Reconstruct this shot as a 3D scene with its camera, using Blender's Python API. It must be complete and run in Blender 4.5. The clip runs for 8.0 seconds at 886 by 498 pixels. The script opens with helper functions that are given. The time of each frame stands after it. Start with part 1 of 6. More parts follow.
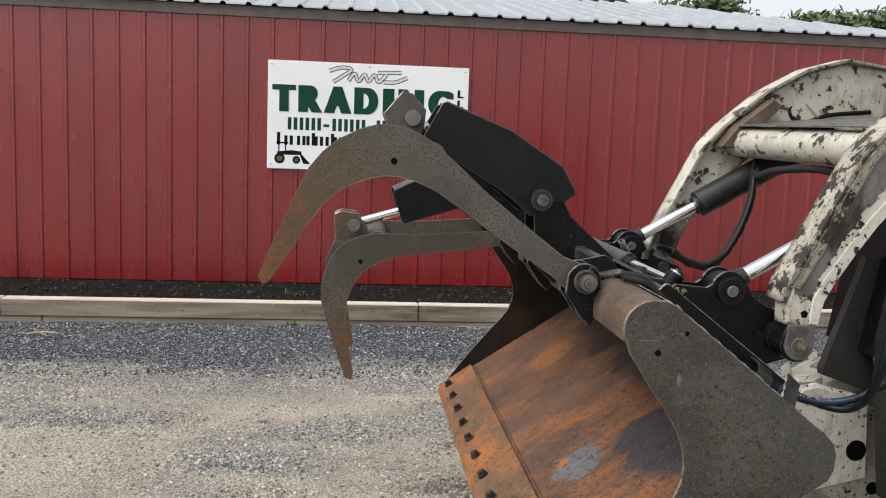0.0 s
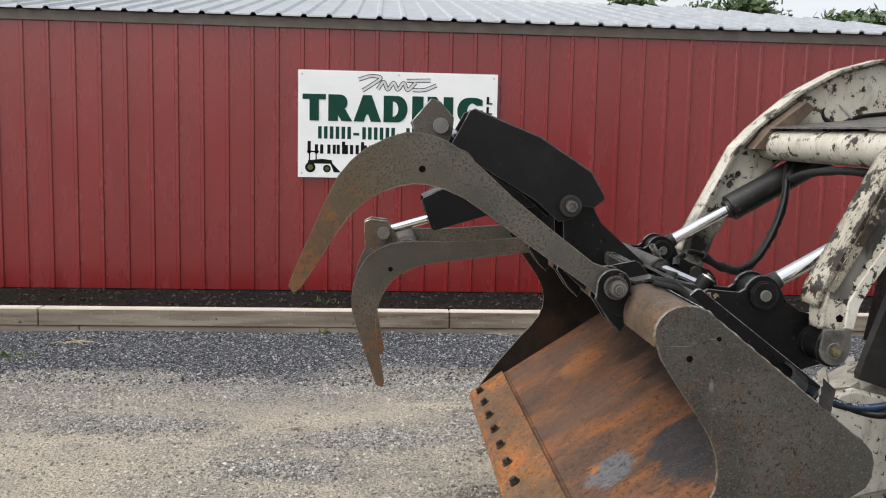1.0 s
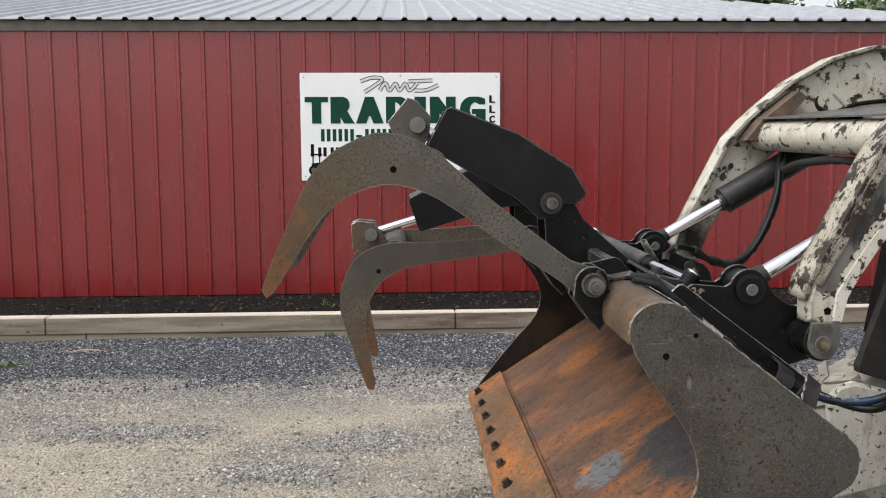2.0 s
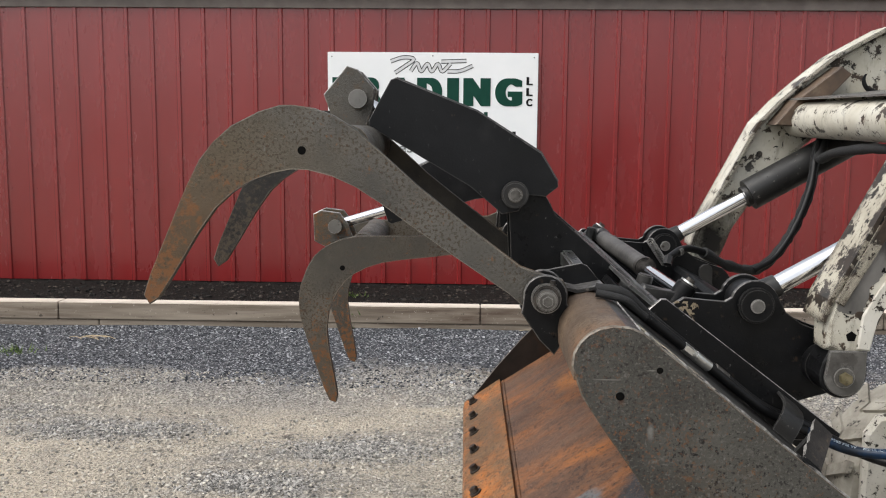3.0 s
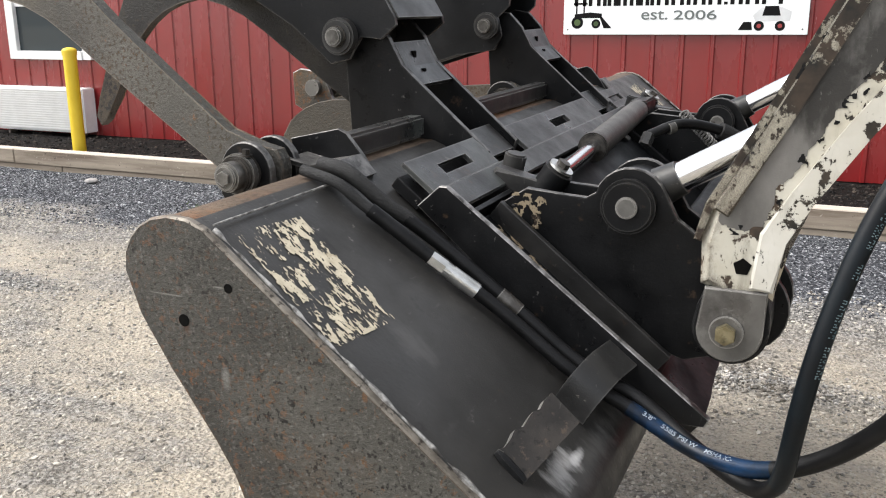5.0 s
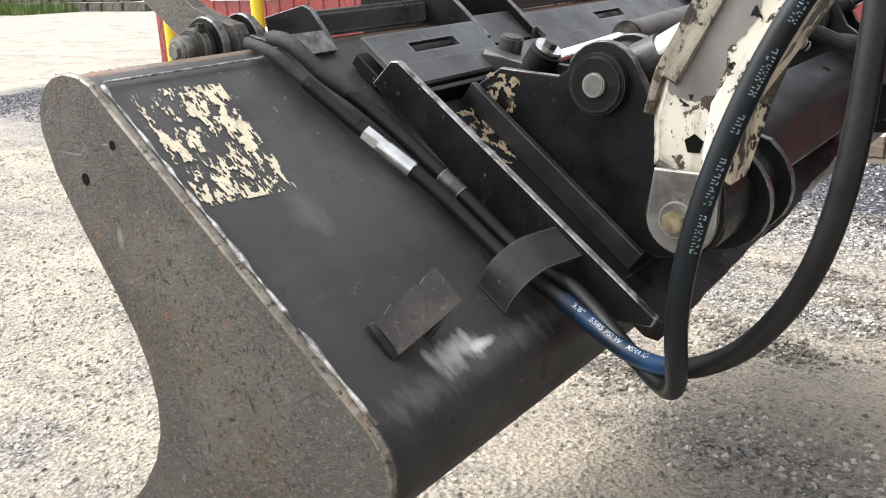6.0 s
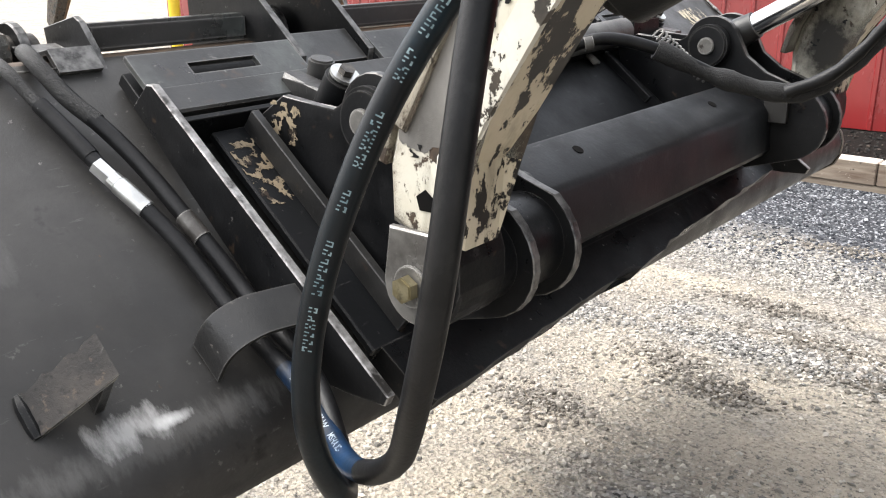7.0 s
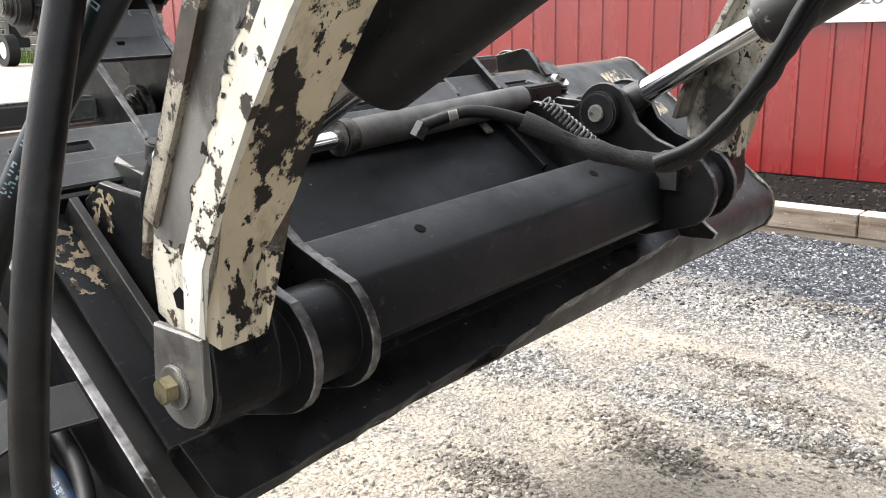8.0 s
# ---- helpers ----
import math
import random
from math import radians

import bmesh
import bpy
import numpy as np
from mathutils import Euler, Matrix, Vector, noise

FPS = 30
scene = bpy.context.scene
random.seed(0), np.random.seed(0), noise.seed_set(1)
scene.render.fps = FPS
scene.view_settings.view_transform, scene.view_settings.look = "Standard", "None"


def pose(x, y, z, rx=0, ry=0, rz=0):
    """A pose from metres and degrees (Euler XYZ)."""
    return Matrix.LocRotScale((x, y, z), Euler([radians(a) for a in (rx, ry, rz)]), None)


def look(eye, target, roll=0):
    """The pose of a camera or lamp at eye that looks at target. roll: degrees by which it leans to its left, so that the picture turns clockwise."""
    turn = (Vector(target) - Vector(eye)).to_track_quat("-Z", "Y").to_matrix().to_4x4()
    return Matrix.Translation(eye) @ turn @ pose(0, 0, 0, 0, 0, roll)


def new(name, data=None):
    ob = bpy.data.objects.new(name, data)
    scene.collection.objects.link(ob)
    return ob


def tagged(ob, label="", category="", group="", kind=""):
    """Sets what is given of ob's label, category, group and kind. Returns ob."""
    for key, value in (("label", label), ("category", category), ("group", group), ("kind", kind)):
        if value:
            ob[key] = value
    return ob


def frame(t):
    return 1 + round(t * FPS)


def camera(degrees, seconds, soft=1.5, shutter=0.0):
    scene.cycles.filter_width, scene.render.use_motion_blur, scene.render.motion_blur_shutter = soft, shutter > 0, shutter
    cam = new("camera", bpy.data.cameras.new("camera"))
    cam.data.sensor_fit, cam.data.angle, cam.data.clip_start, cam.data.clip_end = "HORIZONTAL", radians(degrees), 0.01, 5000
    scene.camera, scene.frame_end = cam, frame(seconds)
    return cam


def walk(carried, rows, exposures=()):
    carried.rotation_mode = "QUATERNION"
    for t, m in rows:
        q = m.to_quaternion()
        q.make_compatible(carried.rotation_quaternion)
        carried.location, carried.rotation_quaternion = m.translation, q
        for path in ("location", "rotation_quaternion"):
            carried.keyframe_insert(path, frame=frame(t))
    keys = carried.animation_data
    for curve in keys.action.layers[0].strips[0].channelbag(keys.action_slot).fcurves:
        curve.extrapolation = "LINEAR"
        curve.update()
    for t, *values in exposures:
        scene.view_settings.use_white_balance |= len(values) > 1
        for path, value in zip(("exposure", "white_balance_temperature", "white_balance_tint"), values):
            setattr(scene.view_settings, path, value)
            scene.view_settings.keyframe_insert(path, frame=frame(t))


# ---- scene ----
cam = camera(53.4, 8.0, soft=1.1)
PATH = [
    (0, (-0.209, 0.16, 1.457), (-0.001, 2.137, 1.235), 2.0),
    (0.5, (-0.199, 0.161, 1.46), (-0.041, 2.144, 1.245), 1.5),
    (1, (-0.203, 0.157, 1.459), (-0.066, 2.141, 1.25), 1.2),
    (1.5, (-0.193, 0.155, 1.462), (-0.061, 2.14, 1.254), 0.8),
    (1.7, (-0.157, 0.139, 1.456), (-0.04, 2.126, 1.254), 0.2),
    (2.8, (0.127, 0.515, 1.468), (0.144, 2.5, 1.228), 0.1),
    (3, (0.221, 0.59, 1.445), (0.173, 2.575, 1.205), 0.5),
    (3.5, (0.547, 0.745, 1.44), (0.248, 2.707, 1.193), 0.7),
    (4, (0.758, 0.994, 1.41), (0.303, 2.92, 1.126), 0.4),
    (4.5, (0.948, 1.192, 1.378), (0.367, 3.067, 0.992), 0.7),
    (5, (1.161, 1.311, 1.348), (0.36, 3.074, 0.848), -0.3),
    (5.2, (1.186, 1.341, 1.325), (0.335, 3.062, 0.765), -0.8),
    (6.3, (1.515, 1.613, 1.225), (0.272, 3.055, 0.61), -1.5),
    (6.5, (1.535, 1.675, 1.234), (0.301, 3.116, 0.602), -0.4),
    (7, (1.607, 1.849, 1.254), (0.385, 3.311, 0.646), 0.1),
    (7.5, (1.724, 1.986, 1.266), (0.457, 3.436, 0.724), -0.3),
    (8, (1.763, 2.046, 1.279), (0.488, 3.506, 0.787), -1.3),
]
EXPOSURES = [(0, 0.56), (3.5, 0.68), (4.5, 0.97), (5.0, 1.14), (6.3, 1.68), (8.0, 1.80)]
walk(cam, [(t, look(eye, target, roll)) for t, eye, target, roll in PATH], EXPOSURES)

# ---- world and light: bright overcast day ----
SUN_ELEV, SUN_ROT = radians(54), radians(246)
world = bpy.data.worlds.new("world")
scene.world = world
world.use_nodes = True
wn, wl = world.node_tree.nodes, world.node_tree.links
sky = wn.new("ShaderNodeTexSky")
sky.sky_type = "NISHITA"
sky.sun_disc = False
sky.sun_elevation, sky.sun_rotation = SUN_ELEV, SUN_ROT
sky.air_density, sky.dust_density, sky.ozone_density = 1.0, 4.0, 1.0
pale = wn.new("ShaderNodeHueSaturation")
pale.inputs["Saturation"].default_value = 0.25
wl.new(sky.outputs[0], pale.inputs["Color"])
wl.new(pale.outputs[0], wn["Background"].inputs["Color"])
wn["Background"].inputs["Strength"].default_value = 0.17

sun = new("sun", bpy.data.lights.new("sun", "SUN"))
sun.data.energy, sun.data.angle, sun.data.color = 0.65, radians(45), (1.0, 0.96, 0.9)
sun.matrix_world = look((0, 0, 0), (-math.sin(SUN_ROT) * math.cos(SUN_ELEV), -math.cos(SUN_ROT) * math.cos(SUN_ELEV), -math.sin(SUN_ELEV)))


# ---- materials ----
def nodes_of(name, rough=0.6, metal=0.0):
    m = bpy.data.materials.new(name)
    m.use_nodes = True
    n, l = m.node_tree.nodes, m.node_tree.links
    b = n["Principled BSDF"]
    b.inputs["Roughness"].default_value, b.inputs["Metallic"].default_value = rough, metal
    pos = n.new("ShaderNodeNewGeometry").outputs["Position"]
    return m, n, l, b, pos


def stretched(n, l, pos, scale):
    s = n.new("ShaderNodeVectorMath")
    s.operation = "MULTIPLY"
    s.inputs[1].default_value = scale
    l.new(pos, s.inputs[0])
    return s.outputs[0]


def noisy(n, l, pos, scale, detail=6.0, rough=0.6, lo=0.35, hi=0.65, swirl=0.0):
    t = n.new("ShaderNodeTexNoise")
    t.inputs["Distortion"].default_value = swirl
    t.inputs["Scale"].default_value, t.inputs["Detail"].default_value, t.inputs["Roughness"].default_value = scale, detail, rough
    l.new(pos, t.inputs["Vector"])
    r = n.new("ShaderNodeMapRange")
    r.inputs["From Min"].default_value, r.inputs["From Max"].default_value = lo, hi
    l.new(t.outputs["Fac"], r.inputs["Value"])
    return r.outputs[0]


def mixed(n, l, fac, a, b):
    m = n.new("ShaderNodeMix")
    m.data_type = "RGBA"
    l.new(fac, m.inputs["Factor"])
    for value, socket in ((a, m.inputs[6]), (b, m.inputs[7])):
        if isinstance(value, tuple):
            socket.default_value = (*value, 1)
        else:
            l.new(value, socket)
    return m.outputs[2]


def bumped(n, l, b, height, strength=0.3, distance=0.004):
    bp = n.new("ShaderNodeBump")
    bp.inputs["Strength"].default_value, bp.inputs["Distance"].default_value = strength, distance
    l.new(height, bp.inputs["Height"])
    l.new(bp.outputs[0], b.inputs["Normal"])


def edge_mask(n, l, radius, lo, hi):
    """Bright on corners: the rounded normal against the true one, broken up by noise."""
    bev = n.new("ShaderNodeBevel")
    bev.samples = 4
    bev.inputs["Radius"].default_value = radius
    geo = n.new("ShaderNodeNewGeometry")
    dot = n.new("ShaderNodeVectorMath")
    dot.operation = "DOT_PRODUCT"
    l.new(bev.outputs[0], dot.inputs[0])
    l.new(geo.outputs["True Normal"], dot.inputs[1])
    inv = n.new("ShaderNodeMath")
    inv.operation = "SUBTRACT"
    inv.inputs[0].default_value = 1.0
    l.new(dot.outputs["Value"], inv.inputs[1])
    add = n.new("ShaderNodeMath")
    add.operation = "MULTIPLY_ADD"
    l.new(noisy(n, l, geo.outputs["Position"], 45, 5, 0.7, 0.3, 0.7), add.inputs[0])
    add.inputs[1].default_value = 0.16
    l.new(inv.outputs[0], add.inputs[2])
    r = n.new("ShaderNodeMapRange")
    r.inputs["From Min"].default_value, r.inputs["From Max"].default_value = lo, hi
    l.new(add.outputs[0], r.inputs["Value"])
    return r.outputs[0]


def spot(n, l, pos, centre, size, ragged, lo, hi, scale):
    """A ragged stain round a point: distance in its own stretched space, broken by noise."""
    off = n.new("ShaderNodeVectorMath")
    off.operation = "SUBTRACT"
    off.inputs[1].default_value = centre
    l.new(pos, off.inputs[0])
    far = n.new("ShaderNodeVectorMath")
    far.operation = "LENGTH"
    l.new(stretched(n, l, off.outputs[0], tuple(1 / c for c in size)), far.inputs[0])
    add = n.new("ShaderNodeMath")
    add.operation = "MULTIPLY_ADD"
    l.new(noisy(n, l, stretched(n, l, pos, (0.7, 2.0, 0.7)), scale, 8, 0.68, 0.2, 0.8), add.inputs[0])
    add.inputs[1].default_value = ragged
    l.new(far.outputs["Value"], add.inputs[2])
    r = n.new("ShaderNodeMapRange")
    r.inputs["From Min"].default_value, r.inputs["From Max"].default_value = hi, lo
    l.new(add.outputs[0], r.inputs["Value"])
    return r.outputs[0]


def plain(name, dark, light, scale=20.0, rough=0.6, metal=0.0, bump=0.15, stain=None, stain_scale=4.0, stain_lo=0.5, stain_hi=0.62,
          stretch=(1, 1, 1), grain=180.0, rough_var=0.0, speck=(), spec=0.5, worn=None, scratch=None, tip=None, scuffs=(), under=()):
    """Two tones mottled at one scale, a third as stains at another, specks, scratches, worn corners, and a fine grain as relief."""
    m, n, l, b, pos = nodes_of(name, rough, metal)
    b.inputs["Specular IOR Level"].default_value = spec
    p = stretched(n, l, pos, stretch)
    col = mixed(n, l, noisy(n, l, p, scale), dark, light)
    if stain:
        col = mixed(n, l, noisy(n, l, p, stain_scale, 8, 0.65, stain_lo, stain_hi), col, stain)
    for centre, size, colour, bits in under:
        col = mixed(n, l, spot(n, l, pos, centre, size, 1.0, 0.7, 1.6, bits), col, colour)
    if scratch:
        col = mixed(n, l, noisy(n, l, stretched(n, l, pos, (40, 6, 9)), 4.0, 6, 0.7, 0.64, 0.74), col, scratch)
        col = mixed(n, l, noisy(n, l, stretched(n, l, pos, (9, 30, 40)), 3.0, 6, 0.7, 0.66, 0.76), col, scratch)
    for colour, size, lo, hi, *patch in speck:
        spots = noisy(n, l, pos, size, 4, 0.65, lo, hi)
        if patch:
            both = n.new("ShaderNodeMath")
            both.operation = "MULTIPLY"
            l.new(spots, both.inputs[0])
            l.new(noisy(n, l, pos, patch[0], 6, 0.65, patch[1], patch[1] + 0.16), both.inputs[1])
            spots = both.outputs[0]
        col = mixed(n, l, spots, col, colour)
    if tip:
        away = n.new("ShaderNodeVectorMath")
        away.operation = "DISTANCE"
        away.inputs[1].default_value = tip[0]
        l.new(stretched(n, l, pos, (1, 0, 1)), away.inputs[0])
        near = n.new("ShaderNodeMapRange")
        near.inputs["From Min"].default_value, near.inputs["From Max"].default_value = 0.42, 0.02
        near.inputs["To Max"].default_value = 0.235
        l.new(away.outputs["Value"], near.inputs["Value"])
        t = n.new("ShaderNodeTexNoise")
        t.inputs["Scale"].default_value, t.inputs["Detail"].default_value, t.inputs["Roughness"].default_value = 60, 6, 0.7
        l.new(pos, t.inputs["Vector"])
        add = n.new("ShaderNodeMath")
        l.new(t.outputs["Fac"], add.inputs[0])
        l.new(near.outputs[0], add.inputs[1])
        r = n.new("ShaderNodeMapRange")
        r.inputs["From Min"].default_value, r.inputs["From Max"].default_value = 0.62, 0.74
        l.new(add.outputs[0], r.inputs["Value"])
        col = mixed(n, l, r.outputs[0], col, tip[1])
    for centre, size, colour, bits in scuffs:
        col = mixed(n, l, spot(n, l, pos, centre, size, 1.3, 0.95, 1.55, bits), col, colour)
    if worn:
        col = mixed(n, l, edge_mask(n, l, worn[1], 0.15, 0.34), col, worn[0])
    l.new(col, b.inputs["Base Color"])
    fine = noisy(n, l, pos, grain, 4, 0.7, 0.2, 0.8)
    bumped(n, l, b, fine, bump, 0.002)
    if rough_var:
        r = n.new("ShaderNodeMapRange")
        r.inputs["To Min"].default_value, r.inputs["To Max"].default_value = rough - rough_var, min(1, rough + rough_var)
        l.new(noisy(n, l, p, scale * 1.7), r.inputs["Value"])
        l.new(r.outputs[0], b.inputs["Roughness"])
    return m


def chipped(name, paint, paint2, under, under2, lo=0.52, hi=0.56, scale=14.0, rough=0.45, stretch=(1, 1, 1), edge=0.0, soot=None):
    """Paint, streaked with grime, with flakes gone down to dark metal, first along the corners."""
    m, n, l, b, pos = nodes_of(name, rough)
    b.inputs["Specular IOR Level"].default_value = 0.25
    p = stretched(n, l, pos, stretch)
    top = mixed(n, l, noisy(n, l, p, 9.0), paint, paint2)
    top = mixed(n, l, noisy(n, l, stretched(n, l, pos, (3, 3, 0.8)), 9.0, 7, 0.7, 0.53, 0.76), top, tuple(c * 0.52 for c in paint2))
    if soot:
        top = mixed(n, l, spot(n, l, pos, soot[0], soot[1], 1.2, 0.9, 1.5, 12), top, soot[2])
    low = mixed(n, l, noisy(n, l, p, 30.0), under, under2)
    f = noisy(n, l, p, scale, 10, 0.66, lo, hi)
    g = noisy(n, l, stretched(n, l, pos, (2.2, 2.2, 1)), scale * 2.6, 6, 0.7, lo + 0.05, hi + 0.06)
    big = n.new("ShaderNodeMath")
    big.operation = "MAXIMUM"
    l.new(f, big.inputs[0])
    l.new(g, big.inputs[1])
    out = big.outputs[0]
    if edge:
        more = n.new("ShaderNodeMath")
        more.operation = "MAXIMUM"
        l.new(out, more.inputs[0])
        l.new(edge_mask(n, l, edge, 0.13, 0.20), more.inputs[1])
        out = more.outputs[0]
    l.new(mixed(n, l, out, top, low), b.inputs["Base Color"])
    inv = n.new("ShaderNodeMath")
    inv.operation = "SUBTRACT"
    inv.inputs[0].default_value = 1.0
    l.new(out, inv.inputs[1])
    bumped(n, l, b, inv.outputs[0], 0.6, 0.0015)
    return m


BLACK = plain("black_paint", (0.0036, 0.0038, 0.0042), (0.0080, 0.0082, 0.0088), 12, 0.4, 0, 0.12, (0.018, 0.0175, 0.017), 5, 0.58, 0.85, rough_var=0.14, spec=0.18,
              speck=(((0.22, 0.21, 0.20), 80, 0.665, 0.71, 3, 0.48), ((0.045, 0.03, 0.02), 28, 0.66, 0.76)), worn=((0.055, 0.053, 0.05), 0.004), scratch=(0.035, 0.034, 0.033))
COUPLER_BLACK = plain("glossy_black_paint", (0.0036, 0.0040, 0.0046), (0.0085, 0.0091, 0.0102), 5, 0.47, 0, 0.12, (0.022, 0.022, 0.0225), 4, 0.55, 0.8, rough_var=0.12, spec=0.22,
                      speck=(((0.22, 0.20, 0.18), 80, 0.71, 0.75), ((0.06, 0.042, 0.03), 24, 0.67, 0.76)), worn=((0.06, 0.058, 0.055), 0.004), scratch=(0.05, 0.05, 0.05))
BLACK_DUSTY = plain("dusty_black_steel", (0.009, 0.009, 0.0092), (0.024, 0.0235, 0.0225), 9, 0.42, 0, 0.15, (0.06, 0.057, 0.053), 5, 0.54, 0.80, rough_var=0.15, spec=0.40,
                    speck=(((0.16, 0.145, 0.13), 70, 0.66, 0.71, 3, 0.46), ((0.055, 0.034, 0.022), 22, 0.66, 0.76)), worn=((0.075, 0.072, 0.068), 0.004), scratch=(0.055, 0.053, 0.05))
RUBBED_BLACK = plain("rubbed_black_steel", (0.010, 0.0098, 0.0095), (0.028, 0.0272, 0.026), 8, 0.38, 0, 0.15, (0.075, 0.082, 0.077), 5, 0.53, 0.72, rough_var=0.12, spec=0.65,
                     speck=(((0.20, 0.19, 0.175), 70, 0.65, 0.70, 3, 0.45), ((0.055, 0.034, 0.022), 22, 0.64, 0.74)), worn=((0.16, 0.155, 0.148), 0.005), scratch=(0.10, 0.097, 0.092))
EDGE = plain("worn_bare_edge", (0.10, 0.095, 0.09), (0.34, 0.33, 0.32), 60, 0.4, 0.5, 0.2, (0.03, 0.028, 0.026), 22, 0.54, 0.64)
EDGE_DULL = plain("oiled_worn_edge", (0.040, 0.0385, 0.037), (0.17, 0.165, 0.158), 60, 0.4, 0.4, 0.2, (0.014, 0.013, 0.012), 22, 0.52, 0.62)
WELD = plain("weld_bead_steel", (0.14, 0.135, 0.125), (0.46, 0.45, 0.43), 110, 0.45, 0.4, 0.4, (0.05, 0.045, 0.04), 26, 0.50, 0.60)
SHELL_MAT = plain("bucket_back_dark_steel", (0.022, 0.0213, 0.0203), (0.037, 0.0356, 0.0338), 7, 0.42, 0, 0.14, (0.06, 0.057, 0.054), 4, 0.56, 0.85, rough_var=0.12, spec=0.32,
                  speck=(((0.18, 0.17, 0.16), 70, 0.655, 0.70, 3, 0.45), ((0.010, 0.0095, 0.009), 16, 0.62, 0.72), ((0.06, 0.035, 0.02), 34, 0.68, 0.75)), worn=((0.24, 0.235, 0.23), 0.012), scratch=(0.075, 0.072, 0.07),
                  scuffs=(((0.915, 2.26, 0.823), (0.026, 0.26, 0.026), (0.066, 0.0645, 0.062), 40), ((0.900, 2.235, 0.836), (0.026, 0.055, 0.026), (0.30, 0.296, 0.29), 24), ((0.905, 2.275, 0.832), (0.010, 0.030, 0.010), (0.52, 0.516, 0.51), 9),
                          ((0.72, 2.20, 0.98), (0.05, 0.03, 0.05), (0.06, 0.058, 0.056), 26), ((0.80, 2.13, 0.915), (0.010, 0.030, 0.010), (0.06, 0.058, 0.056), 30)))
SIDE_MAT = plain("bare_grey_steel", (0.040, 0.0385, 0.034), (0.072, 0.069, 0.060), 5, 0.5, 0.1, 0.8, (0.096, 0.091, 0.078), 2.6, 0.54, 0.75, rough_var=0.12, spec=0.3,
                 speck=(((0.070, 0.052, 0.036), 7, 0.58, 0.76), ((0.030, 0.0285, 0.026), 3.0, 0.55, 0.75), ((0.115, 0.110, 0.097), 170, 0.55, 0.64), ((0.022, 0.020, 0.018), 160, 0.57, 0.65), ((0.012, 0.010, 0.009), 90, 0.585, 0.630, 2.6, 0.44), ((0.12, 0.062, 0.030), 75, 0.60, 0.65, 2.4, 0.44), ((0.016, 0.013, 0.010), 130, 0.535, 0.59, 3.0, 0.47), ((0.15, 0.066, 0.028), 110, 0.56, 0.61, 3.5, 0.48), ((0.125, 0.119, 0.105), 45, 0.62, 0.70)), scratch=(0.17, 0.165, 0.155), grain=260,
                 worn=((0.105, 0.070, 0.042), 0.005),
                 scuffs=(((0.545, 2.064, 0.955), (0.008, 0.5, 0.022), (0.155, 0.150, 0.138), 24), ((0.492, 2.064, 1.008), (0.010, 0.5, 0.012), (0.060, 0.030, 0.018), 60), ((0.545, 2.064, 1.062), (0.016, 0.5, 0.002), (0.17, 0.165, 0.15), 60), ((0.47, 2.064, 1.045), (0.030, 0.5, 0.0016), (0.16, 0.155, 0.14), 60)))
SIDE_RIM = plain("browned_plate_edge", (0.090, 0.076, 0.060), (0.23, 0.205, 0.170), 40, 0.5, 0.3, 0.3, (0.13, 0.075, 0.040), 14, 0.56, 0.66, speck=(((0.03, 0.022, 0.016), 120, 0.56, 0.64),))
RUST_BITS = (0.165, 0.072, 0.026)
PITS = (((0.085, 0.060, 0.038), 22, 0.54, 0.72, 4, 0.44), ((0.030, 0.022, 0.015), 150, 0.51, 0.60, 5, 0.42), ((0.12, 0.066, 0.032), 150, 0.57, 0.66, 5, 0.49))
HOOK_TAN = (((-0.28, 2.5, 1.36), (0.27, 9.0, 0.24), (0.100, 0.080, 0.052), 7), ((-0.36, 2.5, 1.25), (0.16, 9.0, 0.20), (0.088, 0.058, 0.033), 12))
TINE_MAT = plain("scaled_steel", (0.062, 0.058, 0.050), (0.112, 0.105, 0.090), 5, 0.5, 0.15, 0.9, (0.044, 0.042, 0.039), 3.4, 0.50, 0.68, rough_var=0.12, grain=200, spec=0.35,
                 speck=PITS, tip=((-0.43, 0, 1.115), RUST_BITS), worn=((0.24, 0.21, 0.17), 0.004), scratch=(0.15, 0.145, 0.135), under=HOOK_TAN)
TINE_DARK_MAT = plain("dark_tine_steel", (0.012, 0.0115, 0.011), (0.030, 0.028, 0.025), 6, 0.5, 0.1, 0.8, (0.045, 0.038, 0.029), 3, 0.54, 0.72, rough_var=0.1, grain=200, spec=0.3,
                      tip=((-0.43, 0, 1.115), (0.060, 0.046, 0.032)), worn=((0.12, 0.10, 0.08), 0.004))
TINE_LOW_MAT = plain("scaled_steel_low", (0.060, 0.054, 0.043), (0.115, 0.103, 0.082), 5, 0.5, 0.1, 0.9, (0.050, 0.046, 0.041), 3, 0.48, 0.68, rough_var=0.1, grain=200, spec=0.3,
                     speck=PITS, tip=((-0.205, 0, 0.575), RUST_BITS), worn=((0.2, 0.16, 0.12), 0.004), under=(((0.02, 2.5, 0.66), (0.26, 9.0, 0.24), (0.098, 0.074, 0.046), 8),))


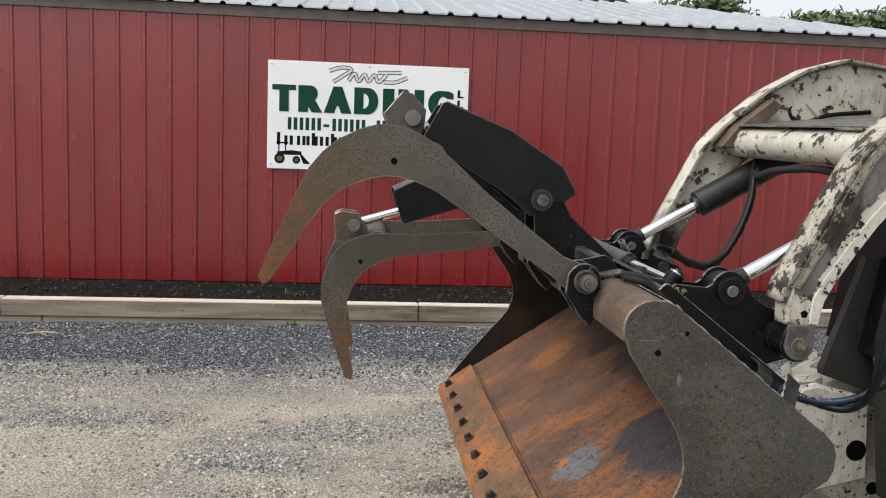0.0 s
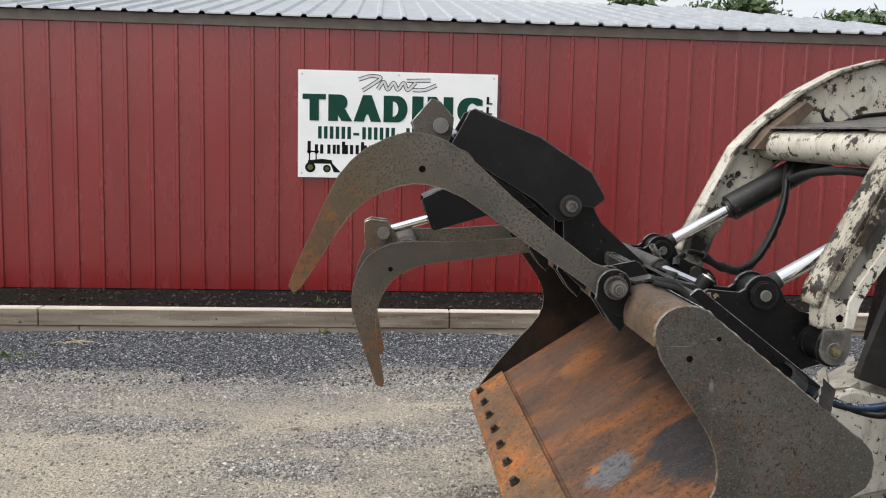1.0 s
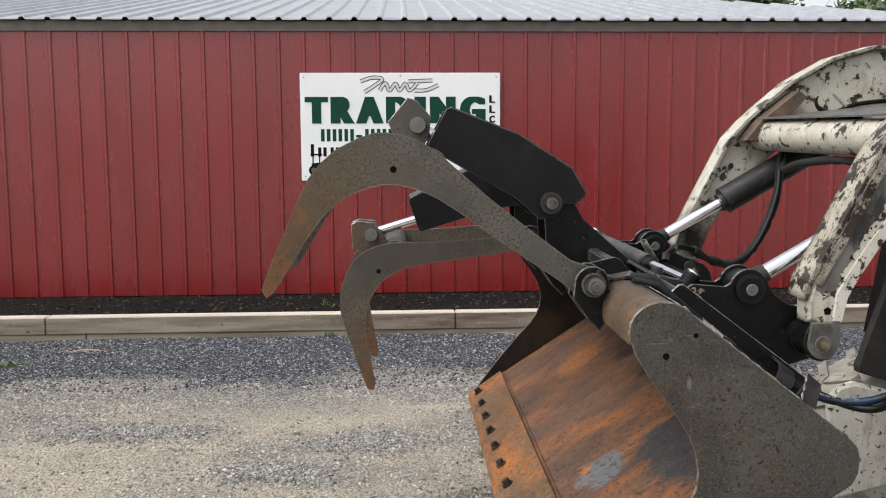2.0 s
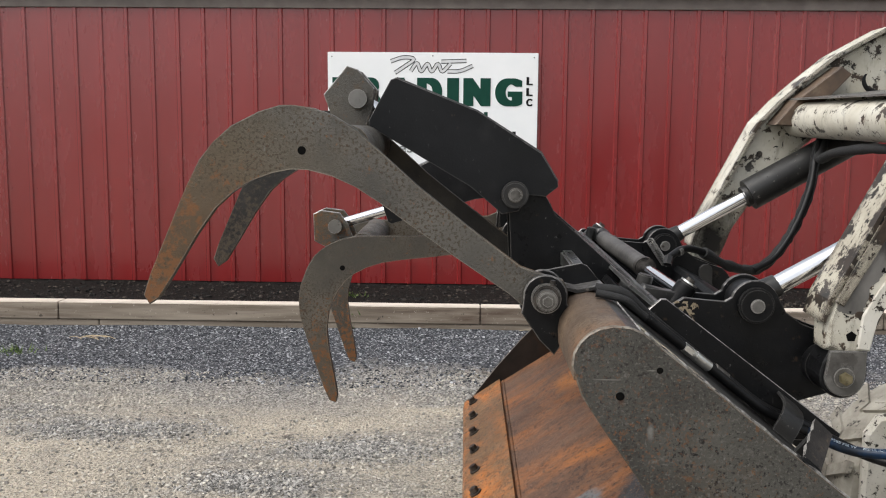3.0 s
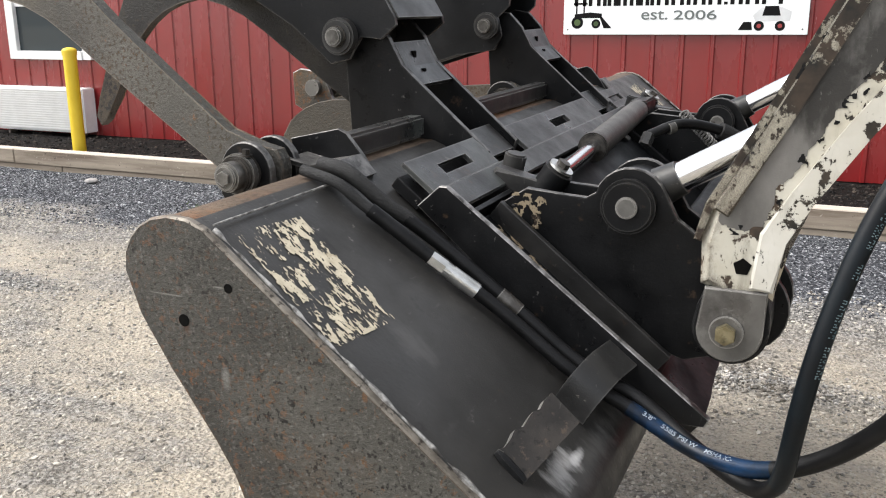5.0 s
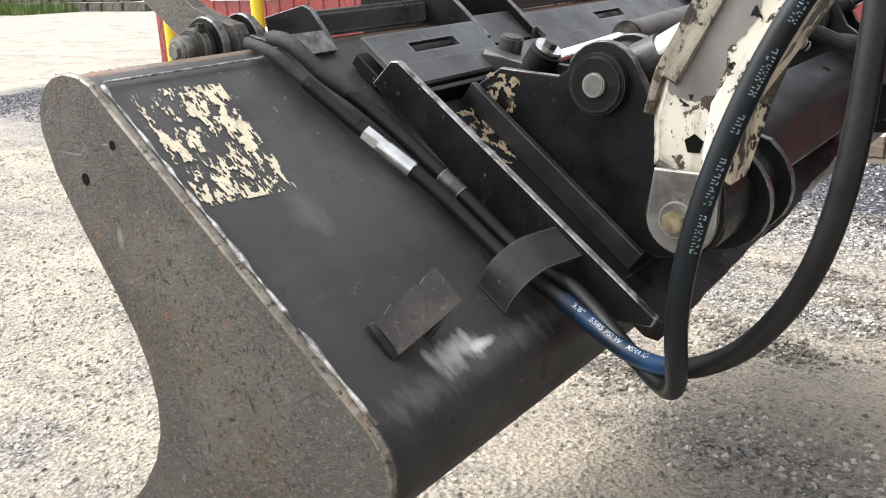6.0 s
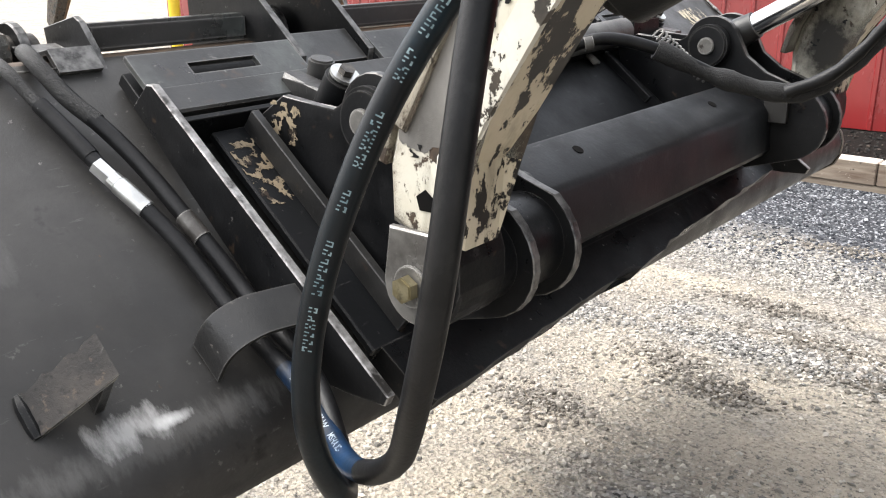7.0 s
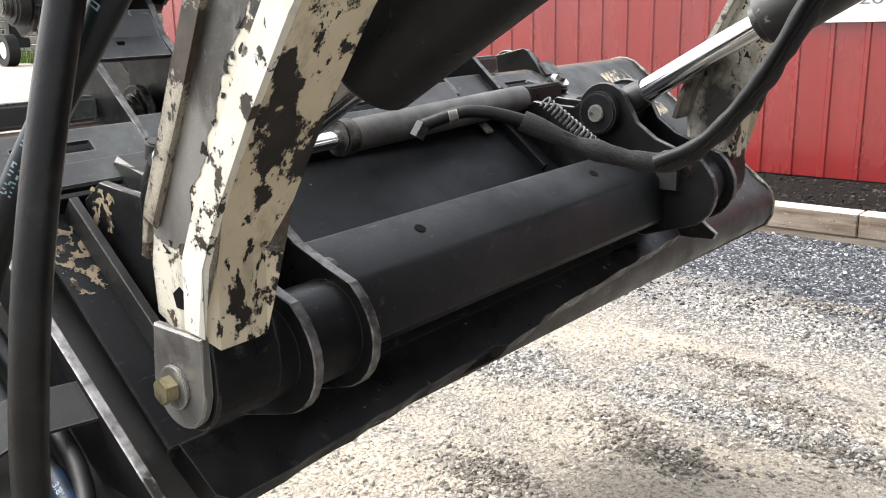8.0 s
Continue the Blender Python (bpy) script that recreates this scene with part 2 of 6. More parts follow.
def rust_material(name, base, base2, orange, dark_amount, spots=(), stretch=(0.8, 2.0, 0.8)):
    """Rust dragged into streaks down the floor, with scoured patches and painted-in shade."""
    m, n, l, b, pos = nodes_of(name, 0.6)
    p = stretched(n, l, pos, stretch)
    col = mixed(n, l, noisy(n, l, p, 4.0, 9, 0.7, 0.3, 0.7), base, base2)
    col = mixed(n, l, noisy(n, l, p, 2.6, 10, 0.74, 0.47, 0.64), col, orange)
    col = mixed(n, l, noisy(n, l, pos, 16, 9, 0.74, 0.54, 0.70), col, tuple(0.7 * a + 0.3 * c for a, c in zip(base2, orange)))
    col = mixed(n, l, noisy(n, l, p, 1.7, 9, 0.7, dark_amount, dark_amount + 0.14), col, tuple(c * 0.35 for c in base))
    for centre, size, colour, scale in spots:
        col = mixed(n, l, spot(n, l, pos, centre, size, 0.9, 1.2, 1.45, scale), col, colour)
    col = mixed(n, l, noisy(n, l, pos, 60, 7, 0.78, 0.51, 0.62), col, tuple(c * 0.38 for c in base))
    col = mixed(n, l, noisy(n, l, pos, 150, 4, 0.7, 0.57, 0.65), col, tuple(c * 1.7 for c in base2))
    l.new(col, b.inputs["Base Color"])
    bumped(n, l, b, noisy(n, l, pos, 150, 5, 0.7, 0.2, 0.8), 0.9, 0.004)
    r = n.new("ShaderNodeMapRange")
    r.inputs["To Min"].default_value, r.inputs["To Max"].default_value = 0.38, 0.75
    l.new(noisy(n, l, p, 5.0), r.inputs["Value"])
    l.new(r.outputs[0], b.inputs["Roughness"])
    return m


# scoured patches on bucket floor, painted shade above: centre, half sizes, colour, raggedness
SCOURED_AND_SHADED = (((0.70, 3.82, 0.575), (0.14, 0.13, 0.10), (0.36, 0.14, 0.04), 7), ((0.735, 2.66, 0.60), (0.16, 0.26, 0.12), (0.040, 0.046, 0.052), 6),
           # first here: shade along the upper back, put in as a dark colour
           ((0.86, 3.25, 0.86), (0.20, 1.0, 0.24), (0.026, 0.018, 0.014), 5), ((0.545, 2.80, 0.475), (0.11, 0.11, 0.08), (0.15, 0.165, 0.175), 9), ((0.50, 2.87, 0.447), (0.035, 0.05, 0.03), (0.42, 0.16, 0.04), 14))
RUST = rust_material("streaked_rust", (0.080, 0.047, 0.032), (0.165, 0.088, 0.052), (0.34, 0.125, 0.034), 0.58, SCOURED_AND_SHADED)
RUST_EDGE = rust_material("bright_rust", (0.11, 0.062, 0.032), (0.22, 0.125, 0.060), (0.46, 0.15, 0.025), 0.60, (), (2.2, 1.8, 2.2))
LIP_MAT = plain("browned_lip_steel", (0.070, 0.050, 0.036), (0.15, 0.105, 0.070), 7, 0.55, 0.1, 0.5, (0.19, 0.085, 0.035), 4, 0.5, 0.66, rough_var=0.1, speck=PITS, spec=0.35)
WHITE_CHIP = chipped("chipped_white_paint", (0.56, 0.54, 0.47), (0.44, 0.41, 0.33), (0.014, 0.016, 0.015), (0.075, 0.052, 0.036), 0.562, 0.578, 19, edge=0.026)
WHITE_FAR = chipped("chipped_white_paint_greasy_foot", (0.56, 0.54, 0.47), (0.44, 0.41, 0.33), (0.014, 0.016, 0.015), (0.075, 0.052, 0.036), 0.565, 0.585, 13, edge=0.026, soot=((1.07, 3.66, 1.12), (0.10, 0.5, 0.16), (0.022, 0.020, 0.017)))
RIM_WHITE = chipped("speckled_white_rim", (0.62, 0.60, 0.54), (0.50, 0.475, 0.41), (0.012, 0.012, 0.011), (0.06, 0.05, 0.04), 0.585, 0.605, 42)
GUSSET_BROWN = plain("brown_stained_paint", (0.050, 0.033, 0.022), (0.125, 0.082, 0.052), 9, 0.6, 0, 0.3, (0.24, 0.19, 0.13), 6, 0.56, 0.68)
PANEL_GREY = plain("rubbed_grey_panel", (0.100, 0.095, 0.088), (0.22, 0.211, 0.196), 5, 0.4, 0.2, 0.15, (0.032, 0.030, 0.027), 4.5, 0.50, 0.64, stretch=(1.6, 1, 0.8), rough_var=0.1, scratch=(0.26, 0.25, 0.235), speck=(((0.02, 0.018, 0.016), 26, 0.62, 0.72),))
WHITE_RIM = chipped("chipped_white_rim", (0.60, 0.58, 0.52), (0.48, 0.455, 0.385), (0.010, 0.011, 0.010), (0.05, 0.04, 0.03), 0.590, 0.603, 20)
WHITE_GRIMY = chipped("greasy_white_paint", (0.46, 0.43, 0.35), (0.33, 0.30, 0.235), (0.012, 0.012, 0.011), (0.05, 0.036, 0.026), 0.515, 0.540, 16, edge=0.03)
TAN_CHIP = chipped("stained_tan_paint", (0.30, 0.245, 0.165), (0.17, 0.13, 0.085), (0.008, 0.0075, 0.007), (0.05, 0.035, 0.025), 0.53, 0.56, 40)
CREAM_CHIP = chipped("chipped_cream_paint", (0.52, 0.46, 0.35), (0.42, 0.36, 0.26), (0.006, 0.0056, 0.0053), (0.018, 0.015, 0.013), 0.530, 0.545, 10, stretch=(1, 1, 0.8))
GREY_WORN = plain("worn_grey_steel", (0.080, 0.077, 0.071), (0.175, 0.169, 0.157), 9, 0.36, 0.3, 0.15, (0.045, 0.041, 0.037), 6, 0.52, 0.66, rough_var=0.12, scratch=(0.27, 0.265, 0.255), worn=((0.32, 0.31, 0.29), 0.004),
                  speck=(((0.03, 0.025, 0.02), 40, 0.64, 0.7),))
LOCK_GREY = plain("dusty_grey_paint", (0.040, 0.038, 0.035), (0.095, 0.090, 0.083), 14, 0.5, 0, 0.2, (0.020, 0.019, 0.018), 9, 0.54, 0.68, scratch=(0.18, 0.175, 0.165), speck=(((0.02, 0.018, 0.016), 60, 0.62, 0.70),))
CHROME = plain("chrome_rod", (0.72, 0.73, 0.75), (0.80, 0.80, 0.81), 30, 0.12, 1.0, 0.02)
ZINC = plain("yellow_zinc", (0.20, 0.17, 0.095), (0.34, 0.30, 0.19), 60, 0.38, 0.8, 0.15, (0.07, 0.06, 0.045), 40, 0.56, 0.68)
BOLT = plain("oiled_bolt_steel", (0.022, 0.020, 0.018), (0.085, 0.076, 0.066), 60, 0.42, 0.5, 0.3, (0.012, 0.010, 0.009), 25, 0.5, 0.65)
RUBBER = plain("black_hose_rubber", (0.0035, 0.0036, 0.0039), (0.008, 0.008, 0.0085), 40, 0.42, 0, 0.15, (0.024, 0.024, 0.023), 12, 0.6, 0.8, spec=0.22, speck=(((0.10, 0.10, 0.095), 90, 0.72, 0.76),))
PIN_STEEL = plain("rubbed_pin_steel", (0.055, 0.052, 0.047), (0.17, 0.163, 0.15), 40, 0.36, 0.6, 0.25, (0.020, 0.018, 0.016), 25, 0.54, 0.66, worn=((0.34, 0.33, 0.31), 0.003))
BORE = plain("black_bore", (0.002, 0.002, 0.002), (0.004, 0.0035, 0.003), 40, 0.9, spec=0.1)
NAVY_HOSE = plain("navy_hose_rubber", (0.0035, 0.004, 0.005), (0.005, 0.009, 0.012), 12, 0.38, 0, 0.1, (0.006, 0.017, 0.025), 5, 0.58, 0.70, spec=0.2)
BLUE_HOSE = plain("blue_print_hose_rubber", (0.004, 0.0048, 0.0065), (0.005, 0.012, 0.022), 12, 0.36, 0, 0.1, (0.007, 0.032, 0.085), 5, 0.44, 0.58, spec=0.25)
FITTING = plain("plated_fitting", (0.5, 0.5, 0.48), (0.68, 0.68, 0.66), 40, 0.28, 0.9, 0.1)
SLEEVE = plain("braided_sleeve", (0.004, 0.004, 0.004), (0.010, 0.010, 0.010), 90, 0.7, 0, 0.8, grain=300)
TYRE = plain("dusty_tyre_rubber", (0.26, 0.24, 0.20), (0.46, 0.435, 0.375), 9, 0.9, 0, 0.8, (0.05, 0.045, 0.039), 22, 0.58, 0.66, grain=60)
RED = plain("red_wall_steel", (0.188, 0.0128, 0.0136), (0.220, 0.0158, 0.0164), 2.5, 0.26, 0, 0.03, (0.172, 0.0140, 0.0148), 1.2, 0.5, 0.75, stretch=(1, 1, 0.25), grain=40, rough_var=0.06, spec=0.85)
TRIM = plain("brown_eave_trim", (0.10, 0.08, 0.07), (0.15, 0.125, 0.11), 6, 0.6)
ROOF = plain("galvanised_roof", (0.42, 0.44, 0.46), (0.55, 0.57, 0.59), 5, 0.35, 0.6, 0.05)
WHITE = plain("white_sign_board", (0.80, 0.82, 0.82), (0.85, 0.86, 0.86), 3, 0.45, 0, 0.03)
WHITE_TRIM = plain("white_vinyl", (0.72, 0.72, 0.71), (0.80, 0.80, 0.79), 8, 0.5, 0, 0.05)
GREEN = plain("green_lettering", (0.005, 0.045, 0.030), (0.007, 0.055, 0.037), 10, 0.5, 0, 0.02, spec=0.15)
INK = plain("black_lettering", (0.004, 0.004, 0.004), (0.007, 0.007, 0.007), 10, 0.5, 0, 0.02, spec=0.12)
GREYINK = plain("grey_lettering", (0.10, 0.12, 0.115), (0.14, 0.155, 0.15), 10, 0.5, 0, 0.02)
SCRIPT = plain("script_grey", (0.56, 0.57, 0.57), (0.66, 0.67, 0.67), 10, 0.5, 0, 0.02)
FLAP_BLACK = plain("dusty_black_rubber", (0.020, 0.019, 0.018), (0.042, 0.040, 0.037), 4, 0.7, 0, 0.3, (0.07, 0.067, 0.062), 3, 0.55, 0.75, spec=0.3)
HUB_RED = plain("red_hub_print", (0.25, 0.03, 0.03), (0.3, 0.04, 0.04), 10, 0.5, 0, 0.02)
TIMBER = plain("weathered_timber", (0.150, 0.118, 0.088), (0.31, 0.262, 0.205), 6, 0.85, 0, 0.6, (0.10, 0.066, 0.046), 4, 0.54, 0.70, stretch=(0.2, 2.4, 2.4), grain=90, speck=(((0.05, 0.04, 0.03), 26, 0.64, 0.72), ((0.42, 0.37, 0.31), 40, 0.64, 0.72)))
TIMBER_TOP = plain("pale_timber_top", (0.50, 0.44, 0.37), (0.62, 0.56, 0.49), 7, 0.85, 0, 0.4, stretch=(0.3, 2, 2))
MULCH = plain("dark_mulch", (0.003, 0.0026, 0.0022), (0.013, 0.0105, 0.009), 45, 0.95, 0, 1.0, (0.04, 0.032, 0.025), 30, 0.67, 0.74, grain=70, spec=0.15)
YELLOW = plain("yellow_bollard_paint", (0.68, 0.47, 0.015), (0.75, 0.54, 0.03), 5, 0.5, 0, 0.1)
GLASS_DARK, _n, _l, _b, _p = nodes_of("window_glass", 0.05)
_b.inputs["Base Color"].default_value = (0.03, 0.04, 0.045, 1)
LEAF = plain("tree_leaf", (0.028, 0.052, 0.016), (0.075, 0.12, 0.035), 3, 0.6, 0, 0.1)
BARK = plain("tree_bark", (0.06, 0.045, 0.035), (0.12, 0.095, 0.075), 14, 0.9, 0, 0.6)
STONE = plain("crushed_stone", (0.14, 0.135, 0.13), (0.42, 0.40, 0.38), 11, 0.85, 0, 0.3)
GRASS = plain("weed_green", (0.07, 0.12, 0.025), (0.14, 0.2, 0.05), 30, 0.7)


# loose stone lying in rows and heaps on the yard: x, y, half length, half width
ROWS = ((0.80, 4.75, 0.60, 0.11), (-1.60, 4.93, 0.55, 0.15), (-0.30, 4.70, 0.36, 0.15), (0.60, 5.71, 0.75, 0.12), (-0.70, 4.28, 0.30, 0.10), (-3.2, 4.6, 0.7, 0.14))
CLODS = ((0.23, 3.97, 0.19, 0.11), (0.41, 4.50, 0.15, 0.09), (0.64, 4.38, 0.20, 0.10), (0.50, 5.20, 0.30, 0.08), (0.78, 4.93, 0.30, 0.09), (1.03, 4.72, 0.25, 0.10), (0.56, 6.08, 0.35, 0.09))
BARE = ((-0.50, 5.08, 0.62, 0.13), (0.25, 5.30, 0.50, 0.13), (0.30, 4.40, 0.40, 0.15), (1.05, 4.02, 0.40, 0.28), (0.62, 4.12, 0.26, 0.16), (-1.7, 4.35, 0.7, 0.16))


def gravel_material():
    """Blue-grey stone by the kerb, sandy fines with coarse streaks further out."""
    m, n, l, b, pos = nodes_of("gravel_yard", 0.92)
    sep = n.new("ShaderNodeSeparateXYZ")
    l.new(pos, sep.inputs[0])
    wob = noisy(n, l, pos, 0.9, 5, 0.6, 0.3, 0.7)
    add = n.new("ShaderNodeMath")
    add.operation = "MULTIPLY_ADD"
    l.new(wob, add.inputs[0])
    add.inputs[1].default_value = 0.9
    l.new(sep.outputs[1], add.inputs[2])
    zone, band = n.new("ShaderNodeMapRange"), n.new("ShaderNodeMapRange")
    zone.inputs["From Min"].default_value, zone.inputs["From Max"].default_value = 6.30, 6.55
    band.inputs["From Min"].default_value, band.inputs["From Max"].default_value = 5.45, 6.1
    band.inputs["To Max"].default_value = 0.88
    l.new(add.outputs[0], zone.inputs["Value"])
    l.new(add.outputs[0], band.inputs["Value"])
    along = n.new("ShaderNodeMapRange")
    along.inputs["From Min"].default_value, along.inputs["From Max"].default_value = -9.6, -8.8
    l.new(sep.outputs[0], along.inputs["Value"])
    near_shed = []
    for m_ in (zone, band):
        both = n.new("ShaderNodeMath")
        both.operation = "MULTIPLY"
        l.new(m_.outputs[0], both.inputs[0])
        l.new(along.outputs[0], both.inputs[1])
        near_shed.append(both.outputs[0])
    vor = n.new("ShaderNodeTexVoronoi")
    vor.inputs["Scale"].default_value = 62.0
    l.new(pos, vor.inputs["Vector"])
    bw = n.new("ShaderNodeSeparateColor")
    l.new(vor.outputs["Color"], bw.inputs[0])
    fine = n.new("ShaderNodeTexVoronoi")
    fine.inputs["Scale"].default_value = 95.0
    l.new(pos, fine.inputs["Vector"])
    fc = n.new("ShaderNodeSeparateColor")
    l.new(fine.outputs["Color"], fc.inputs[0])
    blue = mixed(n, l, bw.outputs[0], (0.016, 0.0185, 0.024), (0.085, 0.091, 0.103))
    blue = mixed(n, l, noisy(n, l, fine.outputs["Position"], 400, 0, 0.5, 0.62, 0.66), blue, (0.36, 0.37, 0.385))
    sand = mixed(n, l, noisy(n, l, pos, 2.2, 8, 0.7, 0.36, 0.64), (0.54, 0.474, 0.372), (0.39, 0.349, 0.287))
    # bright lumps and shaded crevices put into the sand's colour
    sand = mixed(n, l, noisy(n, l, pos, 34, 5, 0.7, 0.58, 0.66), sand, (0.62, 0.555, 0.445))
    sand = mixed(n, l, noisy(n, l, stretched(n, l, pos, (0.8, 1.3, 1)), 42, 6, 0.72, 0.575, 0.63), sand, (0.19, 0.171, 0.143))
    sand = mixed(n, l, noisy(n, l, pos, 70, 5, 0.75, 0.54, 0.62), sand, (0.20, 0.180, 0.152))
    stones = mixed(n, l, fc.outputs[1], (0.030, 0.0295, 0.029), (0.45, 0.432, 0.40))
    coarse = noisy(n, l, stretched(n, l, pos, (0.5, 1.05, 1)), 1.5, 11, 0.78, 0.46, 0.62, 0.2)
    mix1 = mixed(n, l, coarse, sand, stones)
    mix1 = mixed(n, l, near_shed[1], mix1, stones)
    clods = noisy(n, l, stretched(n, l, pos, (0.8, 1.4, 1)), 5.5, 10, 0.76, 0.58, 0.66)
    mix1 = mixed(n, l, clods, mix1, (0.115, 0.103, 0.088))
    for x, y, a_, b_ in BARE:
        mix1 = mixed(n, l, spot(n, l, pos, (x, y, 0), (a_, b_, 9), 0.9, 0.9, 1.7, 6), mix1, sand)
    for x, y, a_, b_ in ROWS:
        mix1 = mixed(n, l, spot(n, l, pos, (x, y, 0), (a_, b_, 9), 0.9, 1.0, 1.7, 7), mix1, stones)
    for x, y, a_, b_ in CLODS:
        mix1 = mixed(n, l, spot(n, l, pos, (x, y, 0), (a_, b_, 9), 1.5, 1.0, 1.5, 30), mix1, (0.16, 0.135, 0.105))
    mix2 = mixed(n, l, noisy(n, l, pos, 75, 4, 0.65, 0.63, 0.69), mix1, (0.52, 0.49, 0.43))
    l.new(mixed(n, l, near_shed[0], mix2, blue), b.inputs["Base Color"])
    h = n.new("ShaderNodeMath")
    h.operation = "ADD"
    l.new(vor.outputs["Distance"], h.inputs[0])
    l.new(noisy(n, l, pos, 40, 6, 0.7, 0.2, 0.8), h.inputs[1])
    bumped(n, l, b, h.outputs[0], 1.0, 0.016)
    return m


GRAVEL = gravel_material()


# ---- mesh helpers ----
def bare(name, x=0.0, y=0.0, z=0.0):
    ob = new(name)
    ob.location = (x, y, z)
    ob.empty_display_size = 0.1
    return ob


def part(name, bm, material, parent=None, label="", smooth=False):
    """One bmesh as one mesh object in world space, under a thing or a part."""
    me = bpy.data.meshes.new(name)
    bmesh.ops.recalc_face_normals(bm, faces=bm.faces[:])
    if smooth:
        for f in bm.faces:
            f.smooth = True
        for e in bm.edges:
            if len(e.link_faces) == 2 and e.calc_face_angle(0) > 0.6:
                e.smooth = False
    bm.to_mesh(me)
    bm.free()
    for m in material if isinstance(material, (list, tuple)) else [material]:
        me.materials.append(m)
    ob = new(name, me)
    if parent:
        ob.parent = parent
        ob.matrix_parent_inverse = Matrix.Translation(-parent.location)
    if label:
        ob["label"] = label
    return ob


def plate(profile, y0, y1, bevel=0.002, rim=False, bm=None, turn=None):
    """A plate with an outline in x, z and its thickness along y. rim: its narrow faces take the second material."""
    bm = bm or bmesh.new()
    own = []
    ends = []
    for y in (y0, y1):
        vs = [bm.verts.new((x, y, z)) for x, z in profile]
        own += vs
        ends.append(bm.faces.new(vs))
    a, b = own[: len(profile)], own[len(profile):]
    sides = []
    for i in range(len(profile)):
        j = (i + 1) % len(profile)
        sides.append(bm.faces.new((a[i], a[j], b[j], b[i])))
    if rim:
        for f in sides:
            f.material_index = 1
    if bevel:
        es = [e for f in ends for e in f.edges]
        out = bmesh.ops.bevel(bm, geom=es, offset=bevel, segments=1, affect="EDGES", clamp_overlap=True)
        if rim:
            for f in out["faces"]:
                f.material_index = 1
        own = list({v for v in own if v.is_valid} | set(out["verts"]))
    bmesh.ops.triangulate(bm, faces=[f for f in bm.faces if len(f.verts) > 4])
    if turn:
        bmesh.ops.transform(bm, matrix=turn, verts=bm.verts[:])
    return bm


def rod(p0, p1, r0, r1=None, seg=20, bm=None, bevel=0.0):
    """A round bar from p0 to p1."""
    bm = bm or bmesh.new()
    p0, p1 = Vector(p0), Vector(p1)
    d = p1 - p0
    q = d.to_track_quat("Z", "Y").to_matrix().to_4x4()
    got = bmesh.ops.create_cone(bm, cap_ends=True, segments=seg, radius1=r0, radius2=r0 if r1 is None else r1, depth=d.length,
                                matrix=Matrix.Translation((p0 + p1) / 2) @ q)
    if bevel:
        es = {e for v in got["verts"] for e in v.link_edges if any(len(f.verts) > 4 for f in e.link_faces)}
        bmesh.ops.bevel(bm, geom=list(es), offset=bevel, segments=2, affect="EDGES")
    return bm


def tube(p0, p1, r, inner, seg=24, bm=None):
    """A round bar with an open bore."""
    bm = bm or bmesh.new()
    p0, p1 = Vector(p0), Vector(p1)
    q = (p1 - p0).to_track_quat("Z", "Y").to_matrix()
    rings = []
    for p, rad in ((p0, r), (p1, r), (p1, inner), (p0, inner)):
        rings.append([bm.verts.new(p + q @ Vector((rad * math.cos(2 * math.pi * i / seg), rad * math.sin(2 * math.pi * i / seg), 0))) for i in range(seg)])
    for k in range(4):
        a, b = rings[k], rings[(k + 1) % 4]
        for i in range(seg):
            j = (i + 1) % seg
            bm.faces.new((a[i], a[j], b[j], b[i]))
    return bm


def smooth_path(points, steps=8):
    """Catmull-Rom through the points."""
    ps = [Vector(p) for p in points]
    ps = [2 * ps[0] - ps[1]] + ps + [2 * ps[-1] - ps[-2]]
    out = []
    for i in range(1, len(ps) - 2):
        for k in range(steps):
            t = k / steps
            a, b, c, d = ps[i - 1: i + 3]
            out.append(0.5 * (2 * b + (c - a) * t + (2 * a - 5 * b + 4 * c - d) * t * t + (3 * b - a - 3 * c + d) * t ** 3))
    return out + [ps[-2]]


def eased(path, passes=24):
    """Takes the kinks out of a path; its ends stay."""
    for _ in range(passes):
        path = [path[0]] + [(a + 2 * b + c) / 4 for a, b, c in zip(path, path[1:], path[2:])] + [path[-1]]
    return path


def hose(points, r, seg=12, steps=8, bm=None, wobble=0.0):
    bm = bm or bmesh.new()
    path = smooth_path(points, steps)
    rings, side = [], None
    for i, p in enumerate(path):
        d = (path[min(i + 1, len(path) - 1)] - path[max(i - 1, 0)]).normalized()
        side = d.orthogonal().normalized() if side is None else (side - d * side.dot(d)).normalized()
        up = d.cross(side)
        rr = r * (1 + wobble * noise.noise(p * 40))
        rings.append([bm.verts.new(p + rr * (math.cos(2 * math.pi * k / seg) * side + math.sin(2 * math.pi * k / seg) * up)) for k in range(seg)])
    for a, b in zip(rings, rings[1:]):
        for k in range(seg):
            j = (k + 1) % seg
            bm.faces.new((a[k], a[j], b[j], b[k]))
    bm.faces.new(rings[0]), bm.faces.new(rings[-1])
    return bm


def hexhead(p, axis, r, h, bm=None):
    """A hex bolt head on a washer, rising from p along axis."""
    bm = bm or bmesh.new()
    p, axis = Vector(p), Vector(axis).normalized()
    rod(p, p + axis * h * 0.25, r * 1.45, seg=20, bm=bm)
    rod(p + axis * h * 0.25, p + axis * h, r, seg=6, bm=bm, bevel=r * 0.08)
    return bm


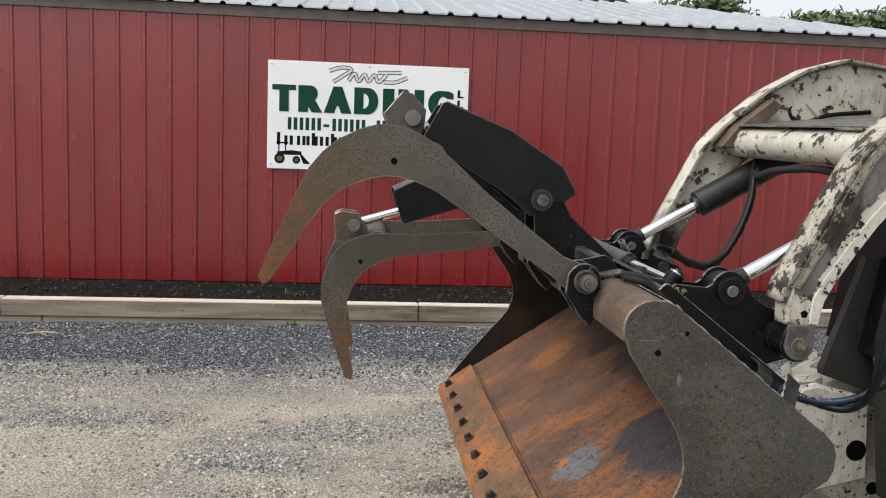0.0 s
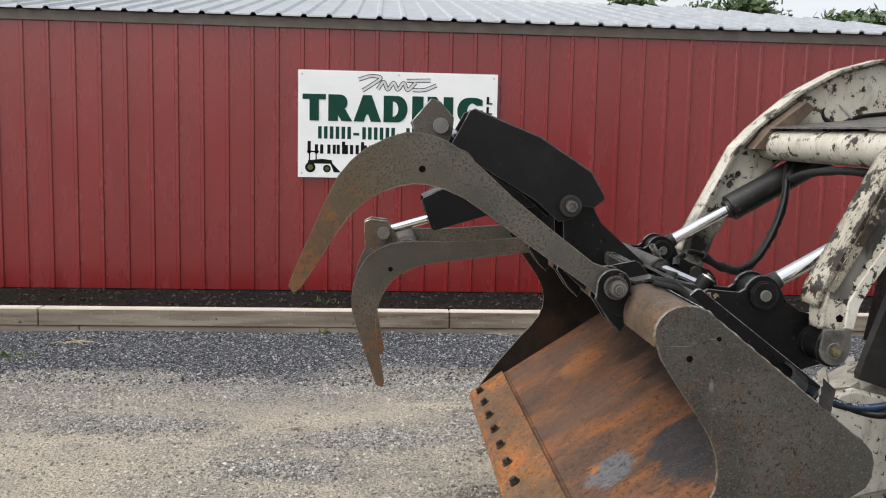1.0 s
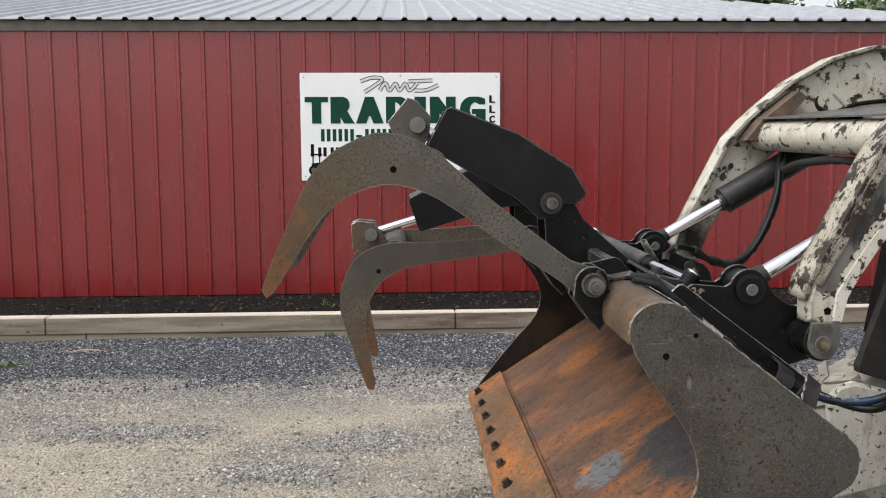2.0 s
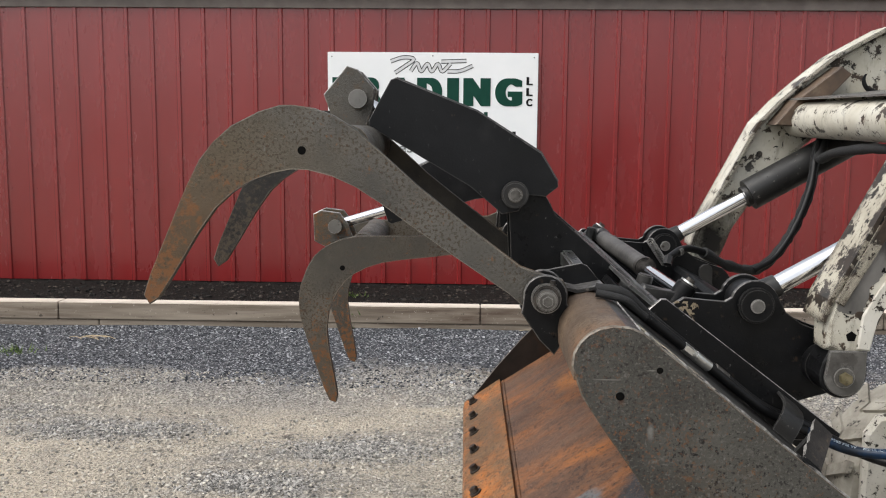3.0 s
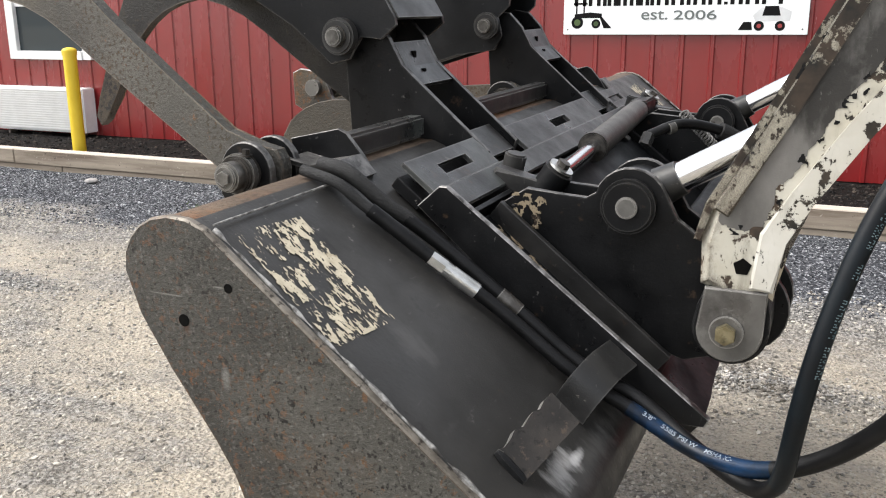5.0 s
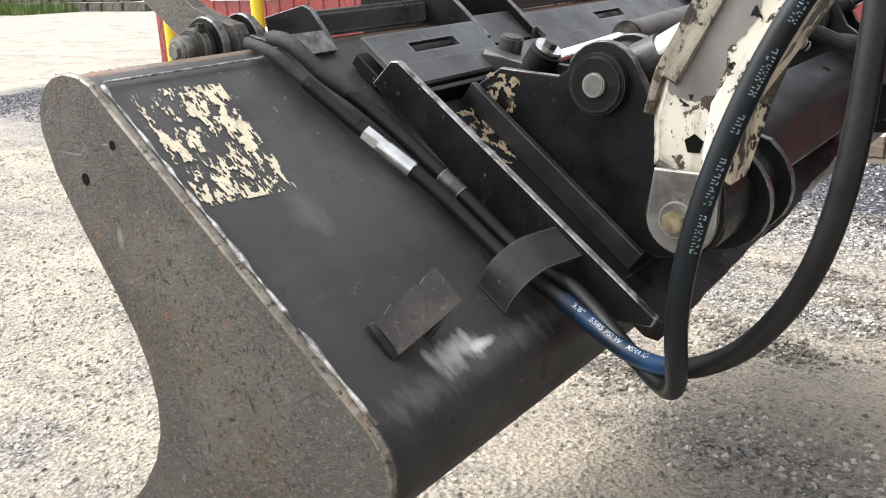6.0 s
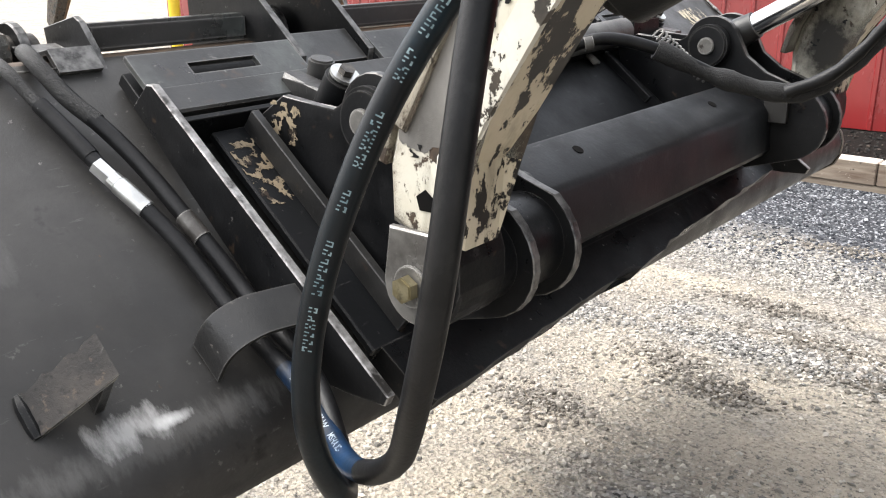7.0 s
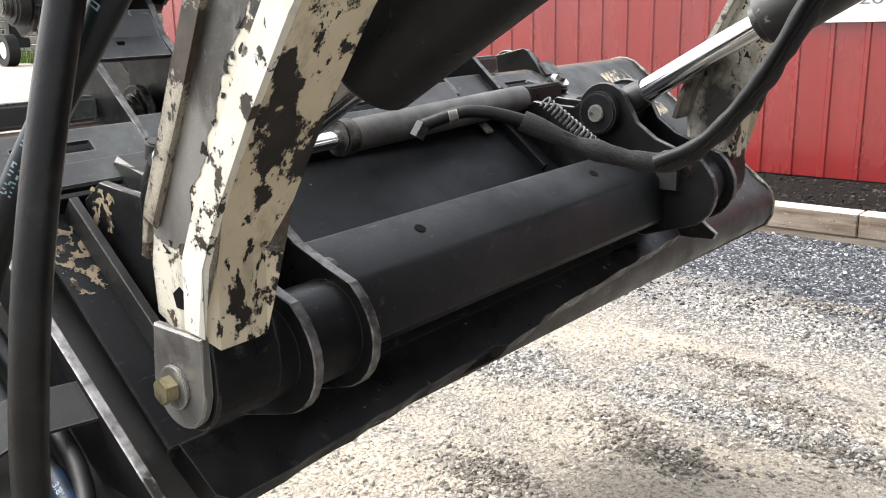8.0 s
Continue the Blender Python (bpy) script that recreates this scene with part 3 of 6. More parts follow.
def box(x0, x1, y0, y1, z0, z1, bevel=0.0, bm=None, m=None):
    bm = bm or bmesh.new()
    mat = Matrix.Translation(((x0 + x1) / 2, (y0 + y1) / 2, (z0 + z1) / 2)) @ Matrix.Diagonal((x1 - x0, y1 - y0, z1 - z0, 1))
    got = bmesh.ops.create_cube(bm, size=1, matrix=(m or Matrix()) @ mat)
    if bevel:
        es = list({e for v in got["verts"] for e in v.link_edges})
        bmesh.ops.bevel(bm, geom=es, offset=bevel, segments=2, affect="EDGES")
    return bm


def arc(cx, cz, r, a0, a1, n=8):
    """Points of an arc in x, z, degrees from +x towards +z."""
    return [(cx + r * math.cos(radians(a0 + (a1 - a0) * i / n)), cz + r * math.sin(radians(a0 + (a1 - a0) * i / n))) for i in range(n + 1)]


def turned(profile, cx, cz, degrees):
    """An outline in x, z turned about a pivot."""
    c, s = math.cos(radians(degrees)), math.sin(radians(degrees))
    return [(cx + (x - cx) * c - (z - cz) * s, cz + (x - cx) * s + (z - cz) * c) for x, z in profile]

# ---- yard: ground, kerb, bed ----
WALL_Y = 8.505


def ground_z(x, y):
    near = max(0.0, min(1.0, (7.0 - y) / 3.0))
    near_kerb = max(0.0, min(1.0, (y - 6.7) / 0.4))
    heap = sum(math.exp(-((x - cx) / a_) ** 2 - ((y - cy) / b_) ** 2) for cx, cy, a_, b_ in ROWS + CLODS)
    return -0.06 * near + 0.016 * heap + 0.022 * near_kerb + 0.012 * noise.noise(Vector((x * 0.8, y * 0.8, 0))) + 0.006 * noise.noise(Vector((x * 3, y * 3, 5)))


def build_ground():
    bm = bmesh.new()
    xs = [-400, -120, -50, -25, -14, -12, -10, -8] + [-7 + 0.08 * i for i in range(139)] + [4.2, 4.6, 5, 5.5, 6] + [12, 25, 50, 120, 400]
    ys = [-300, -80, -25, -8, -2, -1, 0, 1] + [2 + 0.08 * i for i in range(78)] + [8.3, 12, 25, 60, 150, 500]
    grid = [[bm.verts.new((x, y, ground_z(x, y) if -14 <= x <= 6 and -2 <= y <= 8.3 else -0.02)) for x in xs] for y in ys]
    for r0, r1 in zip(grid, grid[1:]):
        for i in range(len(xs) - 1):
            bm.faces.new((r0[i], r0[i + 1], r1[i + 1], r1[i]))
    ob = part("ground", bm, GRAVEL, smooth=True)
    return tagged(ob, "crushed stone and sandy gravel yard with wheel ruts", "gravel ground", kind="structure")


build_ground()


def scatter(name, count, area, size, material, z_of, label, category, seed, clump=False, beds=()):
    """Many small broken stones as one mesh."""
    rng = np.random.default_rng(seed)
    g = (1 + 5 ** 0.5) / 2
    base = np.array([(-1, g, 0), (1, g, 0), (-1, -g, 0), (1, -g, 0), (0, -1, g), (0, 1, g), (0, -1, -g), (0, 1, -g), (g, 0, -1), (g, 0, 1), (-g, 0, -1), (-g, 0, 1)], float) / 1.9
    tri = [(0, 11, 5), (0, 5, 1), (0, 1, 7), (0, 7, 10), (0, 10, 11), (1, 5, 9), (5, 11, 4), (11, 10, 2), (10, 7, 6), (7, 1, 8), (3, 9, 4), (3, 4, 2), (3, 2, 6), (3, 6, 8), (3, 8, 9), (4, 9, 5), (2, 4, 11), (6, 2, 10), (8, 6, 7), (9, 8, 1)]
    verts, faces = [], []
    x0, x1, y0, y1 = area
    for _ in range(count):
        x, y = rng.uniform(x0, x1), rng.uniform(y0, y1)
        while clump and noise.noise(Vector((x * 0.7, y * 2.2, 4))) + 0.5 * noise.noise(Vector((x * 3, y * 5, 1))) < rng.uniform(-0.6, 0.35):
            x, y = rng.uniform(x0, x1), rng.uniform(y0, y1)
        if beds:
            cx, cy, a_, b_ = beds[rng.integers(len(beds))]
            x, y = cx + a_ * rng.normal(0, 0.55), cy + b_ * rng.normal(0, 0.6)
        s = size[0] + (size[1] - size[0]) * rng.random() ** 2.5
        v = base * rng.uniform(0.55, 1.2, (1, 3)) + rng.uniform(-0.36, 0.36, (12, 3))
        a = rng.uniform(0, 6.28)
        c, sn = math.cos(a), math.sin(a)
        v = v @ np.array([[c, sn, 0], [-sn, c, 0], [0, 0, 0.7]]) * s
        k = len(verts)
        verts += [(x + p[0], y + p[1], z_of(x, y) + s * 0.2 + p[2]) for p in v]
        faces += [(k + a_, k + b_, k + c_) for a_, b_, c_ in tri]
    me = bpy.data.meshes.new(name)
    me.from_pydata(verts, [], faces)
    me.materials.append(material)
    ob = new(name, me)
    return tagged(ob, label, category, kind="stuff")


def island_stone(name, a, b, rough=0.85, power=1.0):
    m, n, l, bs, pos = nodes_of(name, rough)
    pw = n.new("ShaderNodeMath")
    pw.operation = "POWER"
    pw.inputs[1].default_value = power
    l.new(n.new("ShaderNodeNewGeometry").outputs["Random Per Island"], pw.inputs[0])
    l.new(mixed(n, l, pw.outputs[0], a, b), bs.inputs["Base Color"])
    bumped(n, l, bs, noisy(n, l, pos, 200, 4), 0.3, 0.002)
    return m


BLUE_STONES = island_stone("blue_stone_bits", (0.020, 0.023, 0.029), (0.52, 0.53, 0.55), power=4.2)
PALE_STONES = island_stone("pale_stone_bits", (0.12, 0.112, 0.099), (0.56, 0.52, 0.445), power=0.9)
scatter("kerb_gravel", 34000, (-9, 3.5, 5.75, 7.2), (0.0035, 0.0115), BLUE_STONES, ground_z, "loose blue-grey crushed stone along the timber kerb", "gravel", 3)
scatter("yard_gravel", 50000, (-5.5, 3.0, 2.4, 6.05), (0.0026, 0.0115), PALE_STONES, ground_z, "loose pale stones on the sandy yard", "gravel", 4, clump=True)

RUT_STONES = island_stone("rut_stone_bits", (0.060, 0.058, 0.055), (0.48, 0.462, 0.43), power=1.0)
scatter("rut_gravel", 11000, (-7, 3.0, 2.4, 5.95), (0.0030, 0.0105), RUT_STONES, ground_z, "loose grey stones thrown up in rows by wheels", "gravel", 5, beds=ROWS)

DARK_STONES = island_stone("damp_stone_bits", (0.10, 0.088, 0.072), (0.34, 0.31, 0.27), power=1.2)
scatter("clod_gravel", 3600, (-7, 3.0, 2.4, 5.95), (0.0032, 0.0130), DARK_STONES, ground_z, "damp dark stones and clods scraped into small heaps", "gravel", 6, beds=CLODS)


def build_kerb():
    cuts = [-8.9, -6.0, -2.91, 0.35, 3.4, 6.4]
    for i, (a, b) in enumerate(zip(cuts, cuts[1:])):
        bm = box(a + 0.003, b - 0.003, 7.215, 7.355, 0.065, 0.20, 0.006)
        # top faces take a paler timber colour
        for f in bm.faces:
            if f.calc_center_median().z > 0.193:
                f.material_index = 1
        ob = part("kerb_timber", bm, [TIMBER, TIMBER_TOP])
        tagged(ob, "weathered squared timber beam edging the mulch bed", "timber kerb", "kerb timbers")
    for a, b in ((-8.85, -5.4), (-5.4, -2.6), (-2.6, 1.9), (1.9, 6.2)):
        ob = part("kerb_timber", box(a + 0.004, b - 0.004, 7.225, 7.36, -0.07, 0.061, 0.005), TIMBER)
        tagged(ob, "lower squared timber beam half buried in gravel", "timber kerb", "kerb timbers")


build_kerb()


def bed_z(x, y):
    return 0.13 + 0.03 * (y - 7.36) / 1.1 + 0.02 * noise.noise(Vector((x * 4, y * 4, 2))) + 0.012 * noise.noise(Vector((x * 14, y * 14, 1)))


def build_bed():
    bm = bmesh.new()
    xs, ys = [-8.85 + 0.1 * i for i in range(152)], [7.345 + 0.1 * i for i in range(13)]
    grid = [[bm.verts.new((x, y, bed_z(x, y))) for x in xs] for y in ys]
    for r0, r1 in zip(grid, grid[1:]):
        for i in range(len(xs) - 1):
            bm.faces.new((r0[i], r0[i + 1], r1[i + 1], r1[i]))
    tagged(part("mulch_bed", bm, MULCH, smooth=True), "dark shredded mulch bed between kerb and wall", "mulch bed", kind="structure")
    MULCH_BITS = island_stone("mulch_bits", (0.004, 0.0035, 0.003), (0.075, 0.060, 0.047), 0.95, 3.5)
    scatter("mulch_chips", 9000, (-9, 4.5, 7.37, 8.45), (0.005, 0.019), MULCH_BITS, bed_z, "loose dark wood mulch chips", "mulch", 8)


build_bed()


# ---- building ----
def build_wall():
    """Ribbed steel siding: a major rib each 0.229 m, with real relief."""
    pitch, x0, x1, z0, z1 = 0.229, -8.4, 5.3, 0.17, 2.66
    # openings: the window
    wx0, wx1, wz0, wz1 = -7.30, -6.26, 1.03, 2.12
    cross = []
    k = math.ceil((x0 + 3.255) / pitch)
    while -3.255 + k * pitch < x1 - 0.1:
        c = -3.255 + k * pitch
        cross += [(c - 0.022, 0), (c - 0.013, -0.012), (c + 0.013, -0.012), (c + 0.022, 0)]
        k += 1
    cross = [(x0, 0)] + [p for p in cross if x0 < p[0] < x1] + [(x1, 0)]
    bm = bmesh.new()
    zs = [z0, wz0, wz1, z1]
    cols = [[bm.verts.new((x, WALL_Y + dy, z)) for z in zs] for x, dy in cross]
    for a, b in zip(cols, cols[1:]):
        for j in range(3):
            mid = (a[0].co.x + b[0].co.x) / 2
            if j == 1 and wx0 < mid < wx1:
                continue
            bm.faces.new((a[j], b[j], b[j + 1], a[j + 1]))
    wall = part("wall_south", bm, RED)
    tagged(wall, "red ribbed steel siding of a long low shed", "metal wall", kind="structure")
    core = bmesh.new()
    for a, b, c, d in ((x0, wx0, z0, z1), (wx1, x1, z0, z1), (wx0, wx1, z0, wz0), (wx0, wx1, wz1, z1)):
        box(a, b, WALL_Y + 0.006, WALL_Y + 0.15, c, d, bm=core)
    part("wall_core", core, TRIM, wall)
    part("base_trim", box(x0, x1, WALL_Y + 0.002, WALL_Y + 0.12, -0.05, 0.168), MULCH, wall)
    # screws in rows by the ribs
    bm = bmesh.new()
    for row in (0.32, 1.0, 1.9, 2.56):
        for i in range(-8, 36):
            x = -3.255 + i * pitch + 0.045
            if x < x1 - 0.2 and not (wx0 - 0.1 < x < wx1 + 0.1):
                rod((x, WALL_Y - 0.006, row), (x, WALL_Y + 0.002, row), 0.007, seg=6, bm=bm)
    part("screws", bm, RED, wall)
    for name, w in (("wall_east", (5.3, 5.45, WALL_Y + 0.01, 16.5)), ("wall_west", (-8.55, -8.4, WALL_Y + 0.01, 16.5)), ("wall_north", (-8.4, 5.3, 16.35, 16.5))):
        tagged(part(name, box(w[0], w[1], w[2], w[3], -0.05, 2.66), RED), "red steel shed wall", "metal wall", kind="structure")
    fascia = part("eave_trim", box(x0 - 0.2, x1 + 0.2, WALL_Y - 0.028, WALL_Y + 0.1, 2.605, 2.70, 0.004), TRIM)
    tagged(fascia, "dull brown trim board under the roof edge", "eave trim", kind="structure")
    # hipped roof with ribs down the slope
    bm = bmesh.new()
    eave, ridge, ez, rz, xa, xb, hip = WALL_Y - 0.075, 12.5, 2.715, 3.60, x0 - 0.3, x1 + 0.3, 1.6
    pts = []
    x = xa
    while x < xb - 0.23:
        pts += [(x, 0), (x + 0.165, 0), (x + 0.182, 0.024), (x + 0.212, 0.024)]
        x += 0.229
    pts.append((xb, 0))
    for far, sign in ((eave, 1), (2 * ridge - eave, -1)):
        low = [bm.verts.new((px, far, ez + dz)) for px, dz in pts]
        top = []
        for px, dz in pts:
            u = min(1.0, (xb - px) / hip, (px - xa) / hip)
            top.append(bm.verts.new((px, far + (ridge - far) * u, ez + (rz - ez) * u + dz)))
        for i in range(len(pts) - 1):
            bm.faces.new((low[i], low[i + 1], top[i + 1], top[i]))
    for xe, xi in ((xb, xb - hip), (xa, xa + hip)):
        bm.faces.new([bm.verts.new(p) for p in ((xe, eave, ez), (xe, 2 * ridge - eave, ez), (xi, ridge, rz))])
    got = bmesh.ops.extrude_face_region(bm, geom=bm.faces[:])
    bmesh.ops.translate(bm, vec=(0, 0, -0.014), verts=[v for v in got["geom"] if isinstance(v, bmesh.types.BMVert)])
    roof = part("roof", bm, ROOF)
    tagged(roof, "low galvanised ribbed steel roof with a wavy edge", "metal roof", kind="structure")
    return wall


build_wall()


def build_window():
    win = bare("window_1", -6.78, WALL_Y, 1.03)
    y = WALL_Y
    for n, w in (("window_frame", (-7.38, -7.26, 0.97, 2.18)), ("window_frame", (-6.30, -6.18, 0.97, 2.18))):
        part(n, box(w[0], w[1], y - 0.035, y + 0.05, w[2], w[3], 0.004), WHITE_TRIM, win)
    part("window_frame", box(-7.26, -6.30, y - 0.035, y + 0.05, 2.08, 2.18, 0.004), WHITE_TRIM, win)
    part("window_sill", box(-7.26, -6.30, y - 0.045, y + 0.05, 0.97, 1.06, 0.004), WHITE_TRIM, win)
    part("sash", box(-7.26, -6.30, y - 0.01, y + 0.03, 1.53, 1.58, 0.003), WHITE_TRIM, win)
    part("pane", box(-7.26, -6.30, y + 0.012, y + 0.018, 1.06, 1.53), GLASS_DARK, win, "dark reflecting lower pane")
    part("pane", box(-7.26, -6.30, y + 0.022, y + 0.028, 1.58, 2.08), GLASS_DARK, win, "dark reflecting upper pane")
    tagged(win, "white framed sash window in the red wall", "window", kind="structure")


build_window()


def build_ac():
    ac = bare("wall_air_conditioner", -6.9, WALL_Y - 0.15, 0.2)
    x0, x1, y0, y1, z0, z1 = -7.60, -6.19, WALL_Y - 0.21, WALL_Y - 0.021, 0.21, 0.68
    part("casing", box(x0, x1, y0 + 0.012, y1, z0, z1, 0.01), WHITE_TRIM, ac)
    for i in range(17):
        z = z0 + 0.03 + i * 0.0255
        part("louvre", box(x0 + 0.02, x1 - 0.02, y0 - 0.006, y0 + 0.013, z, z + 0.014, 0.002), WHITE_TRIM, ac)
    for i in range(2):
        part("bracket", plate([(x0 + 0.2 + i, z0 - 0.01), (x0 + 0.23 + i, z0 - 0.01), (x0 + 0.23 + i, z0 - 0.05), (x0 + 0.2 + i, z0 - 0.05)], y0 + 0.05, WALL_Y - 0.001), TRIM, ac)
    tagged(ac, "white louvred air conditioner mounted low on the red wall", "air conditioner")


build_ac()


def build_bollard(x):
    b = bare("bollard", x, 7.55, 0.1)
    part("pipe", rod((x, 7.55, 0.05), (x, 7.55, 1.10), 0.062, seg=28), YELLOW, b, smooth=True)
    bm = bmesh.new()
    bmesh.ops.create_uvsphere(bm, u_segments=28, v_segments=12, radius=0.068, matrix=Matrix.Translation((x, 7.55, 1.10)) @ Matrix.Diagonal((1, 1, 0.5, 1)))
    rod((x, 7.55, 1.06), (x, 7.55, 1.10), 0.068, seg=28, bm=bm)
    part("cap", bm, YELLOW, b, "domed yellow plastic cap", smooth=True)
    tagged(b, "yellow sleeved safety bollard in the mulch bed", "bollard", "bollards")


build_bollard(-5.5)
build_bollard(-6.95)


def lettering(text, x0, x1, z0, z1, material, parent, name, bold=0.0, y=WALL_Y - 0.0415, fat=0.0):
    """Text fitted into a box; fat: the strokes widened sideways, as a share of the width."""
    cu = bpy.data.curves.new(name, "FONT")
    cu.body, cu.extrude, cu.offset = text, 0.0008, bold
    ob = bpy.data.objects.new(name, cu)
    scene.collection.objects.link(ob)
    bpy.context.view_layer.update()
    me = bpy.data.meshes.new_from_object(ob.evaluated_get(bpy.context.evaluated_depsgraph_get()))
    bpy.data.objects.remove(ob)
    co = np.array([v.co[:] for v in me.vertices])
    lo, hi = co.min(0), co.max(0)
    bm = bmesh.new()
    for k in range(5 if fat else 1):
        start = len(bm.verts)
        bm.from_mesh(me)
        bm.verts.ensure_lookup_table()
        for v in bm.verts[start:]:
            u = (v.co.x - lo[0]) / (hi[0] - lo[0]) * (1 - fat) + fat * k / 4
            v.co = Vector((x0 + u * (x1 - x0), y - (v.co.z - lo[2]) - 0.0002 * k, z0 + (v.co.y - lo[1]) / (hi[1] - lo[1]) * (z1 - z0)))
    bpy.data.meshes.remove(me)
    return part(name, bm, material, parent)


def build_sign():
    sx0, sx1, sz0, sz1 = -1.0, 0.853, 1.240, 2.229
    W, H = sx1 - sx0, sz1 - sz0
    X = lambda u: sx0 + u * W
    Z = lambda v: sz1 - v * H
    yf = WALL_Y - 0.0405
    s = bare("trade_sign", (sx0 + sx1) / 2, WALL_Y, sz0)
    part("board", box(sx0, sx1, WALL_Y - 0.040, WALL_Y - 0.0195, sz0, sz1, 0.003), WHITE, s)
    word = "TRADING"
    us = [0.022, 0.150, 0.276, 0.426, 0.569, 0.646, 0.797]
    ue = [0.138, 0.270, 0.414, 0.546, 0.626, 0.776, 0.927]
    for ch, a, b in zip(word, us, ue):
        lettering(ch, X(a), X(b), Z(0.468), Z(0.222), GREEN, s, "letter", 0.03, fat=0.0 if ch == "I" else 0.2)
    for ch, v0, v1 in (("L", 0.21, 0.28), ("L", 0.305, 0.375), ("C", 0.40, 0.465)):
        lettering(ch, X(0.945), X(0.975), Z(v1), Z(v0), INK, s, "letter", 0.02, fat=0.15)
    for word_, a, b in (("est.", 0.34, 0.45), ("2006", 0.475, 0.648)):
        lettering(word_, X(a), X(b), Z(0.885), Z(0.815), GREYINK, s, "small_print", 0.005)

    def bar(u0, u1, v0, v1, m, name="bar", lean=0.0):
        prof = [(X(u0), Z(v1)), (X(u1), Z(v1)), (X(u1) + lean, Z(v0)), (X(u0) + lean, Z(v0))]
        return part(name, plate(prof, yf - 0.001, yf + 0.0005, 0), m, s)

    # the number line: bars, two short dashes
    u = 0.10
    for group in (3, 0, 3, 0, 4):
        if group == 0:
            bar(u, u + 0.03, 0.575, 0.60, GREEN)
            u += 0.045
        for _ in range(group):
            bar(u, u + 0.018, 0.52, 0.635, GREEN)
            bar(u + 0.029, u + 0.047, 0.52, 0.635, GREEN)
            u += 0.0585
    # the address line: bars
    u = 0.048
    for w, tall in ((0.058, 1), (0.058, 0), (0.042, 0), (0.036, 1), (0.050, 0), (0.036, 1), (0.042, 0), (0.056, 0), (0.058, 1), (0.022, 1), (0.056, 0), (0.058, 0), (0.020, 2), (0.054, 0), (0.058, 0), (0.085, 0)):
        if w > 0.03:
            bar(u, u + 0.016, (0.690, 0.660, 0.755)[tall], 0.776, INK)
            bar(u + w - 0.022, u + w - 0.006, 0.690, 0.776, INK)
        else:
            bar(u, u + w - 0.006, (0.690, 0.660, 0.755)[tall], 0.776, INK)
        u += w + 0.0045
    # the script mark: slanted strokes
    def ribbon(points, w, y0, y1, m, name):
        path = smooth_path([(X(u), 0, Z(v)) for u, v in points], 6)
        lf, rt = [], []
        for i, p in enumerate(path):
            d = (path[min(i + 1, len(path) - 1)] - path[max(i - 1, 0)]).normalized()
            lf.append((p.x - d.z * w, p.z + d.x * w))
            rt.append((p.x + d.z * w, p.z - d.x * w))
        bm = bmesh.new()
        cols = [[bm.verts.new((q[0], y, q[1])) for q in (l_, r_) for y in (y0, y1)] for l_, r_ in zip(lf, rt)]
        for c0, c1 in zip(cols, cols[1:]):
            for i, j in ((0, 1), (1, 3), (3, 2), (2, 0)):
                bm.faces.new((c0[i], c0[j], c1[j], c1[i]))
        return part(name, bm, m, s)

    strokes = (((0.30, 0.080), (0.36, 0.045), (0.41, 0.060), (0.365, 0.125), (0.32, 0.180)), ((0.395, 0.165), (0.425, 0.095), (0.445, 0.165), (0.475, 0.100), (0.495, 0.165), (0.525, 0.100), (0.545, 0.165), (0.585, 0.095)),
               ((0.54, 0.080), (0.66, 0.072)), ((0.57, 0.165), (0.63, 0.160), (0.69, 0.115)))
    for i, line in enumerate(strokes):
        ribbon(line, 0.0185, yf - 0.0008, yf + 0.0005, INK, "script_outline")
        ribbon(line, 0.0115, yf - 0.0018 - 0.0001 * i, yf - 0.0007, SCRIPT, "script_stroke")

    def disc(u, v, r, m, name, d=0.0):
        return part(name, rod((X(u), yf - 0.0012 - d, Z(v)), (X(u), yf + 0.0004, Z(v)), r, seg=24), m, s)

    # printed tractor
    disc(0.062, 0.905, 0.048, INK, "printed_wheel"); disc(0.062, 0.905, 0.026, LEAF, "printed_hub", 0.0008)
    disc(0.145, 0.915, 0.036, INK, "printed_wheel"); disc(0.145, 0.915, 0.019, LEAF, "printed_hub", 0.0008)
    part("printed_body", plate([(X(0.05), Z(0.87)), (X(0.17), Z(0.87)), (X(0.17), Z(0.835)), (X(0.12), Z(0.825)), (X(0.05), Z(0.84))], yf - 0.001, yf + 0.0004, 0), INK, s)
    part("printed_canopy", plate([(X(0.045), Z(0.765)), (X(0.105), Z(0.765)), (X(0.105), Z(0.75)), (X(0.045), Z(0.75))], yf - 0.001, yf + 0.0004, 0), INK, s)
    for u0 in (0.055, 0.088):
        bar(u0, u0 + 0.006, 0.76, 0.84, INK, "printed_post")
    part("printed_bucket", plate([(X(0.18), Z(0.95)), (X(0.215), Z(0.95)), (X(0.19), Z(0.90)), (X(0.165), Z(0.85)), (X(0.16), Z(0.86))], yf - 0.001, yf + 0.0004, 0), INK, s)
    # printed loader
    part("printed_cab", plate([(X(0.80), Z(0.90)), (X(0.93), Z(0.90)), (X(0.935), Z(0.83)), (X(0.90), Z(0.80)), (X(0.82), Z(0.80)), (X(0.79), Z(0.86))], yf - 0.0008, yf + 0.0004, 0), SCRIPT, s)
    part("printed_door", plate([(X(0.825), Z(0.86)), (X(0.895), Z(0.86)), (X(0.885), Z(0.79)), (X(0.835), Z(0.79))], yf - 0.0014, yf - 0.0005, 0), INK, s)
    for u in (0.815, 0.895):
        disc(u, 0.935, 0.036, INK, "printed_wheel"); disc(u, 0.935, 0.016, HUB_RED, "printed_hub", 0.0008)
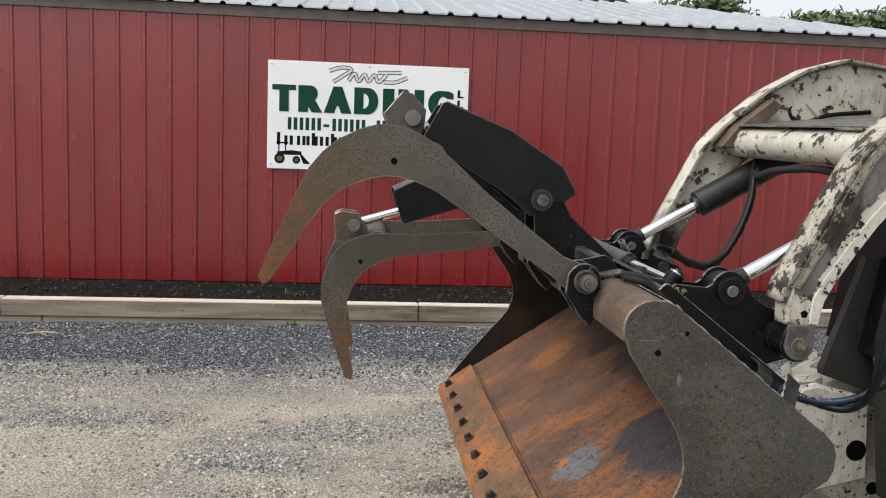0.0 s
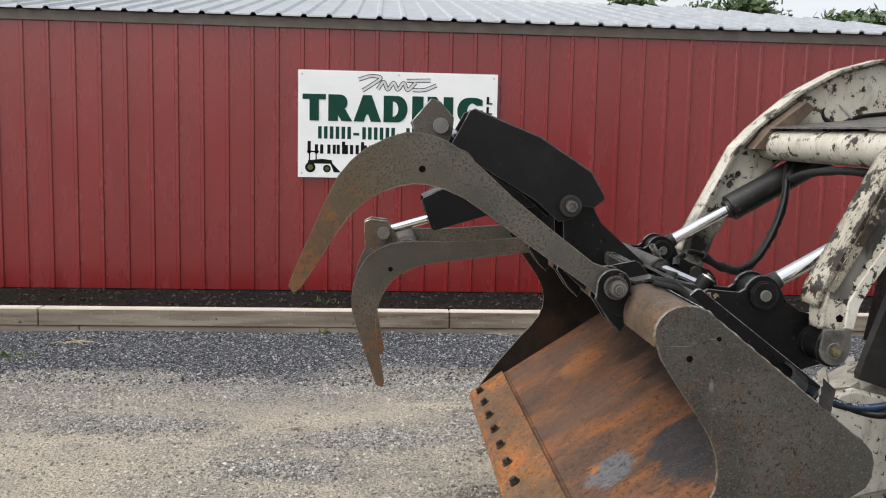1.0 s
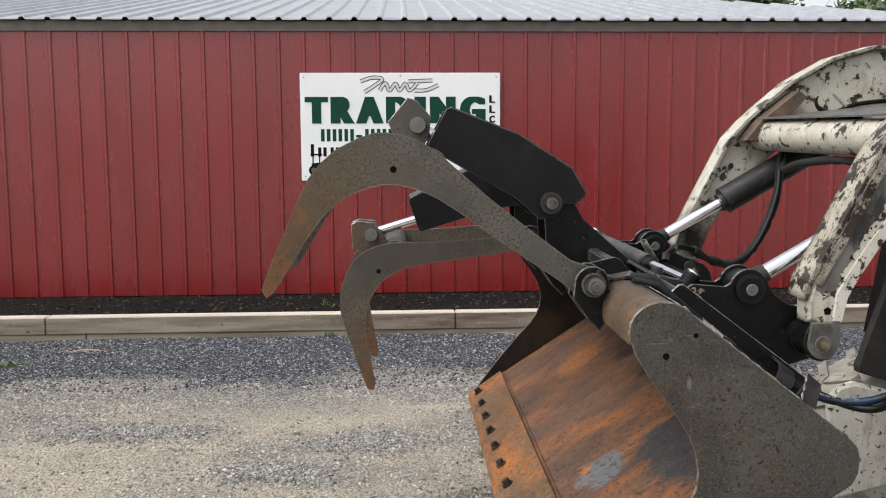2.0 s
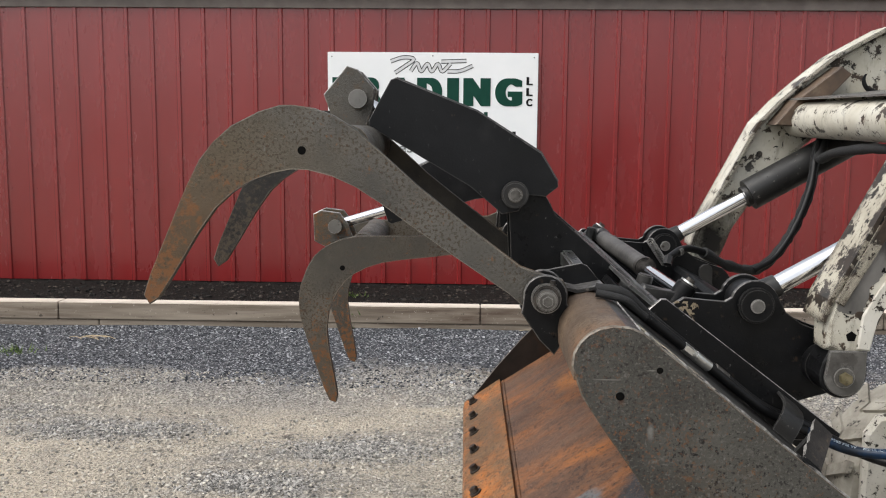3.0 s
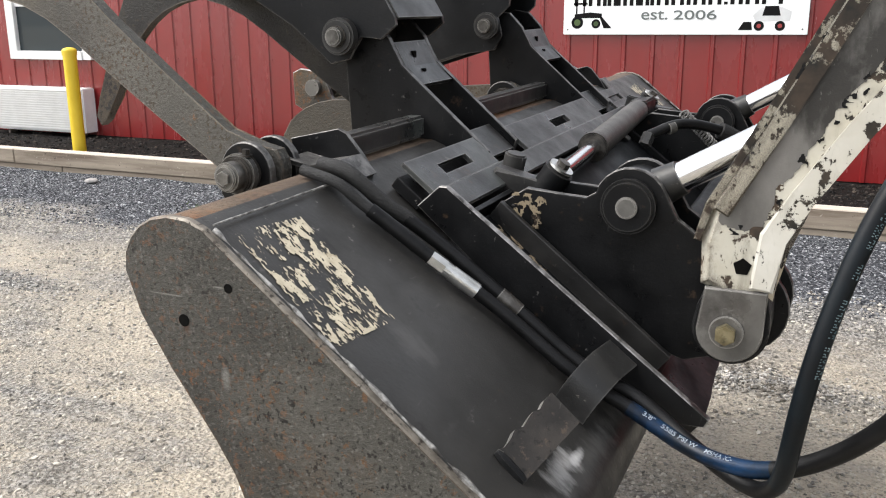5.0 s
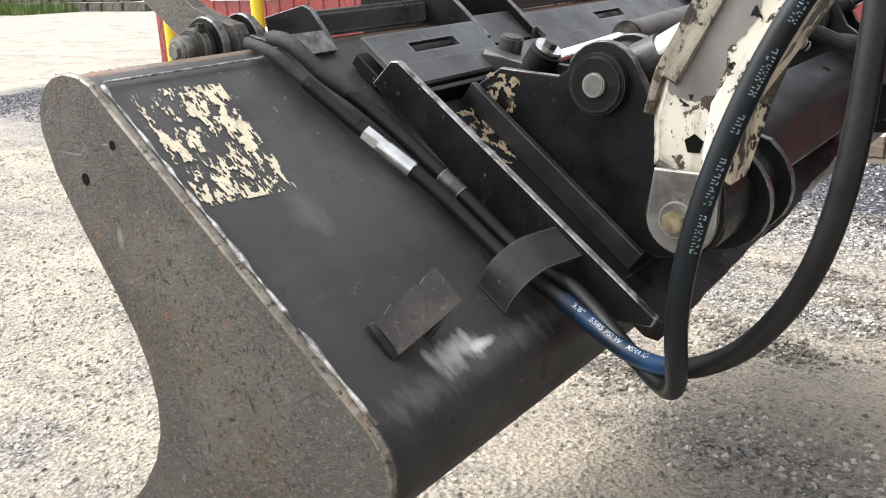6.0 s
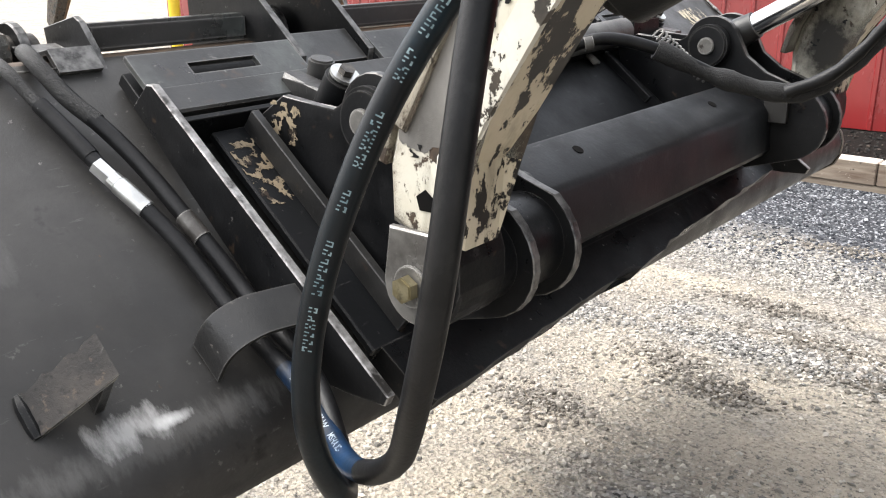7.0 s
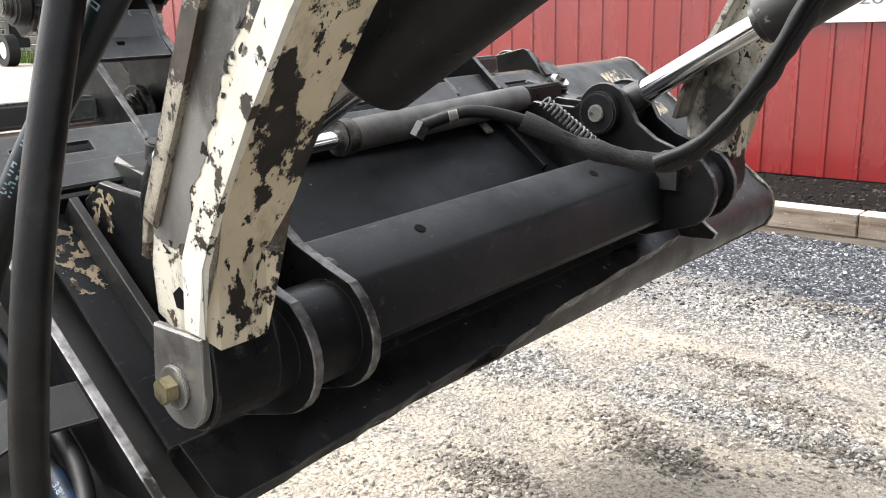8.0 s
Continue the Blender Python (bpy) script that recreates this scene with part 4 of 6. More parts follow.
    part("printed_bucket", plate([(X(0.735), Z(0.965)), (X(0.79), Z(0.965)), (X(0.785), Z(0.905)), (X(0.755), Z(0.905))], yf - 0.001, yf + 0.0004, 0), INK, s)
    for u, v in ((0.02, 0.04), (0.98, 0.04), (0.02, 0.96), (0.98, 0.96), (0.5, 0.03)):
        part("screw", rod((X(u), yf - 0.002, Z(v)), (X(u), yf + 0.0004, Z(v)), 0.006, seg=8), BOLT, s)
    tagged(s, "white dealer sign with green and black lettering on the red wall", "sign")


build_sign()


def build_far_wall():
    """Wall of stacked field stone across the lot."""
    w = bare("stone_wall", -44.0, 24.2, 0.0)
    rng = random.Random(12)
    for row in range(6):
        x = -58.0 + rng.uniform(0, 0.8)
        while x < -33.0:
            wd, hg = rng.uniform(0.7, 1.9), 0.42
            bm = box(x, x + wd - 0.06, 24.0 + rng.uniform(0, 0.14), 24.8, -0.05 + row * hg, -0.05 + (row + 1) * hg - 0.04, 0.05)
            part("stone", bm, FIELD_STONE, w)
            x += wd
    tagged(w, "grey-brown stacked stone wall across the lot", "stone wall", kind="structure")


FIELD_STONE = plain("field_stone", (0.045, 0.045, 0.038), (0.12, 0.115, 0.095), 4, 0.9, 0, 0.5, (0.025, 0.028, 0.018), 6, 0.52, 0.7)
build_far_wall()


def build_far_machine():
    """Yellow parked machine on tall black wheels."""
    cx, cy = -38.6, 19.6
    g = bare("parked_machine", cx, cy, 0.0)
    part("boom", box(cx - 2.6, cx + 2.4, cy - 0.2, cy + 0.2, 2.35, 2.72, 0.04), YELLOW, g)
    part("mast", box(cx + 0.6, cx + 1.0, cy - 0.3, cy + 0.3, 0.9, 2.34, 0.05), BLACK, g)
    part("chassis", box(cx - 1.6, cx + 1.5, cy - 0.3, cy + 0.3, 0.75, 1.15, 0.04), BLACK, g)
    for x in (cx - 1.35, cx + 1.15):
        t = part("tyre", tube((x, cy - 0.8, 0.66), (x, cy - 0.32, 0.66), 0.68, 0.38, 32), RUBBER, g, smooth=True)
        part("rim", rod((x, cy - 0.76, 0.66), (x, cy - 0.36, 0.66), 0.379, seg=28, bevel=0.03), SCRIPT, t, smooth=True)
    tagged(g, "yellow parked machine on tall black wheels across the lot", "parked machine")


build_far_machine()


def build_grass():
    rng = np.random.default_rng(21)
    verts, faces = [], []
    for _ in range(5000):
        x, y = rng.uniform(-62, -36), rng.uniform(21.0, 23.9)
        a, h = rng.uniform(0, 6.28), rng.uniform(0.1, 0.6)
        k = len(verts)
        verts += [(x - 0.05 * math.cos(a), y - 0.05 * math.sin(a), -0.02), (x + 0.05 * math.cos(a), y + 0.05 * math.sin(a), -0.02), (x + 0.1 * math.sin(a), y + 0.1 * math.cos(a), h)]
        faces.append((k, k + 1, k + 2))
    for cx, cy, n_, sp in ((-2.95, 6.45, 90, 0.16), (-0.66, 7.19, 25, 0.03), (-0.72, 7.95, 30, 0.06)):
        for _ in range(n_):
            x, y = cx + rng.normal(0, sp), cy + rng.normal(0, sp * 0.35)
            a, h = rng.uniform(0, 6.28), rng.uniform(0.02, 0.06)
            z = ground_z(x, y) if y < 7.2 else bed_z(x, y)
            k = len(verts)
            verts += [(x - 0.006 * math.cos(a), y - 0.006 * math.sin(a), z), (x + 0.006 * math.cos(a), y + 0.006 * math.sin(a), z), (x + 0.03 * math.sin(a), y + 0.03 * math.cos(a), z + h)]
            faces.append((k, k + 1, k + 2))
    me = bpy.data.meshes.new("grass")
    me.from_pydata(verts, [], faces)
    me.materials.append(GRASS)
    tagged(new("grass", me), "sparse green weeds and far grass", "grass", kind="stuff")


build_grass()


def build_litter():
    """A pale flat stone and a few dry straws on the gravel."""
    bm = bmesh.new()
    bmesh.ops.create_icosphere(bm, subdivisions=2, radius=1, matrix=Matrix.Translation((STONE_AT[0], STONE_AT[1], 0.03)) @ Matrix.Diagonal((0.065, 0.05, 0.022, 1)))
    for v in bm.verts:
        v.co += Vector((0.012, 0.010, 0.006)) * noise.noise(v.co * 40)
    tagged(part("flat_stone", bm, STONE, smooth=True), "pale flat stone lying on dark gravel", "stone")
    rng = random.Random(77)
    for cx, cy, count in STRAWS:
        for _ in range(count):
            x, y, a, ln = cx + rng.gauss(0, 0.05), cy + rng.gauss(0, 0.025), rng.uniform(-0.5, 0.5), rng.uniform(0.08, 0.2)
            p = [(x + ln * (u - 0.5) * math.cos(a), y + ln * (u - 0.5) * math.sin(a) + 0.012 * math.sin(5 * u + a), ground_z(x, y) + 0.012 + 0.010 * math.sin(3 * u)) for u in (0, 0.33, 0.66, 1)]
            tagged(part("dry_straw", hose(p, 0.0022, 5, 4), STRAW_MAT), "dry tan straw lying on the gravel", "straw", "straws")


STONE_AT, STRAWS = (-4.72, 6.91), ((-2.5, 6.80, 7), (0.80, 7.10, 2))
STRAW_MAT = plain("dry_straw_tan", (0.34, 0.26, 0.15), (0.48, 0.39, 0.25), 40, 0.8)
build_litter()

# ---- grapple bucket ----
Y0, Y1 = 2.064, 4.300
MID = 3.15
PIVOT = (0.385, 1.139)
FAR_SWING = 42.0
CYLPIN = (0.34, 1.316)
SIDE = ([(0.407, 1.072), (0.410, 1.095), (0.420, 1.114), (0.434, 1.128), (0.452, 1.138), (0.476, 1.143), (0.504, 1.141), (0.527, 1.132), (0.918, 0.822), (0.935, 0.803), (0.942, 0.778),
         (0.939, 0.742), (0.926, 0.716), (0.27, 0.290), (0.235, 0.272), (0.29, 0.350), (0.37, 0.455), (0.464, 0.566), (0.515, 0.620), (0.552, 0.668), (0.570, 0.712), (0.574, 0.755), (0.566, 0.800),
         (0.548, 0.838), (0.524, 0.877), (0.465, 0.960), (0.425, 1.020)])
BACK_A, BACK_N = Vector((0.52, 0, 1.137)), Vector((0.6213, 0, 0.7836))
BACK_D = Vector((0.7836, 0, -0.6213))


def back(s, y, h):
    """A point on the bucket's back: s down the slope from its top, y across, h out from the plate."""
    p = BACK_A + BACK_D * s + BACK_N * h
    return Vector((p.x, y, p.z))


def slab(s0, s1, y0, y1, h0, h1, bevel=0.002, bm=None):
    """A flat piece lying on the bucket's back."""
    bm = bm or bmesh.new()
    own = [bm.verts.new(back(s, y, h)) for h in (h0, h1) for s, y in ((s0, y0), (s1, y0), (s1, y1), (s0, y1))]
    fs = [(0, 1, 2, 3), (4, 5, 6, 7)] + [(i, (i + 1) % 4, 4 + (i + 1) % 4, 4 + i) for i in range(4)]
    made = [bm.faces.new([own[i] for i in f]) for f in fs]
    if bevel:
        bmesh.ops.bevel(bm, geom=list({e for f in made for e in f.edges}), offset=bevel, segments=1, affect="EDGES")
    return bm


def slotted(s0, s1, y0, y1, a0, a1, b0, b1, h0, h1):
    """A flat piece on the bucket's back with a slot through it."""
    bm = bmesh.new()
    rings = [[bm.verts.new(back(s, y, h)) for s, y in ((p0, q0), (p1, q0), (p1, q1), (p0, q1))] for h in (h0, h1) for p0, p1, q0, q1 in ((s0, s1, y0, y1), (a0, a1, b0, b1))]
    lo_out, lo_in, hi_out, hi_in = rings
    for a, b in ((lo_out, lo_in), (hi_out, hi_in), (lo_out, hi_out), (lo_in, hi_in)):
        for i in range(4):
            j = (i + 1) % 4
            bm.faces.new((a[i], a[j], b[j], b[i]))
    return bm


def inset_line(points, d):
    """An open line in x, z moved sideways by d."""
    out = []
    for i, (x, z) in enumerate(points):
        a, b = points[max(i - 1, 0)], points[min(i + 1, len(points) - 1)]
        dx, dz = b[0] - a[0], b[1] - a[1]
        n = math.hypot(dx, dz)
        out.append((x + dz / n * d, z - dx / n * d))
    return out


def flakes(place, nu, nv, keep):
    """A ragged film: small cells of a grid, kept where keep(u, v) says so. place(u, v) gives a cell corner."""
    bm = bmesh.new()
    for i in range(nu):
        for j in range(nv):
            if keep((i + 0.5) / nu, (j + 0.5) / nv):
                bm.faces.new([bm.verts.new(place((i + a) / nu, (j + b) / nv)) for a, b in ((0, 0), (1, 0), (1, 1), (0, 1))])
    bmesh.ops.remove_doubles(bm, verts=bm.verts[:], dist=0.0003)
    for _ in range(3):
        rim = [v for v in bm.verts if v.is_boundary]
        bmesh.ops.smooth_vert(bm, verts=rim, factor=0.5, use_axis_x=True, use_axis_y=True, use_axis_z=True)
    return bm


def ragged(u, v, fu, fv, seed):
    return noise.fractal(Vector((u * fu, v * fv, seed)), 0.75, 2.1, 5) + 0.3 * noise.noise(Vector((u * fu * 5, v * fv * 5, seed + 3)))


def pieces(bm):
    """The separate islands of a film, each as a mesh of its own."""
    bm.faces.index_update()
    bm.verts.index_update()
    seen, out = set(), []
    for f in bm.faces:
        if f.index in seen:
            continue
        todo, isle = [f], []
        seen.add(f.index)
        while todo:
            g = todo.pop()
            isle.append(g)
            for e in g.edges:
                for k in e.link_faces:
                    if k.index not in seen:
                        seen.add(k.index)
                        todo.append(k)
        if len(isle) > 5:
            one, known = bmesh.new(), {}
            for v in {v for g in isle for v in g.verts}:
                known[v.index] = one.verts.new(v.co)
            for g in isle:
                one.faces.new([known[v.index] for v in g.verts])
            out.append(one)
    return out


def inside(outline, x, z):
    """Distance in from an outline's edge, less than nought outside."""
    within, least = False, 9.0
    for (x0, z0), (x1, z1) in zip(outline, outline[1:] + outline[:1]):
        if (z0 > z) != (z1 > z) and x < x0 + (z - z0) / (z1 - z0) * (x1 - x0):
            within = not within
        k = max(0.0, min(1.0, ((x - x0) * (x1 - x0) + (z - z0) * (z1 - z0)) / ((x1 - x0) ** 2 + (z1 - z0) ** 2)))
        least = min(least, math.hypot(x - x0 - k * (x1 - x0), z - z0 - k * (z1 - z0)))
    return least if within else -least


def build_bucket():
    g = bare("grapple_bucket", 0.6, MID, 0.29)
    # shell: rounded lip, flat back, heel, floor
    outer = [(0.413, 1.045), (0.411, 1.075), (0.414, 1.095), (0.423, 1.112), (0.436, 1.125), (0.453, 1.134), (0.476, 1.139), (0.502, 1.137), (0.523, 1.129),
             (0.914, 0.820), (0.931, 0.802), (0.938, 0.778), (0.935, 0.744), (0.922, 0.720), (0.275, 0.300)]
    inner = inset_line(outer, 0.012)
    bm = plate(outer + inner[::-1], Y0 + 0.011, Y1 - 0.011, 0)
    bm.faces.ensure_lookup_table()
    bmesh.ops.recalc_face_normals(bm, faces=bm.faces[:])
    mid = Vector((0.62, 0, 0.80))
    for f in bm.faces:
        c = f.calc_center_median()
        inward = f.normal.dot(Vector((mid.x - c.x, 0, mid.z - c.z)))
        if inward > 0.0 and abs(f.normal.y) < 0.5:
            f.material_index = 1
        elif c.x < 0.505 and c.z > 1.0:
            f.material_index = 2
    part("shell", bm, [SHELL_MAT, RUST, LIP_MAT], g, "dark steel bucket shell, rusty orange inside", smooth=True)
    for y in (Y0, Y1 - 0.012):
        bm = plate(SIDE, y, y + 0.012, 0.0025, True)
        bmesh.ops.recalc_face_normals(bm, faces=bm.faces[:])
        # inner faces get a near-black colour: the bucket's inside shade, painted on
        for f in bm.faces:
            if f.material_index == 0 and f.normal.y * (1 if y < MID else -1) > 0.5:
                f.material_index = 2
        ob = part("side_plate", bm, [SIDE_MAT, SIDE_RIM, INNER_SHADE], g, "bare grey steel side plate with rust pits")
        # two drilled holes shown as dark bores
        for hx, hz, r in ((0.491, 1.021, 0.0088), (0.557, 1.067, 0.0066)):
            yo = y - 0.0012 if y < MID else y + 0.0132
            bmh = rod((hx, yo + (0.0006 if y < MID else -0.0006), hz), (hx, yo + (0.008 if y < MID else -0.008), hz), r * 0.85, seg=16)
            part("bore", bmh, BORE, ob, "dark drilled hole")
        # weld bead along the back corner
        side = y + 0.014 if y < MID else y - 0.002
        pts = [Vector((0.532 + 0.385 * k / 40, side, 0)) for k in range(41)]
        for p in pts:
            s = (p.x - 0.52) / BACK_D.x
            q = back(s, p.y, 0.0005)
            p.z = q.z + 0.001
        part("weld_bead", hose(pts, 0.0023, 8, 4, wobble=1.5), WELD, ob, "pale weld bead")
    # lip weld across the back
    part("lip_weld", hose([back(0.008, Y0 + 0.02 + (2.40 - Y0) * k / 12, 0.0) for k in range(13)], 0.0016, 8, 3, wobble=0.9), WELD, g, "pale weld line")
    # bolt-on cutting edge
    fd = Vector((0.647, 0, 0.420)).normalized()
    fn = Vector((-fd.z, 0, fd.x))
    a = Vector((0.225, 0, 0.268))
    prof = [a, a + fd * 0.02 + fn * 0.020, a + fd * 0.20 + fn * 0.020 + fn * 0.006, a + fd * 0.20 - fn * 0.0]
    prof = [(p.x, p.z) for p in prof]
    edge = part("cutting_edge", plate(prof, Y0 + 0.012, Y1 - 0.012, 0.002), RUST_EDGE, g, "rusty bolt-on cutting edge")
    for i in range(12):
        y = Y0 + 0.10 + i * (Y1 - Y0 - 0.20) / 11
        p = a + fd * 0.065 + fn * 0.021
        part("edge_bolt", hexhead((p.x, y, p.z), fn, 0.014, 0.022), BOLT, edge)
    # second row of welds inside: seam strip
    s0 = a + fd * 0.205 + fn * 0.004
    part("seam", rod((s0.x, Y0 + 0.02, s0.z + 0.008), (s0.x, Y1 - 0.02, s0.z + 0.008), 0.006, seg=8), RUST, g)
    # hose tab standing off the back, torn on one side
    t = bmesh.new()
    pts = [Vector(p) for p in ((0.886, 2.216, 0.937), (0.920, 2.216, 0.906), (0.878, 2.157, 0.855), (0.844, 2.157, 0.886))]
    tn = (pts[1] - pts[0]).cross(pts[2] - pts[1]).normalized()
    pts[3] = pts[0] + pts[2] - pts[1]
    ring = []
    for k in range(4):
        p, q = pts[k], pts[(k + 1) % 4]
        steps = 9 if k in (2, 3) else 1
        for j in range(steps):
            v = p.lerp(q, j / steps)
            if k in (2, 3) and 0 < j:
                v = v + random.uniform(-0.004, 0.004) * (pts[1] - pts[0]).normalized() + random.uniform(-0.004, 0.004) * (pts[2] - pts[1]).normalized()
            ring.append(v)
    top = [t.verts.new(v) for v in ring]
    low = [t.verts.new(v - BACK_N * 0.008) for v in ring]
    t.faces.new(top), t.faces.new(low)
    for k in range(len(ring)):
        j = (k + 1) % len(ring)
        t.faces.new((top[k], top[j], low[j], low[k])).material_index = 1
    tab = part("hose_tab", t, [TAB_BROWN, GREY_WORN], g, "torn flat steel tab")
    foot = bmesh.new()
    under = lambda p: Vector((p.x, p.y + 0.004, p.z)) - BACK_N * ((p - BACK_A).dot(BACK_N) - p.y * 0.0 + 0.001)
    e0, e1 = pts[0].lerp(pts[1], 0.25), pts[0].lerp(pts[1], 0.97)
    fv = [foot.verts.new(v) for v in (e0 - BACK_N * 0.0115, e1 - BACK_N * 0.0115, under(e1), under(e0))]
    f0 = foot.faces.new(fv)
    got = bmesh.ops.extrude_face_region(foot, geom=[f0])
    bmesh.ops.translate(foot, vec=(0, -0.010, 0), verts=[v for v in got["geom"] if isinstance(v, bmesh.types.BMVert)])
    crust = [pts[3].lerp(pts[2], k / 12) - BACK_N * 0.005 for k in range(13)]
    part("weld_crust", hose(crust, 0.0044, 8, 3, wobble=1.8), BLACK, tab, "burnt weld crust")
    part("tab_foot", foot, BLACK_DUSTY, tab)
    # strap over the hoses by the flange
    s = bmesh.new()
    path = smooth_path([back(0.425, 2.338, -0.001), back(0.421, 2.341, 0.026), back(0.420, 2.352, 0.047), back(0.421, 2.378, 0.060), back(0.425, 2.410, 0.063), back(0.430, 2.444, 0.065)], 5)
    wide = BACK_D * 0.050
    rows = []
    for i, p in enumerate(path):
        d = (path[min(i + 1, len(path) - 1)] - path[max(i - 1, 0)]).normalized()
        nrm = BACK_D.cross(d).normalized() * -0.006
        rows.append([s.verts.new(v) for v in (p, p + wide, p + wide + nrm, p + nrm)])
    for r0, r1 in zip(rows, rows[1:]):
        for k in range(4):
            j = (k + 1) % 4
            s.faces.new((r0[k], r0[j], r1[j], r1[k]))
    s.faces.new(rows[0]), s.faces.new(rows[-1])
    part("hose_strap", s, [BLACK_DUSTY], g, "bent flat strap over the hoses", smooth=True)
    # peeled sticker: ragged flakes on the back
    def on_back(u, v):
        return back(0.030 + 0.182 * v + 0.012 * (u - 0.5), 2.094 + 0.126 * u + 0.016 * (0.5 - v), -0.0030)

    def left_on(u, v):
        gone = 0.55 * math.exp(-((v - 0.52) / 0.13) ** 2 - ((u - 0.55) / 0.22) ** 2) + 0.30 * (u < 0.3) * (v < 0.35) + 0.25 * max(0.0, abs(v - 0.5) - 0.42) * 8
        low = 0.35 * noise.noise(Vector((u * 3.2, v * 3.6, 8)))
        return 0.8 * ragged(u, v, 9, 5, 3.1) + 0.7 * ragged(u, v, 34, 22, 1.7) + low > -0.07 + gone

    bm = flakes(on_back, 130, 150, left_on)
    for far in (0, 1):
        b2 = bm.copy()
        if far:
            for v in b2.verts:
                v.co.y = 2 * MID - v.co.y
        part("peeled_sticker", b2, STICKER, g, "cream sticker peeled to ragged flakes")
    bm.free()
    # mounting flanges with worn edges
    flange = [(0.605, 1.085), (0.640, 1.116), (0.652, 1.116), (1.036, 0.826), (1.030, 0.814), (0.985, 0.812), (0.930, 0.812), (0.905, 0.826)]
    for y in (2.444, 3.724):
        part("mounting_flange", plate(flange, y, y + 0.012, 0.0015, True), [BLACK, EDGE], g, "black flange with a bare worn edge")
    # slotted top rail against the coupler
    part("top_rail", slab(0.106, 0.150, 2.456, 3.723, 0.012, 0.050, 0.003), RUBBED_BLACK, g)
    part("rail_lip", slab(0.158, 0.166, 2.458, 3.721, 0.0, 0.048, 0.001), BLACK, g)
    for ya, yb in ((2.456, 2.722), (2.878, 3.422), (3.578, 3.722)):
        mid = (ya + yb) / 2
        part("slotted_plate", slotted(0.040, 0.104, ya, yb, 0.064, 0.084, mid - 0.055, mid + 0.055, 0.034, 0.042), RUBBED_BLACK, g, "flat black plate with a long slot")
        part("packing_plate", slab(0.046, 0.100, ya, yb, 0.0, 0.018, 0.001), BLACK, g)
        part("cross_bar", box(0.455, 0.486, max(ya, 2.4612), min(yb, 3.72), 1.142, 1.180, 0.005), RUBBED_BLACK, g)
    # towers: two plates each with a bolted web between
    tower = [(0.337, 1.118), (0.331, 1.268), (0.312, 1.300), (0.315, 1.335), (0.345, 1.352), (0.385, 1.345), (0.417, 1.312), (0.440, 1.265), (0.463, 1.246), (0.606, 1.122), (0.600, 1.096), (0.560, 1.085), (0.50, 1.130), (0.42, 1.10), (0.40, 1.06)]
    for ya in (2.723, 3.423):
        for y in (ya, ya + 0.142):
            part("tower_plate", plate(tower, y, y + 0.012, 0.0015, True), [BLACK, EDGE_DULL], g, "black tower plate with worn edges")
        web = plate([(0.414, 1.300), (0.436, 1.257), (0.470, 1.226), (0.476, 1.232), (0.443, 1.262), (0.420, 1.304)], ya + 0.0125, ya + 0.1415, 0.001)
        wp = part("tower_web", web, RUBBED_BLACK, g)
        for wx, wz in ((0.432, 1.277), (0.452, 1.246)):
            part("slot", box(wx - 0.006, wx + 0.004, ya + 0.06, ya + 0.072, wz - 0.004, wz + 0.010, 0.001), BORE, wp)
        part("lower_web", plate([(0.545, 1.142), (0.596, 1.100), (0.602, 1.108), (0.552, 1.150)], ya + 0.0125, ya + 0.1415, 0.001), RUBBED_BLACK, g)
        part("pin", rod((CYLPIN[0], ya - 0.055, CYLPIN[1]), (CYLPIN[0], ya + 0.21, CYLPIN[1]), 0.019, seg=24, bevel=0.003), BOLT, g, "greasy cylinder pin", smooth=True)
        part("pin_head", rod((CYLPIN[0], ya - 0.050, CYLPIN[1]), (CYLPIN[0], ya - 0.026, CYLPIN[1]), 0.032, seg=24, bevel=0.004), BLACK_DUSTY, g, "round greasy pin head", smooth=True)
        part("pin_nut", rod((CYLPIN[0], ya - 0.0502, CYLPIN[1]), (CYLPIN[0], ya - 0.064, CYLPIN[1]), 0.0165, seg=20, bevel=0.003), PIN_STEEL, g, "greasy round pin end", smooth=True)
        # hinge bar, round, welded along the lip
    ear = arc(PIVOT[0], PIVOT[1], 0.044, -20, 200, 14) + [(0.338, 1.105), (0.375, 1.050), (0.405, 1.020), (0.425, 1.05), (0.445, 1.10)]
    for y in (2.335, 2.400, 2.840, 2.905, 3.380, 3.445, 3.885, 3.950):
        part("hinge_ear", plate(ear, y, y + 0.014, 0.002, True), [BLACK, EDGE_DULL], g, "black rounded hinge ear")
    for ya, yb in ((2.300, 2.435), (2.82, 2.935), (3.365, 3.475), (3.865, 4.0)):
        part("hinge_pin", rod((*PIVOT[:1], ya + 0.008, PIVOT[1]), (*PIVOT[:1], yb, PIVOT[1]), 0.027, seg=24, bevel=0.002), BOLT, g, smooth=True)
        bm = rod((PIVOT[0], ya - 0.012, PIVOT[1]), (PIVOT[0], ya + 0.012, PIVOT[1]), 0.021, seg=24, bevel=0.003)
        rod((PIVOT[0], ya + 0.012, PIVOT[1]), (PIVOT[0], ya + 0.028, PIVOT[1]), 0.030, seg=24, bm=bm, bevel=0.003)
        hexhead((PIVOT[0], ya - 0.012, PIVOT[1]), (0, -1, 0), 0.011, 0.007, bm)
        part("hinge_cap", bm, PIN_STEEL, g, "worn pin cap with a collar", smooth=True)
        part("keeper_bolt", hexhead((PIVOT[0] + 0.012, ya + 0.022, PIVOT[1] + 0.026), (0.1, 0, 1), 0.006, 0.010), BOLT, g)
